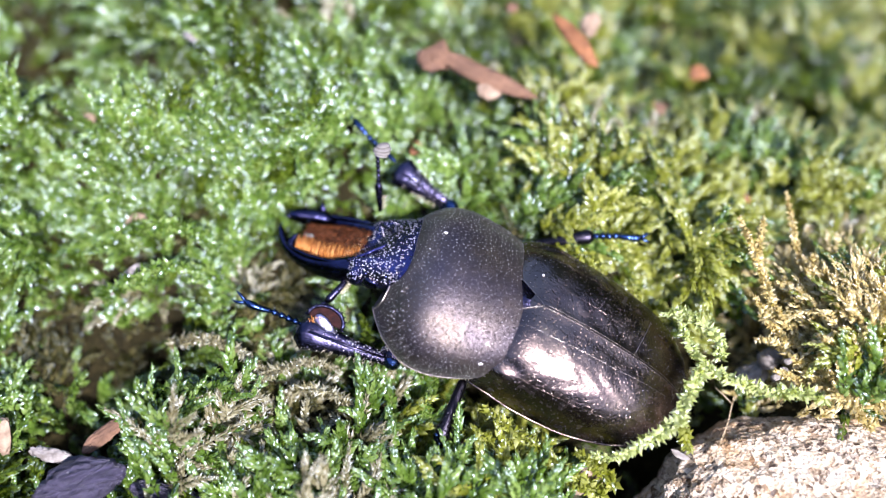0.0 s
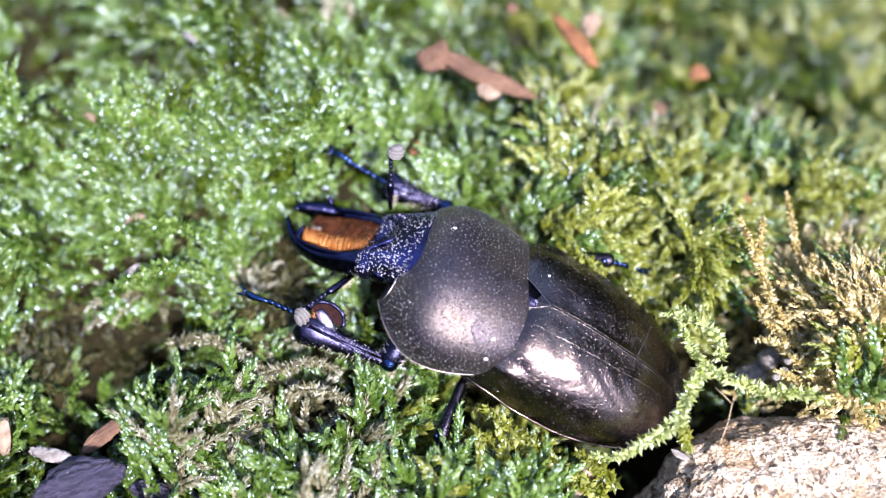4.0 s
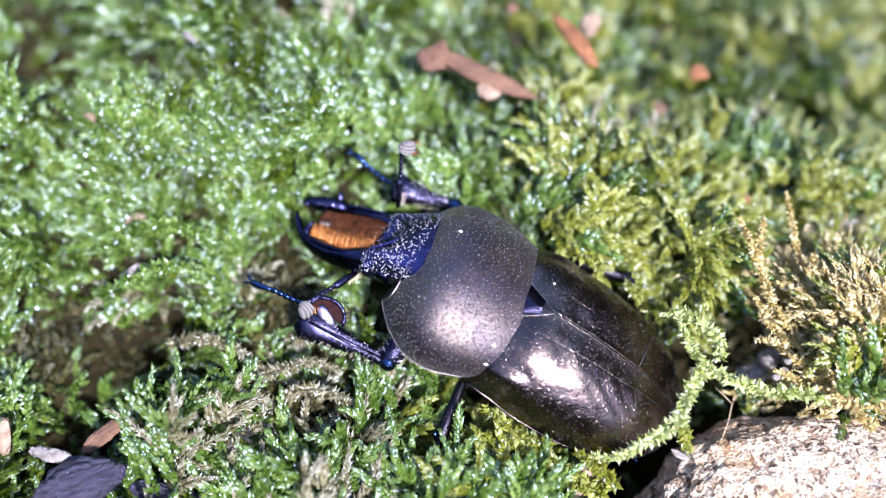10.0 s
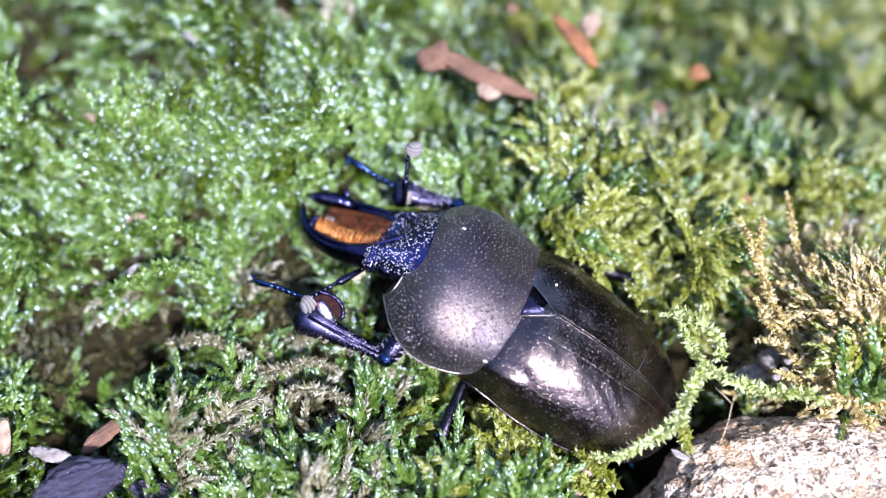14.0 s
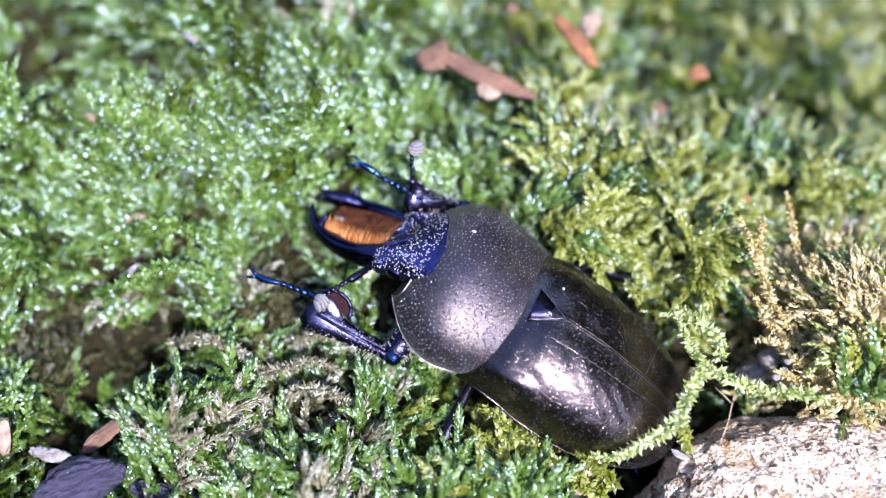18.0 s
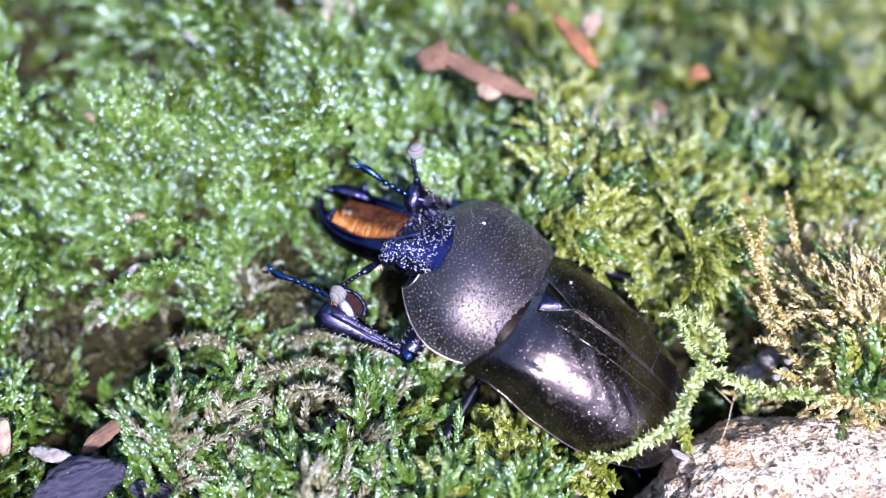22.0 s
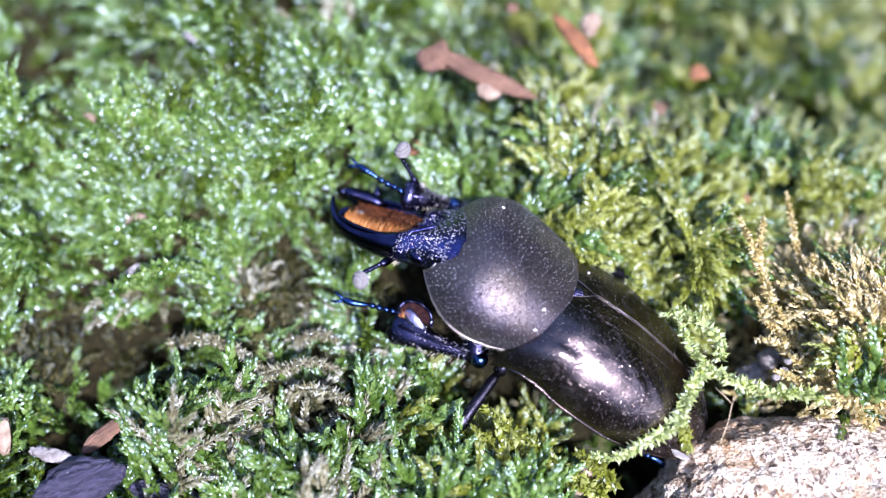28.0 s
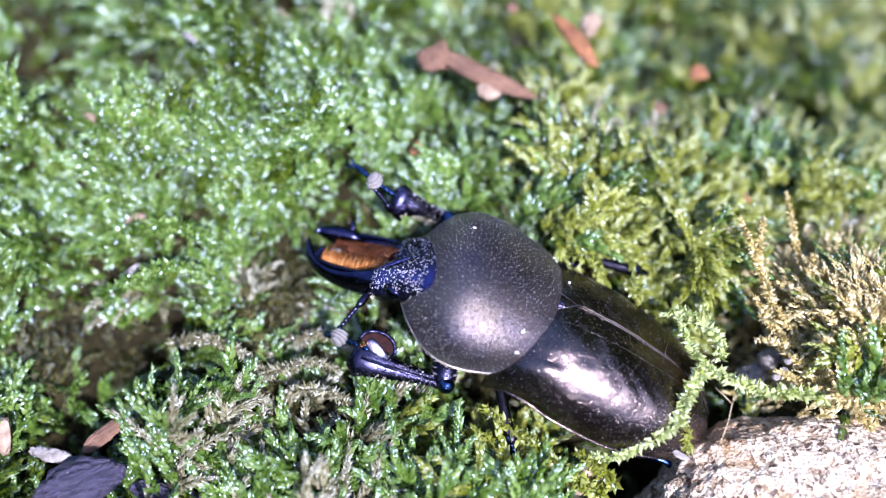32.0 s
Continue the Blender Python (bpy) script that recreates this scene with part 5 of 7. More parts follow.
# ---- the beetle stirs: body, head, feelers and legs ----
def motions():
    walk(beetle, [
        (0, pose(0.00521, -0.00540, 0.00704, 9.1, -13.1, 153.2)),
        (1, pose(0.00521, -0.00540, 0.00703, 9.2, -13.1, 153.2)),
        (2, pose(0.00529, -0.00546, 0.00702, 10.2, -13.5, 153.0)),
        (2.5, pose(0.00538, -0.00545, 0.00701, 10.2, -14.5, 152.9)),
        (3, pose(0.00543, -0.00544, 0.00699, 10.2, -15.0, 152.9)),
        (3.5, pose(0.00556, -0.00534, 0.00694, 11.3, -15.8, 152.7)),
        (5.5, pose(0.00577, -0.00552, 0.00697, 13.3, -17.5, 151.0)),
        (6, pose(0.00578, -0.00556, 0.00700, 13.2, -17.8, 151.1)),
        (7, pose(0.00576, -0.00562, 0.00700, 13.1, -17.8, 151.2)),
        (8, pose(0.00582, -0.00580, 0.00702, 13.0, -18.1, 152.2)),
        (9, pose(0.00591, -0.00586, 0.00704, 12.7, -18.5, 152.0)),
        (9.5, pose(0.00593, -0.00586, 0.00705, 13.0, -18.5, 151.6)),
        (10, pose(0.00596, -0.00588, 0.00708, 13.5, -18.6, 150.5)),
        (10.5, pose(0.00596, -0.00586, 0.00708, 13.7, -19.0, 149.3)),
        (11, pose(0.00597, -0.00585, 0.00708, 13.9, -19.2, 149.1)),
        (12, pose(0.00602, -0.00585, 0.00709, 14.4, -19.5, 148.7)),
        (13, pose(0.00602, -0.00584, 0.00708, 14.4, -19.4, 148.6)),
        (14, pose(0.00608, -0.00590, 0.00707, 14.6, -19.4, 148.6)),
        (14.5, pose(0.00613, -0.00594, 0.00705, 14.7, -19.4, 148.5)),
        (16.5, pose(0.00647, -0.00622, 0.00706, 15.6, -19.5, 148.4)),
        (17, pose(0.00648, -0.00618, 0.00707, 16.0, -19.4, 148.2)),
        (18, pose(0.00660, -0.00612, 0.00703, 17.0, -19.7, 148.2)),
        (19, pose(0.00673, -0.00599, 0.00700, 18.2, -19.4, 148.0)),
        (20, pose(0.00692, -0.00582, 0.00699, 20.0, -19.6, 147.5)),
        (21, pose(0.00711, -0.00563, 0.00698, 22.5, -20.0, 146.7)),
        (22, pose(0.00725, -0.00551, 0.00692, 25.0, -19.9, 146.2)),
        (23, pose(0.00750, -0.00537, 0.00682, 26.9, -20.2, 145.9)),
        (23.5, pose(0.00768, -0.00518, 0.00678, 28.5, -20.0, 145.5)),
        (24, pose(0.00784, -0.00510, 0.00670, 29.8, -20.2, 145.5)),
        (25, pose(0.00818, -0.00490, 0.00650, 31.1, -19.3, 145.0)),
        (25.5, pose(0.00828, -0.00482, 0.00639, 31.6, -18.9, 144.9)),
        (27.5, pose(0.00870, -0.00445, 0.00637, 34.4, -16.6, 145.5)),
        (28, pose(0.00882, -0.00449, 0.00636, 35.1, -18.0, 147.1)),
        (28.5, pose(0.00883, -0.00452, 0.00640, 35.1, -17.7, 148.0)),
        (29, pose(0.00870, -0.00456, 0.00641, 34.0, -17.6, 149.6)),
        (29.5, pose(0.00836, -0.00463, 0.00645, 33.3, -17.0, 151.1)),
        (30, pose(0.00792, -0.00479, 0.00653, 33.3, -15.2, 151.7)),
        (30.5, pose(0.00769, -0.00501, 0.00651, 33.2, -14.5, 152.2)),
        (31, pose(0.00755, -0.00519, 0.00641, 32.8, -14.2, 153.0)),
        (31.5, pose(0.00747, -0.00529, 0.00634, 32.4, -13.9, 153.4)),
        (32, pose(0.00745, -0.00530, 0.00631, 32.3, -13.8, 153.5)),
    ])
    walk(P["pronotum"], [
        (0, pose(0.00476, 0.00064, -0.00403, 15.9, 6.2, 8.9)),
        (1, pose(0.00478, 0.00061, -0.00402, 15.1, 5.6, 9.3)),
        (2, pose(0.00480, 0.00044, -0.00415, 14.2, 5.7, 8.9)),
        (2.5, pose(0.00477, 0.00044, -0.00421, 15.3, 6.6, 8.5)),
        (3, pose(0.00476, 0.00045, -0.00424, 16.0, 7.4, 8.2)),
        (3.5, pose(0.00475, 0.00042, -0.00416, 16.1, 7.6, 7.6)),
        (5.5, pose(0.00473, 0.00014, -0.00432, 14.9, 7.9, 6.6)),
        (6, pose(0.00470, 0.00013, -0.00437, 14.8, 8.3, 7.1)),
        (7, pose(0.00465, 0.00007, -0.00442, 13.2, 8.8, 7.5)),
        (8, pose(0.00460, -0.00012, -0.00455, 10.9, 9.9, 6.5)),
        (9, pose(0.00459, -0.00010, -0.00460, 11.1, 10.1, 6.4)),
        (9.5, pose(0.00459, -0.00013, -0.00461, 11.2, 10.3, 6.3)),
        (10, pose(0.00464, -0.00014, -0.00463, 11.5, 10.2, 6.3)),
        (10.5, pose(0.00462, -0.00015, -0.00468, 11.8, 10.6, 6.2)),
        (11, pose(0.00462, -0.00018, -0.00470, 12.0, 11.0, 6.1)),
        (12, pose(0.00464, -0.00018, -0.00474, 12.4, 11.4, 6.0)),
        (13, pose(0.00461, -0.00024, -0.00476, 12.1, 11.3, 5.7)),
        (14, pose(0.00459, -0.00028, -0.00481, 11.9, 11.4, 5.6)),
        (14.5, pose(0.00460, -0.00031, -0.00485, 11.7, 11.1, 5.7)),
        (16.5, pose(0.00462, -0.00056, -0.00493, 8.9, 8.0, 7.0)),
        (17, pose(0.00463, -0.00060, -0.00496, 8.2, 7.9, 7.4)),
        (18, pose(0.00466, -0.00075, -0.00502, 7.6, 7.9, 7.1)),
        (19, pose(0.00468, -0.00087, -0.00501, 7.0, 7.2, 7.5)),
        (20, pose(0.00470, -0.00092, -0.00499, 6.7, 7.0, 7.8)),
        (21, pose(0.00468, -0.00098, -0.00510, 6.0, 6.7, 8.7)),
        (22, pose(0.00461, -0.00117, -0.00510, 4.8, 8.3, 7.9)),
        (23, pose(0.00460, -0.00120, -0.00510, 6.7, 9.5, 6.2)),
        (23.5, pose(0.00459, -0.00119, -0.00508, 7.9, 9.6, 5.9)),
        (24, pose(0.00464, -0.00122, -0.00504, 8.8, 9.3, 5.1)),
        (25, pose(0.00486, -0.00110, -0.00479, 10.4, 7.9, 5.0)),
        (25.5, pose(0.00496, -0.00107, -0.00463, 9.8, 7.4, 5.3)),
        (27.5, pose(0.00510, -0.00075, -0.00410, 8.1, 7.2, 6.5)),
        (28, pose(0.00520, -0.00073, -0.00394, 7.9, 7.2, 5.7)),
        (28.5, pose(0.00530, -0.00054, -0.00375, 8.4, 6.2, 6.1)),
        (29, pose(0.00535, -0.00036, -0.00367, 9.5, 5.8, 5.5)),
        (29.5, pose(0.00536, -0.00021, -0.00357, 8.8, 6.3, 5.5)),
        (30, pose(0.00531, -0.00018, -0.00347, 6.9, 6.3, 6.5)),
        (30.5, pose(0.00528, -0.00030, -0.00347, 5.9, 6.5, 6.6)),
        (31, pose(0.00532, -0.00041, -0.00351, 4.7, 6.7, 6.5)),
        (31.5, pose(0.00537, -0.00043, -0.00353, 3.8, 6.6, 7.1)),
        (32, pose(0.00535, -0.00041, -0.00358, 3.9, 6.8, 7.3)),
    ])
    walk(P["head"], [
        (0, pose(0.00796, -0.00002, -0.00460, 20.2, 33.6, 6.3)),
        (1, pose(0.00796, -0.00001, -0.00455, 20.0, 34.0, 6.1)),
        (2, pose(0.00797, -0.00018, -0.00466, 18.5, 34.4, 4.7)),
        (2.5, pose(0.00794, -0.00026, -0.00475, 18.2, 35.4, 4.7)),
        (3, pose(0.00792, -0.00032, -0.00480, 17.9, 36.0, 4.5)),
        (3.5, pose(0.00788, -0.00040, -0.00466, 17.1, 36.7, 4.2)),
        (5.5, pose(0.00782, -0.00070, -0.00480, 14.9, 38.3, 2.2)),
        (6, pose(0.00781, -0.00073, -0.00486, 14.0, 39.2, 2.2)),
        (7, pose(0.00777, -0.00065, -0.00487, 12.9, 39.1, 2.0)),
        (8, pose(0.00778, -0.00086, -0.00502, 11.4, 39.0, 0.2)),
        (9, pose(0.00777, -0.00086, -0.00511, 10.8, 39.6, -0.1)),
        (9.5, pose(0.00776, -0.00092, -0.00516, 10.8, 39.5, -0.1)),
        (10, pose(0.00775, -0.00096, -0.00518, 11.6, 40.0, -0.3)),
        (10.5, pose(0.00769, -0.00093, -0.00530, 12.2, 40.3, -0.5)),
        (11, pose(0.00768, -0.00095, -0.00535, 12.2, 40.1, -0.8)),
        (12, pose(0.00765, -0.00098, -0.00543, 12.1, 40.5, -1.6)),
        (13, pose(0.00762, -0.00104, -0.00546, 12.8, 40.2, -1.3)),
        (14, pose(0.00760, -0.00107, -0.00550, 12.8, 39.8, -1.3)),
        (14.5, pose(0.00761, -0.00109, -0.00549, 12.7, 39.4, -1.1)),
        (16.5, pose(0.00752, -0.00121, -0.00522, 9.8, 39.7, -2.7)),
        (17, pose(0.00753, -0.00121, -0.00524, 9.5, 39.4, -2.8)),
        (18, pose(0.00755, -0.00138, -0.00527, 8.0, 39.6, -3.8)),
        (19, pose(0.00758, -0.00146, -0.00523, 6.9, 39.8, -4.2)),
        (20, pose(0.00754, -0.00145, -0.00519, 5.5, 39.8, -5.2)),
        (21, pose(0.00750, -0.00141, -0.00529, 1.8, 39.9, -7.8)),
        (22, pose(0.00751, -0.00154, -0.00536, -0.3, 38.6, -9.3)),
        (23, pose(0.00759, -0.00168, -0.00542, -1.5, 39.5, -10.2)),
        (23.5, pose(0.00763, -0.00171, -0.00537, -3.1, 39.9, -10.6)),
        (24, pose(0.00769, -0.00173, -0.00518, -4.8, 40.1, -11.3)),
        (25, pose(0.00792, -0.00167, -0.00505, -3.9, 40.0, -11.3)),
        (25.5, pose(0.00798, -0.00155, -0.00486, -2.6, 39.6, -11.0)),
        (27.5, pose(0.00804, -0.00073, -0.00445, 0.4, 36.0, -11.2)),
        (28, pose(0.00802, -0.00066, -0.00435, 0.0, 36.5, -14.4)),
        (28.5, pose(0.00802, -0.00041, -0.00414, -0.2, 36.4, -15.3)),
        (29, pose(0.00808, -0.00035, -0.00404, -0.3, 37.2, -15.6)),
        (29.5, pose(0.00813, -0.00030, -0.00396, -2.3, 37.8, -15.3)),
        (30, pose(0.00819, -0.00033, -0.00386, -6.1, 37.8, -14.2)),
        (30.5, pose(0.00809, -0.00025, -0.00394, -2.5, 36.5, -13.6)),
        (31, pose(0.00809, -0.00035, -0.00399, -1.7, 36.5, -14.1)),
        (31.5, pose(0.00810, -0.00029, -0.00404, -1.1, 36.5, -14.3)),
        (32, pose(0.00803, -0.00017, -0.00414, -0.6, 36.5, -14.2)),
    ])
    walk(P["antenna_left"], [
        (0, pose(0.01034, 0.00236, -0.00634, -1.9, 7.7, 75.3)),
        (1, pose(0.01035, 0.00227, -0.00627, -3.0, -0.8, 73.0)),
        (2, pose(0.01040, 0.00220, -0.00642, -4.1, -4.7, 71.1)),
        (2.5, pose(0.01033, 0.00225, -0.00663, -3.7, -5.5, 70.1)),
        (3, pose(0.01030, 0.00213, -0.00661, -3.9, -6.6, 68.6)),
        (3.5, pose(0.01025, 0.00213, -0.00679, -4.2, -6.4, 67.5)),
        (5.5, pose(0.01010, 0.00188, -0.00721, -6.1, -7.4, 64.0)),
        (6, pose(0.01007, 0.00178, -0.00725, -6.5, -7.9, 63.0)),
        (7, pose(0.01002, 0.00163, -0.00718, -5.9, -6.9, 63.4)),
        (8, pose(0.01002, 0.00138, -0.00718, -5.1, -5.3, 63.5)),
        (9, pose(0.01001, 0.00162, -0.00737, -4.1, -4.0, 65.0)),
        (9.5, pose(0.01006, 0.00147, -0.00743, -4.0, -2.8, 65.0)),
        (10, pose(0.01006, 0.00132, -0.00755, -3.7, -1.7, 65.0)),
        (10.5, pose(0.01000, 0.00142, -0.00762, -3.3, -0.4, 65.9)),
        (11, pose(0.01008, 0.00122, -0.00754, -3.8, 0.9, 65.4)),
        (12, pose(0.00993, 0.00143, -0.00756, -5.0, 0.2, 63.7)),
        (13, pose(0.00983, 0.00150, -0.00753, -6.5, -0.4, 61.3)),
        (14, pose(0.00981, 0.00142, -0.00739, -5.3, -0.5, 63.2)),
        (14.5, pose(0.00980, 0.00140, -0.00726, -4.6, -0.6, 64.2)),
        (16.5, pose(0.00993, 0.00099, -0.00729, -2.7, 1.1, 67.8)),
        (17, pose(0.00989, 0.00090, -0.00728, -3.1, 0.4, 67.4)),
        (18, pose(0.00988, 0.00074, -0.00733, -3.9, -0.8, 66.2)),
        (19, pose(0.00989, 0.00069, -0.00733, -5.2, -2.3, 65.5)),
        (20, pose(0.00981, 0.00056, -0.00732, -4.3, 3.6, 67.8)),
        (21, pose(0.00968, 0.00042, -0.00729, -3.5, 10.7, 70.3)),
        (22, pose(0.00970, 0.00032, -0.00730, -5.2, -1.9, 70.1)),
        (23, pose(0.00978, 0.00044, -0.00752, -7.1, -9.9, 69.5)),
        (23.5, pose(0.00977, 0.00041, -0.00757, -7.4, -8.6, 70.1)),
        (24, pose(0.00978, 0.00015, -0.00749, -7.6, -7.7, 70.2)),
        (25, pose(0.00998, 0.00021, -0.00733, -8.1, -7.4, 71.7)),
        (25.5, pose(0.01002, 0.00029, -0.00712, -8.9, -6.0, 71.4)),
        (27.5, pose(0.01014, 0.00024, -0.00645, -13.9, 0.0, 70.0)),
        (28, pose(0.01015, 0.00024, -0.00679, -15.1, -5.3, 68.8)),
        (28.5, pose(0.01029, 0.00032, -0.00708, -12.1, -4.0, 71.0)),
        (29, pose(0.01040, 0.00028, -0.00731, -9.2, -3.3, 72.5)),
        (29.5, pose(0.01038, 0.00030, -0.00725, -6.9, -2.3, 74.2)),
        (30, pose(0.01039, 0.00043, -0.00706, -5.3, -0.8, 77.4)),
        (30.5, pose(0.01040, 0.00032, -0.00667, -5.2, 5.4, 77.5)),
        (31, pose(0.01049, 0.00027, -0.00634, -5.2, 13.3, 76.9)),
        (31.5, pose(0.01053, 0.00050, -0.00619, -4.4, 13.8, 78.0)),
        (32, pose(0.01055, 0.00070, -0.00626, -3.3, 15.1, 79.2)),
    ])
    walk(P["front_shin_left"], [
        (0, pose(0.00517, 0.00617, -0.00662, -24.1, 0.3, 9.7)),
        (1, pose(0.00525, 0.00624, -0.00666, -24.4, 0.2, 8.5)),
        (2, pose(0.00535, 0.00619, -0.00683, -25.4, 0.5, 7.5)),
        (2.5, pose(0.00529, 0.00629, -0.00696, -25.4, 1.3, 7.0)),
        (3, pose(0.00531, 0.00623, -0.00698, -25.5, 1.6, 6.2)),
        (3.5, pose(0.00527, 0.00625, -0.00717, -26.5, 2.4, 5.7)),
        (5.5, pose(0.00511, 0.00607, -0.00759, -28.0, 4.0, 5.3)),
        (6, pose(0.00510, 0.00602, -0.00763, -28.0, 4.1, 4.7)),
        (7, pose(0.00511, 0.00591, -0.00761, -28.1, 4.1, 4.5)),
        (8, pose(0.00524, 0.00563, -0.00763, -28.3, 4.5, 4.0)),
        (9, pose(0.00519, 0.00580, -0.00769, -27.5, 5.4, 5.1)),
        (9.5, pose(0.00527, 0.00581, -0.00777, -27.9, 5.0, 4.4)),
        (10, pose(0.00532, 0.00586, -0.00791, -28.3, 4.6, 4.0)),
        (10.5, pose(0.00526, 0.00597, -0.00800, -28.4, 4.7, 4.0)),
        (11, pose(0.00541, 0.00594, -0.00804, -29.0, 4.1, 2.8)),
        (12, pose(0.00531, 0.00591, -0.00812, -29.1, 4.9, 3.9)),
        (13, pose(0.00525, 0.00589, -0.00809, -28.8, 5.2, 4.9)),
        (14, pose(0.00537, 0.00584, -0.00808, -29.0, 5.0, 4.7)),
        (14.5, pose(0.00538, 0.00582, -0.00814, -29.0, 5.3, 4.5)),
        (16.5, pose(0.00577, 0.00558, -0.00838, -30.5, 13.0, 0.8)),
        (17, pose(0.00565, 0.00547, -0.00837, -30.7, 7.9, 2.9)),
        (18, pose(0.00549, 0.00528, -0.00833, -31.0, 5.9, 3.6)),
        (19, pose(0.00534, 0.00516, -0.00835, -32.1, 5.9, 3.6)),
        (20, pose(0.00515, 0.00515, -0.00856, -34.1, 6.7, 3.9)),
        (21, pose(0.00488, 0.00505, -0.00884, -37.2, 13.7, 1.1)),
        (22, pose(0.00473, 0.00463, -0.00886, -38.4, 8.4, 5.3)),
        (23, pose(0.00462, 0.00444, -0.00896, -39.9, 10.0, 6.1)),
        (23.5, pose(0.00453, 0.00439, -0.00908, -41.7, 9.7, 5.2)),
        (24, pose(0.00444, 0.00422, -0.00910, -43.3, 9.3, 3.5)),
        (25, pose(0.00442, 0.00428, -0.00896, -45.0, 7.5, 1.7)),
        (25.5, pose(0.00393, 0.00422, -0.00864, -45.4, 8.4, 2.2)),
        (27.5, pose(0.00194, 0.00364, -0.00771, -48.2, 11.0, 3.8)),
        (28, pose(0.00182, 0.00334, -0.00765, -51.6, 23.8, -4.2)),
        (28.5, pose(0.00224, 0.00363, -0.00805, -52.1, 24.0, -5.1)),
        (29, pose(0.00267, 0.00397, -0.00827, -51.5, 24.0, -6.2)),
        (29.5, pose(0.00296, 0.00416, -0.00839, -51.2, 23.5, -7.0)),
        (30, pose(0.00318, 0.00427, -0.00847, -51.2, 22.4, -6.3)),
        (30.5, pose(0.00313, 0.00418, -0.00827, -49.0, 16.0, -0.7)),
        (31, pose(0.00317, 0.00421, -0.00809, -47.7, 8.5, 4.8)),
        (31.5, pose(0.00326, 0.00428, -0.00800, -47.2, 8.8, 5.7)),
        (32, pose(0.00333, 0.00438, -0.00802, -47.0, 9.3, 6.8)),
    ])
    walk(P["front_foot_left"], [
        (0, pose(0.01177, 0.00692, -0.00657, -25.1, -5.7, 5.9)),
        (1, pose(0.01203, 0.00673, -0.00656, -25.1, 11.7, 1.8)),
        (2, pose(0.01227, 0.00661, -0.00676, -27.5, 24.8, -0.9)),
        (2.5, pose(0.01226, 0.00664, -0.00700, -27.7, 25.0, -1.3)),
        (3, pose(0.01233, 0.00647, -0.00705, -27.6, 24.7, -2.0)),
        (3.5, pose(0.01235, 0.00642, -0.00733, -28.7, 24.7, -2.8)),
        (5.5, pose(0.01240, 0.00615, -0.00790, -30.2, 22.8, -3.3)),
        (6, pose(0.01243, 0.00603, -0.00795, -30.1, 22.3, -3.7)),
        (7, pose(0.01245, 0.00578, -0.00790, -30.4, 24.5, -4.3)),
        (8, pose(0.01252, 0.00542, -0.00797, -31.2, 26.9, -5.4)),
        (9, pose(0.01244, 0.00565, -0.00811, -30.8, 29.6, -4.4)),
        (9.5, pose(0.01259, 0.00556, -0.00812, -31.7, 31.3, -6.1)),
        (10, pose(0.01269, 0.00548, -0.00823, -32.7, 33.4, -7.7)),
        (10.5, pose(0.01262, 0.00568, -0.00832, -33.8, 35.4, -8.5)),
        (11, pose(0.01281, 0.00550, -0.00830, -35.1, 36.5, -10.9)),
        (12, pose(0.01272, 0.00562, -0.00841, -37.1, 41.9, -10.7)),
        (13, pose(0.01275, 0.00558, -0.00842, -39.1, 46.6, -10.8)),
        (14, pose(0.01265, 0.00547, -0.00841, -36.2, 42.3, -7.4)),
        (14.5, pose(0.01260, 0.00540, -0.00840, -35.1, 39.9, -5.9)),
        (16.5, pose(0.01256, 0.00467, -0.00931, -31.3, 26.6, 1.1)),
        (17, pose(0.01255, 0.00483, -0.00879, -31.8, 26.9, 1.1)),
        (18, pose(0.01257, 0.00481, -0.00863, -31.7, 25.9, 2.3)),
        (19, pose(0.01259, 0.00479, -0.00873, -32.2, 23.6, 3.9)),
        (20, pose(0.01242, 0.00479, -0.00896, -36.0, 26.7, -1.4)),
        (21, pose(0.01212, 0.00435, -0.00993, -40.1, 27.4, -5.7)),
        (22, pose(0.01190, 0.00438, -0.00931, -42.0, 27.2, -5.2)),
        (23, pose(0.01168, 0.00429, -0.00955, -43.1, 26.3, -3.5)),
        (23.5, pose(0.01147, 0.00419, -0.00964, -43.5, 22.0, -1.0)),
        (24, pose(0.01134, 0.00388, -0.00960, -43.8, 17.7, 1.2)),
        (25, pose(0.01117, 0.00394, -0.00935, -43.5, 6.6, 9.2)),
        (25.5, pose(0.01061, 0.00396, -0.00914, -43.9, 7.4, 9.4)),
        (27.5, pose(0.00833, 0.00370, -0.00853, -47.0, 9.3, 9.5)),
        (28, pose(0.00793, 0.00234, -0.00955, -45.9, 15.6, 12.9)),
        (28.5, pose(0.00829, 0.00255, -0.00997, -51.9, 27.4, -2.6)),
        (29, pose(0.00865, 0.00281, -0.01020, -56.0, 32.4, -13.6)),
        (29.5, pose(0.00890, 0.00295, -0.01029, -59.5, 34.9, -22.5)),
        (30, pose(0.00913, 0.00312, -0.01029, -62.6, 35.7, -29.1)),
        (30.5, pose(0.00921, 0.00368, -0.00949, -62.8, 36.4, -28.7)),
        (31, pose(0.00937, 0.00438, -0.00865, -63.4, 37.3, -29.0)),
        (31.5, pose(0.00951, 0.00446, -0.00847, -65.8, 38.9, -33.7)),
        (32, pose(0.00963, 0.00458, -0.00847, -68.7, 40.3, -38.6)),
    ])
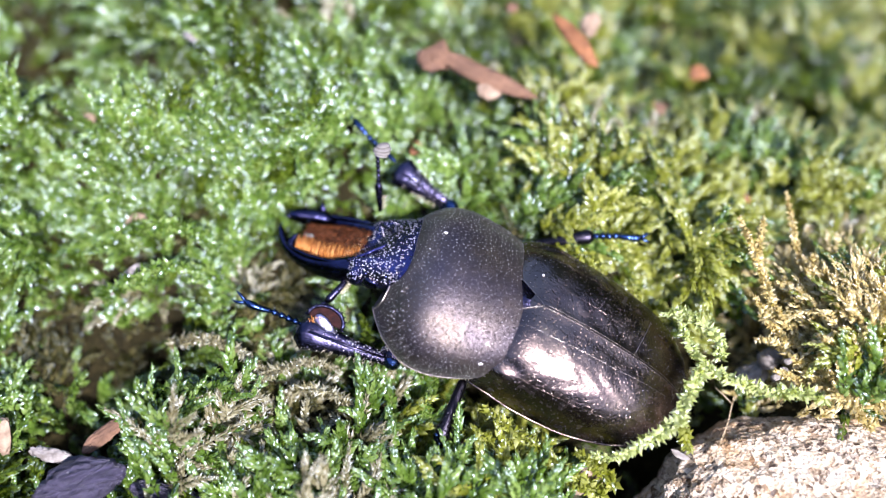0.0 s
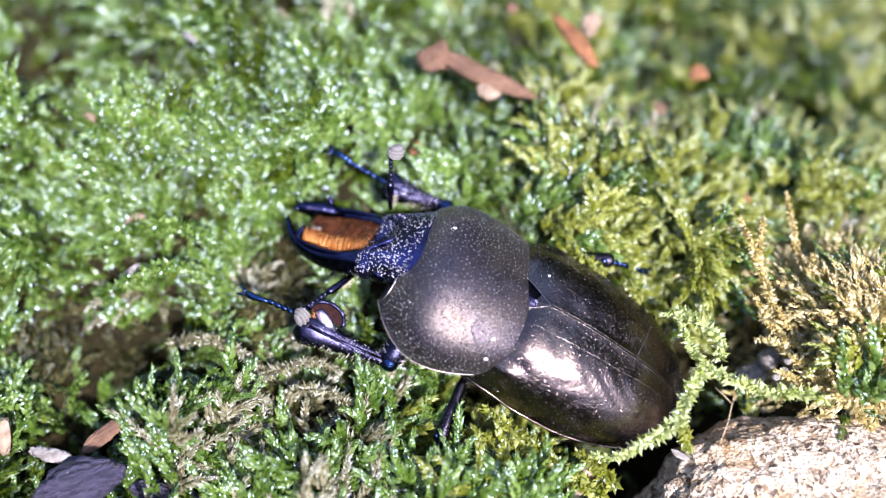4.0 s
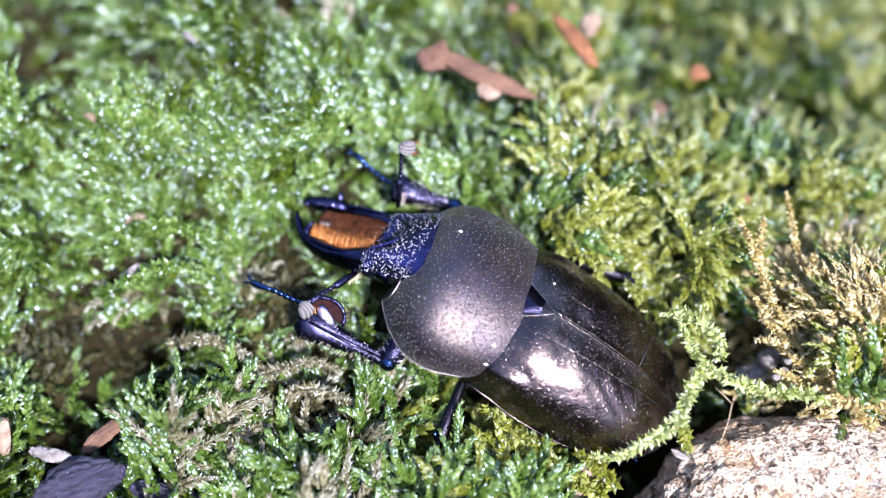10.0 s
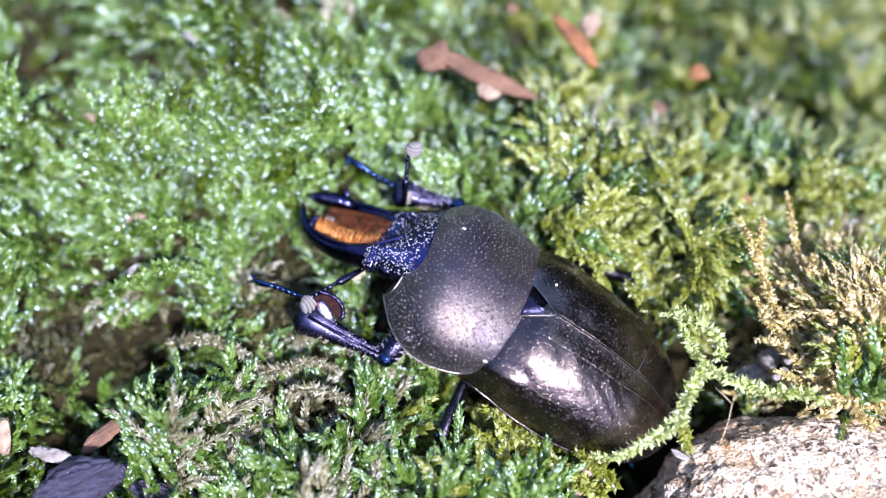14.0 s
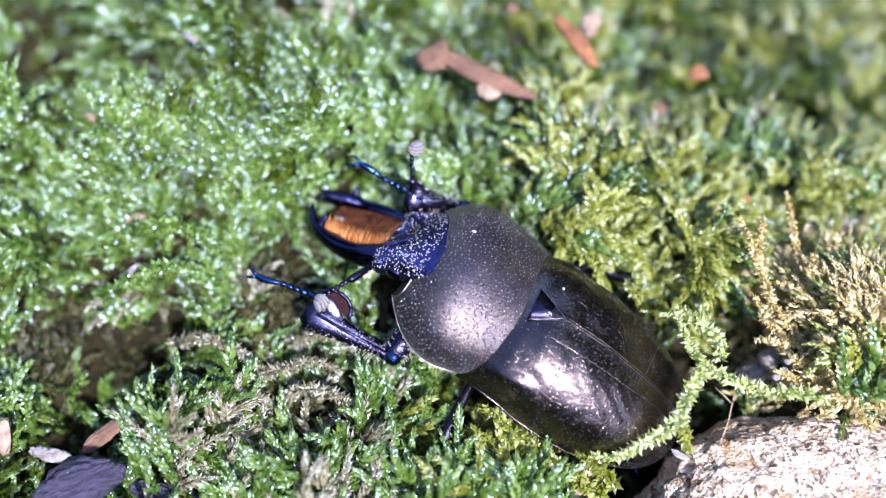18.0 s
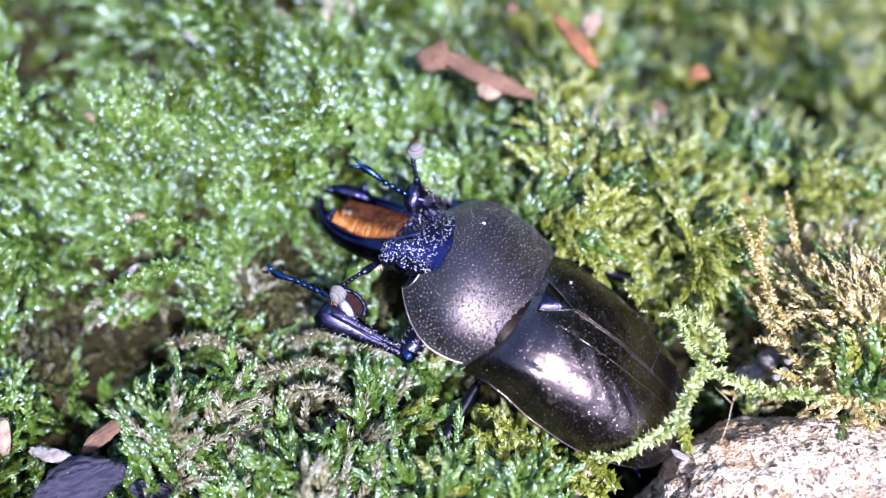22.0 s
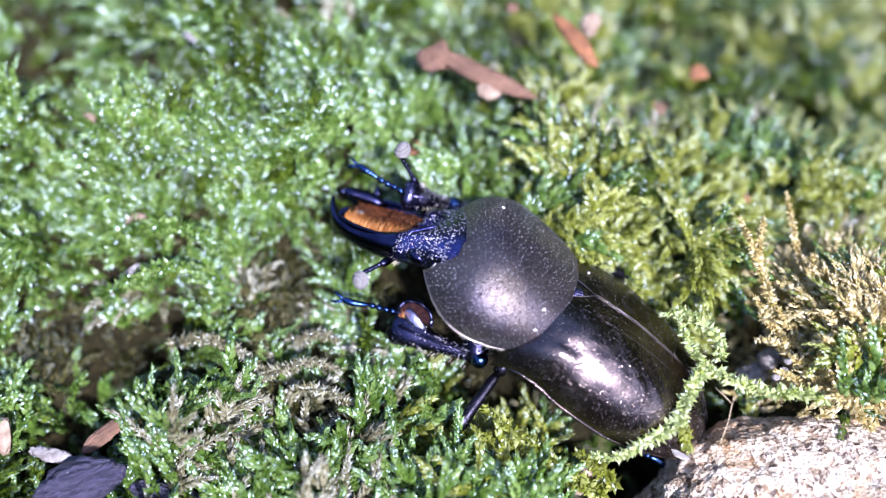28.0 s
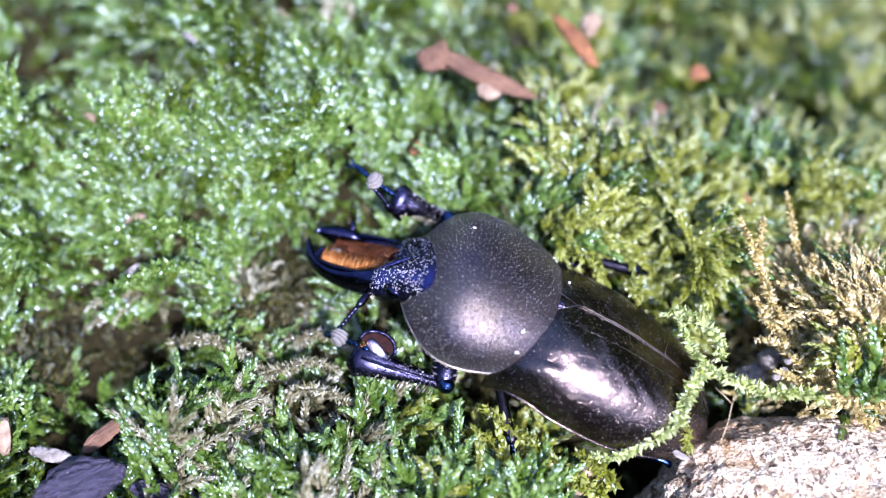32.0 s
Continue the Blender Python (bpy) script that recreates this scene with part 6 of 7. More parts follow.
    walk(P["front_thigh_left"], [
        (0, pose(0.00517, 0.00617, -0.00662, -3.8, -14.5, -92.1)),
        (1, pose(0.00525, 0.00624, -0.00666, -3.2, -14.8, -93.4)),
        (2, pose(0.00535, 0.00619, -0.00683, -3.0, -16.0, -94.5)),
        (2.5, pose(0.00529, 0.00629, -0.00696, -3.8, -16.7, -94.5)),
        (3, pose(0.00531, 0.00623, -0.00698, -4.0, -16.9, -95.3)),
        (3.5, pose(0.00527, 0.00625, -0.00717, -5.0, -20.1, -94.8)),
        (5.5, pose(0.00511, 0.00607, -0.00759, -6.6, -22.4, -93.6)),
        (6, pose(0.00510, 0.00602, -0.00763, -6.7, -22.6, -93.8)),
        (7, pose(0.00511, 0.00591, -0.00761, -6.5, -22.2, -94.3)),
        (8, pose(0.00524, 0.00563, -0.00763, -6.5, -21.3, -95.7)),
        (9, pose(0.00519, 0.00580, -0.00769, -7.2, -20.7, -94.8)),
        (9.5, pose(0.00527, 0.00581, -0.00777, -6.6, -21.3, -95.7)),
        (10, pose(0.00532, 0.00586, -0.00791, -6.0, -22.1, -96.5)),
        (10.5, pose(0.00526, 0.00597, -0.00800, -6.0, -22.6, -96.7)),
        (11, pose(0.00541, 0.00594, -0.00804, -5.0, -23.6, -98.6)),
        (12, pose(0.00532, 0.00592, -0.00813, -5.3, -23.8, -98.4)),
        (13, pose(0.00528, 0.00590, -0.00812, -5.2, -23.5, -98.4)),
        (14, pose(0.00533, 0.00585, -0.00813, -5.1, -23.4, -98.5)),
        (14.5, pose(0.00538, 0.00582, -0.00814, -5.0, -22.8, -98.7)),
        (16.5, pose(0.00577, 0.00558, -0.00838, -5.0, -23.0, -98.7)),
        (17, pose(0.00566, 0.00554, -0.00837, -5.4, -22.4, -97.9)),
        (18, pose(0.00548, 0.00529, -0.00837, -6.8, -20.5, -96.1)),
        (19, pose(0.00534, 0.00516, -0.00835, -7.2, -18.9, -94.6)),
        (20, pose(0.00516, 0.00517, -0.00854, -8.2, -19.1, -92.7)),
        (21, pose(0.00488, 0.00505, -0.00884, -9.4, -20.0, -90.4)),
        (22, pose(0.00471, 0.00466, -0.00889, -9.0, -20.3, -91.0)),
        (23, pose(0.00462, 0.00444, -0.00896, -9.0, -20.3, -91.8)),
        (23.5, pose(0.00450, 0.00440, -0.00908, -9.3, -21.7, -91.0)),
        (24, pose(0.00445, 0.00419, -0.00907, -9.7, -22.7, -90.8)),
        (25, pose(0.00442, 0.00428, -0.00896, -10.6, -23.6, -88.1)),
        (25.5, pose(0.00393, 0.00422, -0.00864, -15.6, -22.0, -81.3)),
        (27.5, pose(0.00194, 0.00364, -0.00771, -34.0, -15.2, -54.8)),
        (28, pose(0.00182, 0.00334, -0.00765, -38.4, -17.3, -49.8)),
        (28.5, pose(0.00224, 0.00363, -0.00805, -36.1, -23.7, -52.1)),
        (29, pose(0.00267, 0.00397, -0.00827, -32.8, -26.8, -56.6)),
        (29.5, pose(0.00296, 0.00416, -0.00839, -29.6, -29.1, -60.8)),
        (30, pose(0.00318, 0.00427, -0.00847, -24.9, -30.0, -65.6)),
        (30.5, pose(0.00314, 0.00420, -0.00828, -24.7, -27.8, -65.4)),
        (31, pose(0.00317, 0.00421, -0.00809, -24.8, -25.4, -65.6)),
        (31.5, pose(0.00326, 0.00428, -0.00800, -24.0, -23.7, -66.5)),
        (32, pose(0.00333, 0.00438, -0.00802, -23.6, -23.0, -67.1)),
    ])
    walk(P["middle_shin_left"], [
        (0, pose(0.00019, 0.00504, -0.00547, 6.9, 11.1, 95.0)),
        (1, pose(0.00020, 0.00504, -0.00548, 6.9, 11.2, 94.9)),
        (2, pose(0.00025, 0.00494, -0.00556, 7.4, 12.1, 95.1)),
        (2.5, pose(0.00021, 0.00502, -0.00560, 8.5, 12.1, 95.5)),
        (3, pose(0.00023, 0.00500, -0.00559, 8.9, 12.0, 95.3)),
        (3.5, pose(0.00023, 0.00506, -0.00568, 9.9, 12.9, 95.6)),
        (5.5, pose(0.00017, 0.00484, -0.00590, 12.1, 14.1, 97.4)),
        (6, pose(0.00017, 0.00480, -0.00593, 12.4, 14.0, 97.3)),
        (7, pose(0.00021, 0.00471, -0.00592, 12.3, 14.0, 97.0)),
        (8, pose(0.00039, 0.00449, -0.00595, 12.4, 14.4, 95.8)),
        (9, pose(0.00045, 0.00458, -0.00600, 12.9, 13.8, 96.4)),
        (9.5, pose(0.00041, 0.00457, -0.00602, 12.9, 14.0, 96.8)),
        (10, pose(0.00032, 0.00455, -0.00607, 13.4, 14.1, 97.8)),
        (10.5, pose(0.00017, 0.00459, -0.00607, 14.0, 13.9, 98.9)),
        (11, pose(0.00014, 0.00459, -0.00608, 14.2, 14.0, 99.1)),
        (12, pose(0.00011, 0.00459, -0.00613, 14.5, 14.4, 99.5)),
        (13, pose(0.00010, 0.00460, -0.00613, 14.3, 14.4, 99.6)),
        (14, pose(0.00010, 0.00454, -0.00608, 13.9, 14.6, 99.0)),
        (14.5, pose(0.00007, 0.00453, -0.00609, 14.1, 14.7, 98.8)),
        (16.5, pose(0.00025, 0.00430, -0.00621, 13.7, 16.2, 97.6)),
        (17, pose(0.00019, 0.00429, -0.00623, 13.5, 16.7, 97.4)),
        (18, pose(0.00013, 0.00422, -0.00625, 13.3, 18.1, 95.9)),
        (19, pose(0.00008, 0.00420, -0.00630, 12.5, 19.2, 94.8)),
        (20, pose(-0.00002, 0.00432, -0.00650, 12.1, 21.5, 94.3)),
        (21, pose(-0.00021, 0.00431, -0.00678, 12.0, 24.5, 94.1)),
        (22, pose(-0.00026, 0.00413, -0.00693, 11.8, 26.9, 93.7)),
        (23, pose(-0.00021, 0.00414, -0.00706, 12.0, 29.0, 93.2)),
        (23.5, pose(-0.00022, 0.00418, -0.00725, 11.9, 30.5, 93.3)),
        (24, pose(-0.00019, 0.00415, -0.00735, 11.8, 32.0, 93.0)),
        (25, pose(-0.00002, 0.00435, -0.00743, 10.6, 33.4, 92.7)),
        (25.5, pose(-0.00002, 0.00428, -0.00733, 9.8, 34.3, 92.0)),
        (27.5, pose(-0.00002, 0.00371, -0.00730, 5.0, 38.5, 88.6)),
        (28, pose(0.00014, 0.00355, -0.00739, 4.6, 39.8, 85.9)),
        (28.5, pose(0.00041, 0.00347, -0.00748, 8.5, 39.0, 90.8)),
        (29, pose(0.00065, 0.00346, -0.00741, 12.3, 37.0, 95.4)),
        (29.5, pose(0.00074, 0.00331, -0.00727, 15.9, 35.0, 100.5)),
        (30, pose(0.00075, 0.00301, -0.00710, 24.4, 45.1, 114.8)),
        (30.5, pose(0.00067, 0.00285, -0.00689, 25.7, 46.0, 117.5)),
        (31, pose(0.00065, 0.00278, -0.00667, 27.4, 46.7, 119.9)),
        (31.5, pose(0.00051, 0.00280, -0.00648, 33.7, 39.0, 130.2)),
        (32, pose(0.00035, 0.00283, -0.00641, 34.1, 20.2, 129.1)),
    ])
    walk(P["middle_thigh_left"], [
        (0, pose(0.00019, 0.00504, -0.00547, -0.1, -13.0, -100.5)),
        (1, pose(0.00020, 0.00504, -0.00548, 0.3, -12.9, -101.4)),
        (2, pose(0.00025, 0.00494, -0.00556, 0.5, -13.7, -102.1)),
        (2.5, pose(0.00021, 0.00502, -0.00560, -0.6, -13.5, -101.7)),
        (3, pose(0.00023, 0.00500, -0.00559, -0.9, -13.0, -102.2)),
        (3.5, pose(0.00023, 0.00506, -0.00568, -1.4, -14.1, -102.4)),
        (5.5, pose(0.00017, 0.00484, -0.00590, -2.1, -15.6, -102.4)),
        (6, pose(0.00017, 0.00480, -0.00593, -2.2, -15.5, -102.9)),
        (7, pose(0.00021, 0.00471, -0.00592, -1.5, -15.7, -104.4)),
        (8, pose(0.00039, 0.00449, -0.00595, -0.5, -16.5, -107.5)),
        (9, pose(0.00045, 0.00458, -0.00600, -0.3, -16.8, -108.5)),
        (9.5, pose(0.00041, 0.00457, -0.00602, -0.5, -16.7, -107.6)),
        (10, pose(0.00032, 0.00455, -0.00607, -1.2, -16.5, -106.0)),
        (10.5, pose(0.00017, 0.00459, -0.00607, -2.1, -16.2, -104.4)),
        (11, pose(0.00014, 0.00459, -0.00608, -2.2, -16.3, -104.3)),
        (12, pose(0.00011, 0.00459, -0.00613, -2.0, -16.3, -104.5)),
        (13, pose(0.00010, 0.00460, -0.00613, -1.7, -15.9, -104.8)),
        (14, pose(0.00010, 0.00454, -0.00608, -1.9, -15.0, -104.2)),
        (14.5, pose(0.00007, 0.00453, -0.00609, -2.3, -14.8, -104.0)),
        (16.5, pose(0.00025, 0.00430, -0.00621, -0.3, -15.4, -107.4)),
        (17, pose(0.00019, 0.00429, -0.00623, -0.5, -15.3, -106.8)),
        (18, pose(0.00013, 0.00422, -0.00625, -1.5, -15.2, -105.4)),
        (19, pose(0.00008, 0.00420, -0.00630, -1.7, -14.9, -104.2)),
        (20, pose(-0.00002, 0.00432, -0.00650, -2.4, -15.9, -102.2)),
        (21, pose(-0.00021, 0.00431, -0.00678, -3.3, -17.6, -100.0)),
        (22, pose(-0.00026, 0.00413, -0.00693, -3.2, -18.4, -99.6)),
        (23, pose(-0.00021, 0.00414, -0.00706, -3.6, -18.9, -99.3)),
        (23.5, pose(-0.00022, 0.00418, -0.00725, -3.7, -20.2, -98.5)),
        (24, pose(-0.00019, 0.00415, -0.00735, -4.3, -21.3, -97.8)),
        (25, pose(-0.00002, 0.00435, -0.00743, -4.5, -22.0, -95.9)),
        (25.5, pose(-0.00002, 0.00428, -0.00733, -5.2, -20.8, -94.7)),
        (27.5, pose(-0.00002, 0.00371, -0.00730, -5.8, -20.6, -91.2)),
        (28, pose(0.00014, 0.00355, -0.00739, -4.4, -21.7, -95.0)),
        (28.5, pose(0.00041, 0.00347, -0.00748, -1.8, -22.4, -97.9)),
        (29, pose(0.00065, 0.00346, -0.00741, 0.8, -22.0, -101.2)),
        (29.5, pose(0.00074, 0.00331, -0.00727, 1.6, -20.7, -102.0)),
        (30, pose(0.00075, 0.00301, -0.00710, 3.8, -18.8, -102.4)),
        (30.5, pose(0.00067, 0.00285, -0.00689, 3.8, -16.5, -101.7)),
        (31, pose(0.00065, 0.00278, -0.00667, 3.5, -14.2, -101.3)),
        (31.5, pose(0.00051, 0.00280, -0.00648, 1.6, -11.8, -99.0)),
        (32, pose(0.00035, 0.00283, -0.00641, -0.9, -10.9, -96.1)),
    ])
    walk(P["middle_foot_left"], [
        (0, pose(-0.00020, 0.00954, -0.00636, 33.7, 49.9, 159.3)),
        (1, pose(-0.00019, 0.00953, -0.00637, 33.8, 50.0, 159.4)),
        (2, pose(-0.00015, 0.00941, -0.00652, 35.3, 49.9, 160.6)),
        (2.5, pose(-0.00021, 0.00950, -0.00656, 36.0, 48.9, 161.3)),
        (3, pose(-0.00018, 0.00948, -0.00653, 36.2, 48.5, 161.1)),
        (3.5, pose(-0.00021, 0.00952, -0.00670, 38.0, 47.9, 162.5)),
        (5.5, pose(-0.00046, 0.00925, -0.00702, 40.8, 46.4, 166.3)),
        (6, pose(-0.00045, 0.00922, -0.00704, 40.8, 46.2, 166.2)),
        (7, pose(-0.00035, 0.00911, -0.00706, 41.2, 46.4, 165.8)),
        (8, pose(-0.00006, 0.00892, -0.00711, 41.6, 46.3, 164.9)),
        (9, pose(-0.00005, 0.00902, -0.00710, 40.9, 45.7, 164.7)),
        (9.5, pose(-0.00011, 0.00901, -0.00713, 41.0, 45.6, 165.2)),
        (10, pose(-0.00020, 0.00897, -0.00719, 41.2, 45.3, 165.9)),
        (10.5, pose(-0.00053, 0.00901, -0.00716, 41.4, 44.6, 167.5)),
        (11, pose(-0.00052, 0.00900, -0.00719, 41.9, 44.8, 167.7)),
        (12, pose(-0.00066, 0.00900, -0.00725, 42.2, 44.5, 168.7)),
        (13, pose(-0.00068, 0.00899, -0.00723, 42.2, 44.6, 168.9)),
        (14, pose(-0.00060, 0.00894, -0.00723, 42.5, 44.8, 169.3)),
        (14.5, pose(-0.00061, 0.00892, -0.00726, 42.8, 44.5, 169.6)),
        (16.5, pose(-0.00037, 0.00865, -0.00754, 45.0, 44.5, 171.3)),
        (17, pose(-0.00035, 0.00862, -0.00756, 45.0, 44.7, 171.6)),
        (18, pose(-0.00030, 0.00855, -0.00767, 45.8, 44.5, 171.0)),
        (19, pose(-0.00028, 0.00853, -0.00782, 46.5, 44.9, 170.8)),
        (20, pose(-0.00033, 0.00858, -0.00819, 49.3, 45.1, 173.4)),
        (21, pose(-0.00051, 0.00849, -0.00869, 53.2, 44.9, 177.0)),
        (22, pose(-0.00052, 0.00822, -0.00901, 56.3, 45.0, 179.6)),
        (23, pose(-0.00043, 0.00816, -0.00929, 58.9, 44.5, -178.6)),
        (23.5, pose(-0.00045, 0.00813, -0.00958, 61.0, 44.5, -176.7)),
        (24, pose(-0.00039, 0.00804, -0.00978, 62.8, 44.2, -175.4)),
        (25, pose(-0.00019, 0.00818, -0.00996, 64.6, 44.8, -173.3)),
        (25.5, pose(-0.00009, 0.00803, -0.00995, 64.7, 45.7, -174.0)),
        (27.5, pose(0.00007, 0.00731, -0.01016, 66.9, 49.0, -177.1)),
        (28, pose(0.00039, 0.00707, -0.01033, 68.4, 49.1, -178.6)),
        (28.5, pose(0.00035, 0.00704, -0.01036, 70.2, 47.1, -173.3)),
        (29, pose(0.00031, 0.00712, -0.01018, 70.4, 45.9, -170.3)),
        (29.5, pose(0.00006, 0.00701, -0.00990, 71.0, 45.6, -167.3)),
        (30, pose(-0.00061, 0.00596, -0.01036, 70.6, 46.3, -166.8)),
        (30.5, pose(-0.00080, 0.00568, -0.01020, 70.5, 46.9, -166.9)),
        (31, pose(-0.00092, 0.00552, -0.01001, 70.1, 47.2, -167.7)),
        (31.5, pose(-0.00180, 0.00552, -0.00938, 68.6, 46.5, -168.4)),
        (32, pose(-0.00237, 0.00617, -0.00800, 67.8, 45.6, -168.5)),
    ])
    walk(P["antenna_right"], [
        (0, pose(0.01080, -0.00302, -0.00590, -27.1, -53.9, -42.8)),
        (1, pose(0.01068, -0.00311, -0.00586, -26.5, -55.3, -45.6)),
        (2, pose(0.01068, -0.00314, -0.00592, -27.2, -56.3, -46.4)),
        (2.5, pose(0.01057, -0.00315, -0.00607, -29.6, -56.8, -43.9)),
        (3, pose(0.01045, -0.00332, -0.00603, -31.2, -57.5, -42.4)),
        (3.5, pose(0.01037, -0.00335, -0.00601, -34.9, -58.6, -38.7)),
        (5.5, pose(0.01020, -0.00378, -0.00604, -44.9, -61.1, -26.3)),
        (6, pose(0.01012, -0.00392, -0.00604, -46.1, -61.5, -25.0)),
        (7, pose(0.01007, -0.00393, -0.00598, -41.8, -58.8, -30.5)),
        (8, pose(0.01008, -0.00414, -0.00605, -38.1, -55.3, -36.2)),
        (9, pose(0.01018, -0.00380, -0.00632, -34.0, -50.3, -40.7)),
        (9.5, pose(0.01016, -0.00393, -0.00639, -35.3, -52.9, -39.8)),
        (10, pose(0.01014, -0.00405, -0.00654, -37.1, -55.2, -38.3)),
        (10.5, pose(0.01009, -0.00390, -0.00662, -39.2, -57.1, -35.9)),
        (11, pose(0.01004, -0.00410, -0.00658, -40.9, -59.4, -35.4)),
        (12, pose(0.01005, -0.00397, -0.00651, -42.9, -60.6, -33.2)),
        (13, pose(0.01005, -0.00398, -0.00636, -44.2, -62.0, -32.5)),
        (14, pose(0.00999, -0.00395, -0.00631, -43.8, -59.2, -30.2)),
        (14.5, pose(0.00995, -0.00393, -0.00625, -43.5, -57.9, -29.5)),
        (16.5, pose(0.01000, -0.00420, -0.00645, -42.0, -51.8, -26.9)),
        (17, pose(0.00994, -0.00435, -0.00643, -44.2, -53.1, -24.3)),
        (18, pose(0.00991, -0.00458, -0.00636, -48.7, -54.9, -18.9)),
        (19, pose(0.00993, -0.00471, -0.00624, -53.5, -57.0, -12.9)),
        (20, pose(0.01003, -0.00465, -0.00627, -60.8, -55.7, 0.0)),
        (21, pose(0.01009, -0.00463, -0.00631, -65.9, -52.5, 11.6)),
        (22, pose(0.00999, -0.00487, -0.00593, -71.3, -53.6, 15.0)),
        (23, pose(0.00999, -0.00485, -0.00574, -76.2, -53.7, 18.0)),
        (23.5, pose(0.01010, -0.00482, -0.00566, -77.5, -50.9, 23.6)),
        (24, pose(0.01020, -0.00502, -0.00550, -78.0, -48.2, 27.9)),
        (25, pose(0.01068, -0.00488, -0.00528, -74.0, -43.2, 34.6)),
        (25.5, pose(0.01080, -0.00467, -0.00521, -74.0, -42.6, 35.3)),
        (27.5, pose(0.01118, -0.00431, -0.00503, -75.6, -40.4, 39.2)),
        (28, pose(0.01095, -0.00444, -0.00516, -71.0, -38.1, 26.5)),
        (28.5, pose(0.01116, -0.00443, -0.00526, -70.2, -36.4, 29.4)),
        (29, pose(0.01125, -0.00455, -0.00531, -68.1, -35.2, 30.7)),
        (29.5, pose(0.01123, -0.00463, -0.00508, -66.2, -34.0, 32.6)),
        (30, pose(0.01131, -0.00457, -0.00469, -64.7, -32.9, 35.9)),
        (30.5, pose(0.01127, -0.00460, -0.00449, -68.4, -36.2, 35.6)),
        (31, pose(0.01124, -0.00462, -0.00436, -71.9, -39.4, 35.0)),
        (31.5, pose(0.01123, -0.00440, -0.00437, -73.4, -41.1, 34.7)),
        (32, pose(0.01121, -0.00419, -0.00455, -74.9, -42.4, 34.4)),
    ])
    walk(P["front_shin_right"], [
        (0, pose(0.00654, -0.00618, -0.00600, -25.6, -5.3, -5.3)),
        (1, pose(0.00647, -0.00630, -0.00595, -25.4, -1.9, -0.2)),
        (2, pose(0.00655, -0.00641, -0.00591, -25.4, 2.4, 6.7)),
        (2.5, pose(0.00663, -0.00625, -0.00607, -25.3, 3.5, 7.2)),
        (3, pose(0.00666, -0.00626, -0.00614, -25.1, 4.0, 7.4)),
        (3.5, pose(0.00674, -0.00616, -0.00619, -26.0, 4.9, 7.7)),
        (5.5, pose(0.00730, -0.00597, -0.00652, -26.7, 7.0, 10.8)),
        (6, pose(0.00733, -0.00598, -0.00661, -26.6, 7.2, 11.0)),
        (7, pose(0.00695, -0.00632, -0.00638, -27.0, 7.8, 10.0)),
        (8, pose(0.00660, -0.00681, -0.00626, -27.2, 8.6, 8.3)),
        (9, pose(0.00639, -0.00684, -0.00633, -26.1, -5.9, 17.2)),
        (9.5, pose(0.00653, -0.00679, -0.00639, -25.9, 2.3, 14.4)),
        (10, pose(0.00667, -0.00674, -0.00650, -26.0, 10.7, 11.6)),
        (10.5, pose(0.00681, -0.00652, -0.00657, -25.7, 11.6, 14.0)),
        (11, pose(0.00689, -0.00651, -0.00654, -25.7, 11.9, 15.0)),
        (12, pose(0.00687, -0.00651, -0.00656, -25.7, 12.9, 15.7)),
        (13, pose(0.00685, -0.00652, -0.00655, -25.6, 13.4, 16.3)),
        (14, pose(0.00665, -0.00663, -0.00639, -25.4, 14.0, 16.9)),
        (14.5, pose(0.00653, -0.00668, -0.00638, -25.2, 14.6, 17.2)),
        (16.5, pose(0.00631, -0.00702, -0.00616, -25.7, 16.5, 18.1)),
        (17, pose(0.00641, -0.00699, -0.00616, -25.4, 9.8, 21.4)),
        (18, pose(0.00668, -0.00692, -0.00625, -25.4, -4.8, 28.4)),
        (19, pose(0.00700, -0.00677, -0.00629, -27.4, -13.1, 32.5)),
        (20, pose(0.00726, -0.00645, -0.00628, -29.2, -15.1, 35.6)),
        (21, pose(0.00746, -0.00622, -0.00625, -31.6, -16.4, 39.0)),
        (22, pose(0.00760, -0.00638, -0.00605, -33.1, -15.5, 40.0)),
        (23, pose(0.00783, -0.00631, -0.00603, -34.0, -14.0, 40.9)),
        (23.5, pose(0.00794, -0.00617, -0.00597, -34.8, -12.4, 41.7)),
        (24, pose(0.00803, -0.00625, -0.00583, -35.3, -11.1, 42.0)),
        (25, pose(0.00849, -0.00590, -0.00572, -35.6, -9.8, 43.6)),
        (25.5, pose(0.00861, -0.00577, -0.00563, -36.4, -9.5, 43.3)),
        (27.5, pose(0.00907, -0.00554, -0.00526, -41.0, -8.2, 42.3)),
        (28, pose(0.00893, -0.00588, -0.00526, -41.9, -7.3, 40.3)),
        (28.5, pose(0.00888, -0.00599, -0.00516, -42.1, -3.2, 35.9)),
        (29, pose(0.00869, -0.00613, -0.00501, -42.1, 0.9, 30.0)),
        (29.5, pose(0.00837, -0.00636, -0.00469, -42.9, 7.1, 22.0)),
        (30, pose(0.00820, -0.00652, -0.00425, -45.6, 15.4, 12.1)),
        (30.5, pose(0.00849, -0.00667, -0.00410, -44.1, 0.1, 26.1)),
        (31, pose(0.00882, -0.00674, -0.00397, -45.4, -9.5, 33.3)),
        (31.5, pose(0.00855, -0.00655, -0.00390, -47.0, -11.3, 29.9)),
        (32, pose(0.00829, -0.00629, -0.00393, -48.4, -12.3, 26.4)),
    ])
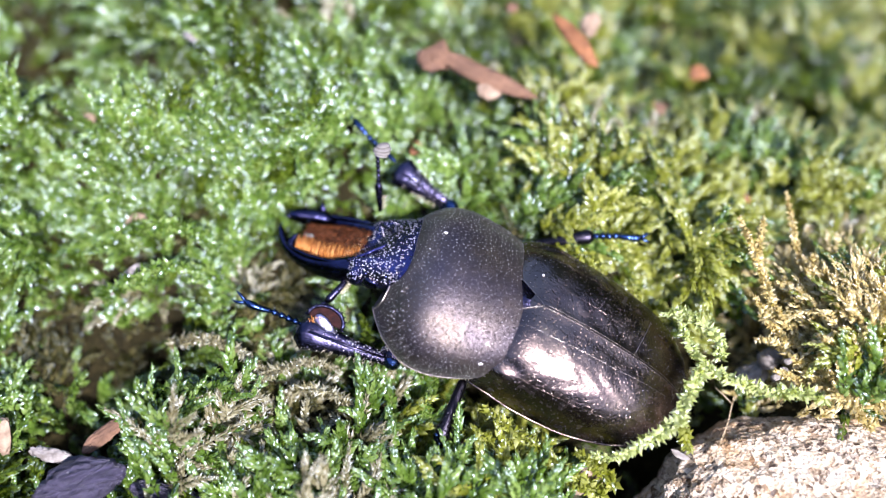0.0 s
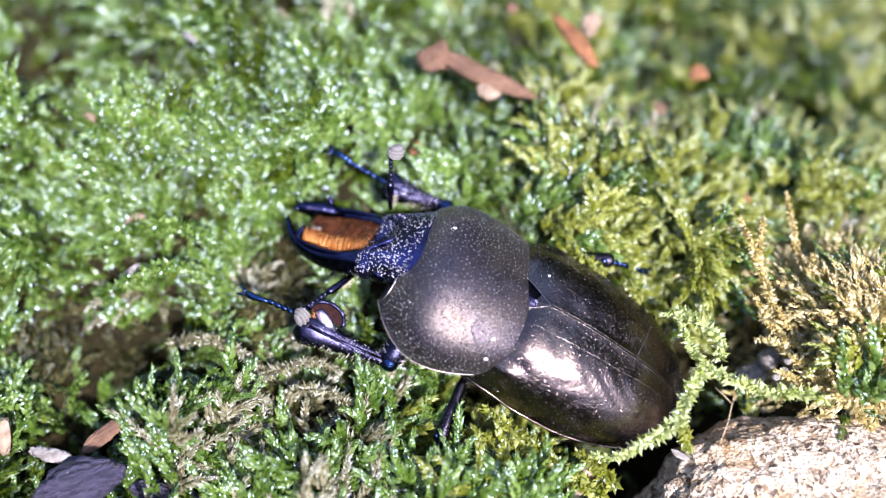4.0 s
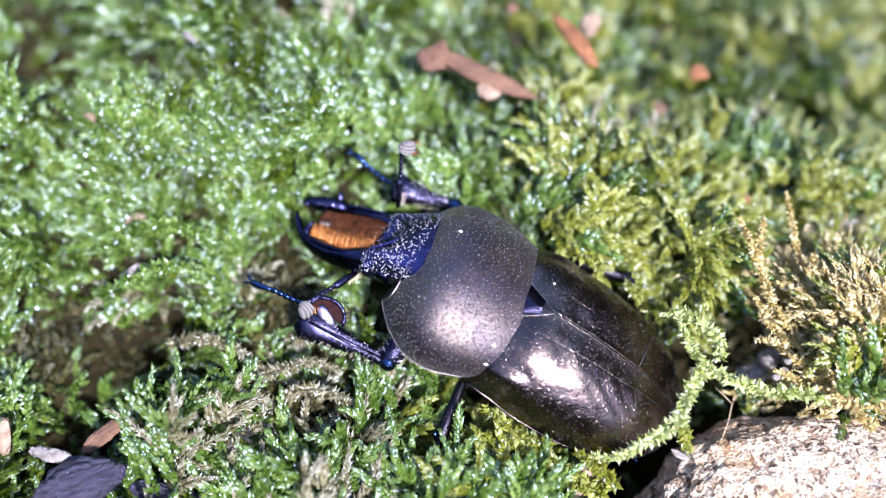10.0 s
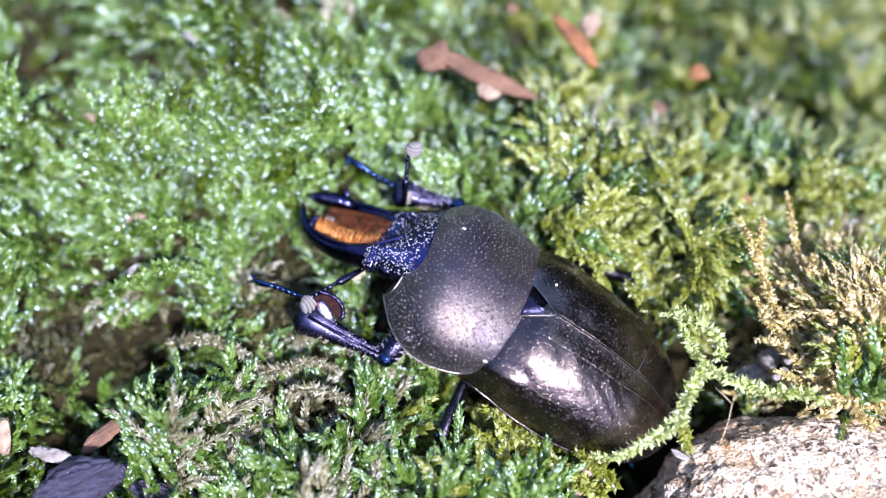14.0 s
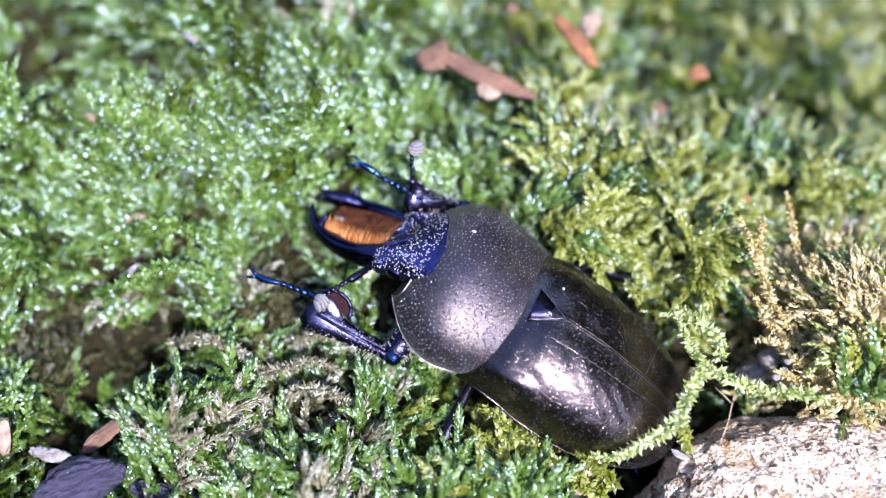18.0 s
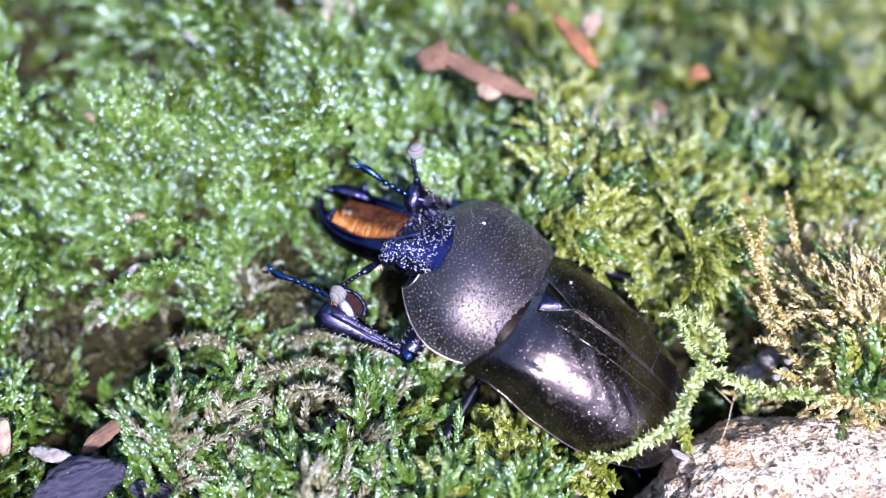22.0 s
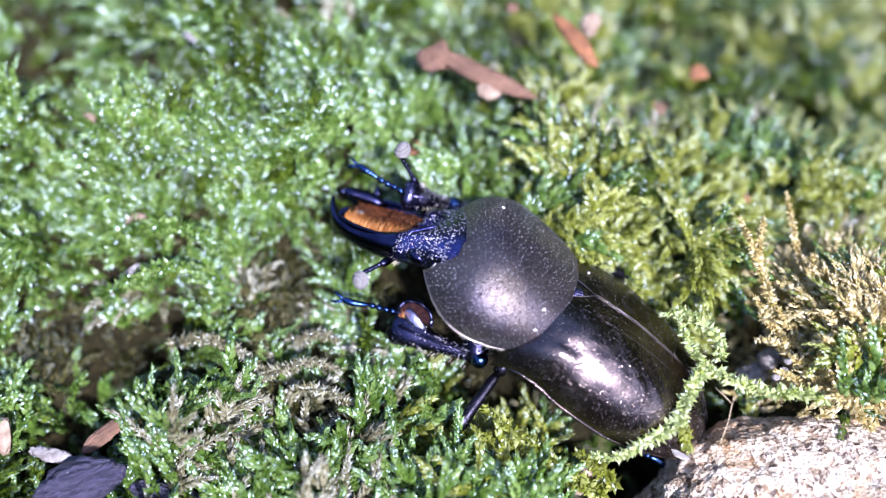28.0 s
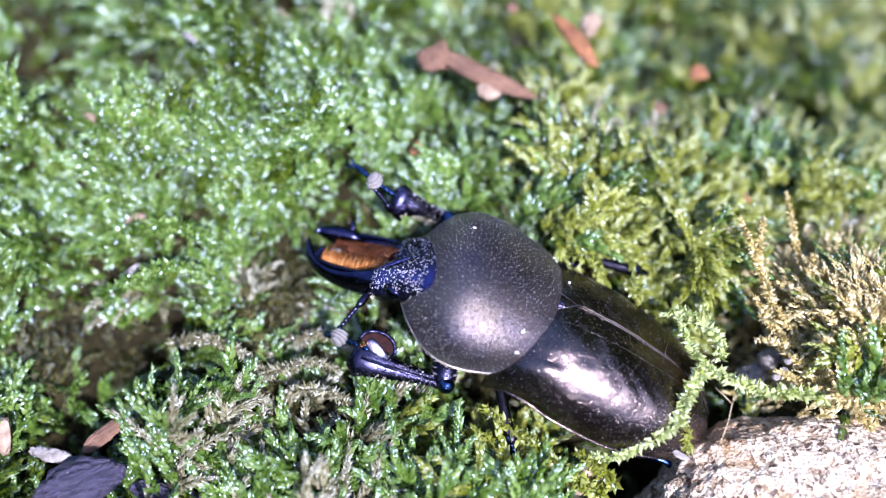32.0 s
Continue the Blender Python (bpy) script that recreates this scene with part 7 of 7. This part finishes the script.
    walk(P["front_foot_right"], [
        (0, pose(0.01245, -0.00713, -0.00544, -26.0, 11.1, -20.6)),
        (1, pose(0.01199, -0.00664, -0.00573, -26.1, 10.1, -16.3)),
        (2, pose(0.01169, -0.00606, -0.00607, -26.9, 8.6, -11.0)),
        (2.5, pose(0.01182, -0.00584, -0.00635, -27.2, 10.8, -9.9)),
        (3, pose(0.01192, -0.00582, -0.00649, -27.2, 12.4, -9.0)),
        (3.5, pose(0.01207, -0.00566, -0.00663, -28.3, 14.1, -8.0)),
        (5.5, pose(0.01286, -0.00509, -0.00727, -29.3, 19.2, -0.9)),
        (6, pose(0.01294, -0.00507, -0.00740, -29.1, 20.0, -0.0)),
        (7, pose(0.01223, -0.00552, -0.00714, -29.9, 16.5, -5.1)),
        (8, pose(0.01155, -0.00617, -0.00702, -30.4, 12.0, -9.6)),
        (9, pose(0.01109, -0.00549, -0.00592, -30.2, 10.5, -13.8)),
        (9.5, pose(0.01124, -0.00567, -0.00662, -30.6, 13.3, -13.8)),
        (10, pose(0.01139, -0.00586, -0.00741, -31.0, 16.4, -13.6)),
        (10.5, pose(0.01157, -0.00541, -0.00759, -31.8, 20.9, -13.4)),
        (11, pose(0.01171, -0.00532, -0.00760, -32.8, 24.2, -14.3)),
        (12, pose(0.01158, -0.00528, -0.00762, -32.2, 23.0, -9.3)),
        (13, pose(0.01142, -0.00538, -0.00759, -31.0, 20.8, -4.6)),
        (14, pose(0.01119, -0.00556, -0.00750, -30.4, 19.0, -2.2)),
        (14.5, pose(0.01108, -0.00565, -0.00743, -30.1, 17.8, -1.0)),
        (16.5, pose(0.01082, -0.00614, -0.00722, -29.3, 8.6, 6.6)),
        (17, pose(0.01081, -0.00574, -0.00672, -29.7, 5.5, 8.1)),
        (18, pose(0.01085, -0.00488, -0.00581, -30.3, 5.2, 7.2)),
        (19, pose(0.01088, -0.00425, -0.00533, -31.6, 4.5, 6.5)),
        (20, pose(0.01093, -0.00376, -0.00517, -33.7, 4.4, 6.2)),
        (21, pose(0.01091, -0.00333, -0.00504, -36.4, 4.6, 6.0)),
        (22, pose(0.01104, -0.00347, -0.00489, -38.3, 5.4, 6.7)),
        (23, pose(0.01127, -0.00337, -0.00495, -39.8, 7.0, 7.4)),
        (23.5, pose(0.01136, -0.00317, -0.00501, -41.4, 7.3, 7.5)),
        (24, pose(0.01145, -0.00322, -0.00498, -42.6, 7.4, 7.1)),
        (25, pose(0.01183, -0.00275, -0.00496, -44.1, 9.4, 5.6)),
        (25.5, pose(0.01198, -0.00265, -0.00491, -45.3, 12.8, 2.3)),
        (27.5, pose(0.01252, -0.00247, -0.00464, -50.1, 17.6, -3.7)),
        (28, pose(0.01248, -0.00293, -0.00472, -51.0, 16.2, -5.5)),
        (28.5, pose(0.01272, -0.00333, -0.00488, -52.7, 17.7, -12.2)),
        (29, pose(0.01283, -0.00390, -0.00503, -52.8, 18.2, -17.9)),
        (29.5, pose(0.01281, -0.00477, -0.00517, -52.6, 17.6, -22.6)),
        (30, pose(0.01290, -0.00574, -0.00537, -52.2, 16.0, -25.1)),
        (30.5, pose(0.01287, -0.00478, -0.00397, -52.5, 17.4, -28.0)),
        (31, pose(0.01287, -0.00437, -0.00312, -52.9, 18.4, -30.2)),
        (31.5, pose(0.01266, -0.00440, -0.00292, -51.4, 15.8, -26.4)),
        (32, pose(0.01247, -0.00437, -0.00288, -50.4, 12.8, -22.2)),
    ])
    walk(P["front_thigh_right"], [
        (0, pose(0.00654, -0.00618, -0.00600, 24.4, 52.5, 131.9)),
        (1, pose(0.00647, -0.00630, -0.00595, 25.0, 53.0, 132.8)),
        (2, pose(0.00655, -0.00641, -0.00591, 27.1, 53.3, 135.5)),
        (2.5, pose(0.00663, -0.00625, -0.00607, 29.0, 51.1, 139.2)),
        (3, pose(0.00666, -0.00626, -0.00614, 29.9, 49.9, 141.3)),
        (3.5, pose(0.00674, -0.00616, -0.00619, 32.3, 48.7, 144.8)),
        (5.5, pose(0.00730, -0.00597, -0.00652, 37.1, 43.9, 157.8)),
        (6, pose(0.00733, -0.00598, -0.00661, 37.3, 43.0, 159.2)),
        (7, pose(0.00695, -0.00632, -0.00638, 38.1, 46.2, 156.4)),
        (8, pose(0.00660, -0.00681, -0.00626, 39.1, 49.1, 153.3)),
        (9, pose(0.00639, -0.00684, -0.00633, 38.7, 50.9, 150.4)),
        (9.5, pose(0.00653, -0.00679, -0.00639, 38.8, 49.5, 152.4)),
        (10, pose(0.00667, -0.00674, -0.00650, 39.0, 47.8, 154.6)),
        (10.5, pose(0.00681, -0.00652, -0.00657, 39.0, 45.5, 157.4)),
        (11, pose(0.00689, -0.00651, -0.00654, 39.3, 44.7, 158.7)),
        (12, pose(0.00687, -0.00651, -0.00656, 39.5, 44.0, 159.1)),
        (13, pose(0.00685, -0.00652, -0.00655, 39.0, 43.5, 158.8)),
        (14, pose(0.00665, -0.00663, -0.00639, 39.0, 45.9, 155.7)),
        (14.5, pose(0.00653, -0.00668, -0.00638, 39.3, 46.7, 154.5)),
        (16.5, pose(0.00631, -0.00702, -0.00616, 40.6, 52.7, 148.8)),
        (17, pose(0.00641, -0.00699, -0.00616, 41.0, 51.0, 150.7)),
        (18, pose(0.00668, -0.00692, -0.00625, 40.8, 46.3, 154.3)),
        (19, pose(0.00697, -0.00672, -0.00625, 40.4, 41.5, 156.4)),
        (20, pose(0.00724, -0.00647, -0.00626, 41.1, 36.4, 159.4)),
        (21, pose(0.00746, -0.00622, -0.00625, 42.5, 31.5, 161.8)),
        (22, pose(0.00760, -0.00638, -0.00605, 42.8, 25.9, 161.0)),
        (23, pose(0.00783, -0.00631, -0.00603, 43.5, 20.4, 159.6)),
        (23.5, pose(0.00794, -0.00617, -0.00597, 44.5, 18.7, 159.1)),
        (24, pose(0.00803, -0.00625, -0.00583, 45.2, 17.0, 157.9)),
        (25, pose(0.00849, -0.00590, -0.00572, 45.6, 14.5, 158.3)),
        (25.5, pose(0.00861, -0.00577, -0.00563, 46.1, 13.7, 159.4)),
        (27.5, pose(0.00907, -0.00554, -0.00526, 48.9, 15.0, 163.6)),
        (28, pose(0.00893, -0.00588, -0.00526, 51.1, 17.8, 164.9)),
        (28.5, pose(0.00888, -0.00599, -0.00516, 52.1, 22.3, 166.8)),
        (29, pose(0.00869, -0.00613, -0.00501, 51.8, 26.7, 165.0)),
        (29.5, pose(0.00837, -0.00636, -0.00469, 51.6, 32.0, 162.6)),
        (30, pose(0.00820, -0.00652, -0.00425, 50.6, 36.1, 160.6)),
        (30.5, pose(0.00850, -0.00665, -0.00409, 50.4, 34.9, 161.6)),
        (31, pose(0.00882, -0.00674, -0.00397, 50.1, 33.4, 162.1)),
        (31.5, pose(0.00855, -0.00655, -0.00390, 49.3, 34.5, 160.7)),
        (32, pose(0.00829, -0.00629, -0.00393, 48.5, 35.6, 158.6)),
    ])
    walk(P["middle_shin_right"], [
        (0, pose(0.00022, -0.00560, -0.00419, 20.1, -31.8, -151.3)),
        (1, pose(0.00008, -0.00565, -0.00414, 20.3, -31.8, -151.7)),
        (2, pose(0.00011, -0.00577, -0.00403, 20.9, -32.7, -151.5)),
        (2.5, pose(-0.00019, -0.00566, -0.00396, 21.6, -32.4, -154.9)),
        (3, pose(-0.00055, -0.00568, -0.00386, 22.6, -31.5, -159.2)),
        (3.5, pose(-0.00083, -0.00559, -0.00367, 24.6, -31.0, -164.0)),
        (5.5, pose(-0.00181, -0.00579, -0.00322, 30.0, -24.2, 177.7)),
        (6, pose(-0.00213, -0.00580, -0.00312, 30.7, -21.9, 172.6)),
        (7, pose(-0.00245, -0.00594, -0.00296, 30.8, -22.7, 174.4)),
        (8, pose(-0.00270, -0.00614, -0.00285, 30.4, -24.5, 176.5)),
        (9, pose(-0.00281, -0.00617, -0.00288, 25.3, -5.4, -165.7)),
        (9.5, pose(-0.00276, -0.00619, -0.00287, 25.5, -5.5, -165.4)),
        (10, pose(-0.00265, -0.00625, -0.00288, 25.5, -5.9, -164.4)),
        (10.5, pose(-0.00258, -0.00626, -0.00286, 25.2, -6.4, -163.4)),
        (11, pose(-0.00258, -0.00627, -0.00283, 25.3, -6.3, -163.1)),
        (12, pose(-0.00257, -0.00628, -0.00279, 25.6, -5.6, -162.4)),
        (13, pose(-0.00259, -0.00629, -0.00278, 25.6, -4.6, -162.1)),
        (14, pose(-0.00255, -0.00635, -0.00274, 25.5, -2.1, -160.5)),
        (14.5, pose(-0.00256, -0.00636, -0.00272, 25.4, -1.3, -160.0)),
        (16.5, pose(-0.00233, -0.00654, -0.00267, 26.2, 2.4, -157.5)),
        (17, pose(-0.00231, -0.00651, -0.00267, 26.5, 2.3, -157.2)),
        (18, pose(-0.00225, -0.00644, -0.00256, 27.3, 1.7, -157.4)),
        (19, pose(-0.00217, -0.00633, -0.00249, 28.4, 1.4, -157.1)),
        (20, pose(-0.00208, -0.00618, -0.00238, 29.7, 0.4, -156.7)),
        (21, pose(-0.00196, -0.00607, -0.00223, 31.6, -1.0, -156.4)),
        (22, pose(-0.00183, -0.00602, -0.00200, 34.0, -2.0, -156.5)),
        (23, pose(-0.00167, -0.00586, -0.00186, 35.6, -3.0, -156.9)),
        (23.5, pose(-0.00157, -0.00569, -0.00181, 37.1, -3.6, -156.8)),
        (24, pose(-0.00147, -0.00560, -0.00171, 38.4, -4.2, -157.2)),
        (25, pose(-0.00112, -0.00531, -0.00166, 39.9, -4.0, -157.1)),
        (25.5, pose(-0.00103, -0.00522, -0.00159, 40.4, -3.2, -156.5)),
        (27.5, pose(-0.00082, -0.00502, -0.00152, 44.6, 0.6, -154.4)),
        (28, pose(-0.00089, -0.00502, -0.00146, 45.5, -0.2, -156.4)),
        (28.5, pose(-0.00085, -0.00508, -0.00148, 45.9, -1.0, -158.0)),
        (29, pose(-0.00094, -0.00515, -0.00149, 45.7, -1.3, -160.2)),
        (29.5, pose(-0.00121, -0.00533, -0.00138, 45.7, -1.5, -162.3)),
        (30, pose(-0.00136, -0.00566, -0.00121, 46.3, -1.5, -162.9)),
        (30.5, pose(-0.00135, -0.00586, -0.00107, 46.2, -5.4, -165.2)),
        (31, pose(-0.00132, -0.00594, -0.00094, 46.0, -9.7, -167.9)),
        (31.5, pose(-0.00125, -0.00598, -0.00089, 46.4, -13.4, -171.2)),
        (32, pose(-0.00116, -0.00596, -0.00090, 47.9, -19.0, -176.6)),
    ])
    walk(P["middle_thigh_right"], [
        (0, pose(0.00022, -0.00560, -0.00419, 17.3, 45.4, 118.5)),
        (1, pose(0.00008, -0.00565, -0.00414, 16.5, 45.5, 116.1)),
        (2, pose(0.00011, -0.00577, -0.00403, 17.3, 45.5, 116.4)),
        (2.5, pose(-0.00019, -0.00566, -0.00396, 16.5, 46.7, 112.2)),
        (3, pose(-0.00055, -0.00568, -0.00386, 14.2, 47.7, 105.7)),
        (3.5, pose(-0.00083, -0.00559, -0.00367, 13.6, 49.4, 102.0)),
        (5.5, pose(-0.00187, -0.00578, -0.00317, 3.5, 51.7, 80.4)),
        (6, pose(-0.00213, -0.00580, -0.00312, 1.4, 51.5, 75.9)),
        (7, pose(-0.00245, -0.00594, -0.00296, -0.9, 50.9, 71.4)),
        (8, pose(-0.00270, -0.00614, -0.00285, -1.5, 51.0, 68.9)),
        (9, pose(-0.00281, -0.00617, -0.00288, -1.3, 51.0, 68.3)),
        (9.5, pose(-0.00276, -0.00619, -0.00287, -1.2, 51.1, 69.0)),
        (10, pose(-0.00265, -0.00625, -0.00288, -0.4, 51.3, 70.9)),
        (10.5, pose(-0.00258, -0.00626, -0.00286, 0.8, 51.3, 73.1)),
        (11, pose(-0.00259, -0.00627, -0.00283, 1.0, 51.3, 73.3)),
        (12, pose(-0.00258, -0.00629, -0.00279, 1.3, 51.2, 73.8)),
        (13, pose(-0.00261, -0.00631, -0.00276, 1.2, 50.6, 73.7)),
        (14, pose(-0.00256, -0.00634, -0.00274, 1.0, 50.3, 73.5)),
        (14.5, pose(-0.00256, -0.00636, -0.00272, 1.1, 50.0, 73.7)),
        (16.5, pose(-0.00233, -0.00654, -0.00267, 3.6, 49.9, 78.5)),
        (17, pose(-0.00231, -0.00651, -0.00267, 3.3, 49.8, 78.4)),
        (18, pose(-0.00225, -0.00644, -0.00256, 3.1, 49.6, 77.8)),
        (19, pose(-0.00217, -0.00633, -0.00249, 2.1, 49.4, 77.0)),
        (20, pose(-0.00208, -0.00618, -0.00238, 1.8, 50.1, 77.0)),
        (21, pose(-0.00196, -0.00607, -0.00223, 2.2, 50.9, 78.1)),
        (22, pose(-0.00183, -0.00602, -0.00200, 1.8, 51.3, 78.4)),
        (23, pose(-0.00167, -0.00586, -0.00186, 2.1, 51.6, 78.9)),
        (23.5, pose(-0.00157, -0.00569, -0.00181, 1.4, 52.3, 78.6)),
        (24, pose(-0.00147, -0.00560, -0.00171, 0.9, 52.5, 77.9)),
        (25, pose(-0.00112, -0.00531, -0.00166, -1.0, 51.6, 76.9)),
        (25.5, pose(-0.00103, -0.00522, -0.00159, -2.9, 50.5, 74.8)),
        (27.5, pose(-0.00082, -0.00502, -0.00152, -10.7, 56.7, 68.1)),
        (28, pose(-0.00089, -0.00502, -0.00146, -9.9, 58.7, 67.4)),
        (28.5, pose(-0.00085, -0.00508, -0.00148, -9.7, 58.7, 67.7)),
        (29, pose(-0.00094, -0.00515, -0.00149, -10.0, 56.9, 66.7)),
        (29.5, pose(-0.00121, -0.00533, -0.00138, -13.7, 54.5, 61.8)),
        (30, pose(-0.00136, -0.00566, -0.00121, -16.0, 51.6, 60.6)),
        (30.5, pose(-0.00135, -0.00586, -0.00107, -15.0, 51.2, 62.7)),
        (31, pose(-0.00132, -0.00594, -0.00094, -13.5, 50.7, 64.7)),
        (31.5, pose(-0.00125, -0.00598, -0.00089, -12.2, 50.4, 66.5)),
        (32, pose(-0.00116, -0.00596, -0.00090, -11.3, 50.9, 67.8)),
    ])
    walk(P["middle_foot_right"], [
        (0, pose(-0.00321, -0.00747, -0.00176, 20.2, -15.6, -154.0)),
        (1, pose(-0.00336, -0.00750, -0.00171, 20.1, -11.5, -153.0)),
        (2, pose(-0.00329, -0.00761, -0.00154, 20.4, -8.9, -151.5)),
        (2.5, pose(-0.00371, -0.00731, -0.00150, 20.6, -0.8, -150.8)),
        (3, pose(-0.00422, -0.00707, -0.00147, 21.3, 5.7, -151.5)),
        (3.5, pose(-0.00462, -0.00667, -0.00131, 22.9, 9.9, -151.9)),
        (5.5, pose(-0.00601, -0.00562, -0.00134, 28.1, 20.9, -153.5)),
        (6, pose(-0.00636, -0.00525, -0.00141, 29.0, 22.0, -155.0)),
        (7, pose(-0.00667, -0.00552, -0.00118, 30.8, 30.2, -147.5)),
        (8, pose(-0.00688, -0.00588, -0.00094, 32.8, 37.4, -140.6)),
        (9, pose(-0.00724, -0.00729, -0.00245, 32.6, 39.6, -138.6)),
        (9.5, pose(-0.00719, -0.00735, -0.00243, 32.7, 39.4, -138.1)),
        (10, pose(-0.00706, -0.00748, -0.00241, 32.4, 39.1, -137.3)),
        (10.5, pose(-0.00696, -0.00758, -0.00235, 31.8, 38.6, -136.8)),
        (11, pose(-0.00697, -0.00756, -0.00228, 32.2, 38.5, -136.6)),
        (12, pose(-0.00694, -0.00764, -0.00231, 32.1, 38.0, -136.3)),
        (13, pose(-0.00695, -0.00770, -0.00241, 32.0, 38.0, -136.1)),
        (14, pose(-0.00689, -0.00788, -0.00258, 32.1, 37.9, -136.1)),
        (14.5, pose(-0.00688, -0.00794, -0.00262, 31.8, 37.5, -136.3)),
        (16.5, pose(-0.00658, -0.00829, -0.00286, 32.4, 36.5, -136.2)),
        (17, pose(-0.00655, -0.00829, -0.00285, 32.7, 36.3, -135.7)),
        (18, pose(-0.00649, -0.00821, -0.00269, 33.4, 35.4, -135.5)),
        (19, pose(-0.00640, -0.00811, -0.00260, 34.5, 34.7, -134.5)),
        (20, pose(-0.00630, -0.00800, -0.00241, 35.5, 33.4, -133.5)),
        (21, pose(-0.00618, -0.00790, -0.00215, 36.8, 31.3, -132.2)),
        (22, pose(-0.00605, -0.00785, -0.00184, 38.5, 29.4, -130.9)),
        (23, pose(-0.00590, -0.00766, -0.00161, 39.4, 27.8, -130.3)),
        (23.5, pose(-0.00581, -0.00752, -0.00152, 40.4, 26.7, -129.5)),
        (24, pose(-0.00573, -0.00741, -0.00136, 41.1, 25.6, -129.3)),
        (25, pose(-0.00537, -0.00707, -0.00128, 42.0, 24.7, -128.0)),
        (25.5, pose(-0.00525, -0.00704, -0.00133, 42.7, 24.7, -127.2)),
        (27.5, pose(-0.00497, -0.00701, -0.00156, 46.3, 23.3, -124.8)),
        (28, pose(-0.00511, -0.00685, -0.00145, 46.9, 22.2, -126.6)),
        (28.5, pose(-0.00511, -0.00681, -0.00141, 47.7, 22.4, -126.7)),
        (29, pose(-0.00527, -0.00670, -0.00137, 48.1, 23.6, -127.6)),
        (29.5, pose(-0.00558, -0.00673, -0.00126, 49.1, 24.7, -128.0)),
        (30, pose(-0.00575, -0.00702, -0.00110, 50.7, 25.7, -126.6)),
        (30.5, pose(-0.00576, -0.00703, -0.00064, 51.7, 26.4, -126.1)),
        (31, pose(-0.00575, -0.00689, -0.00016, 52.5, 27.1, -126.2)),
        (31.5, pose(-0.00568, -0.00665, 0.00017, 52.7, 27.8, -126.1)),
        (32, pose(-0.00550, -0.00622, 0.00060, 53.0, 28.2, -125.7)),
    ])


motions()
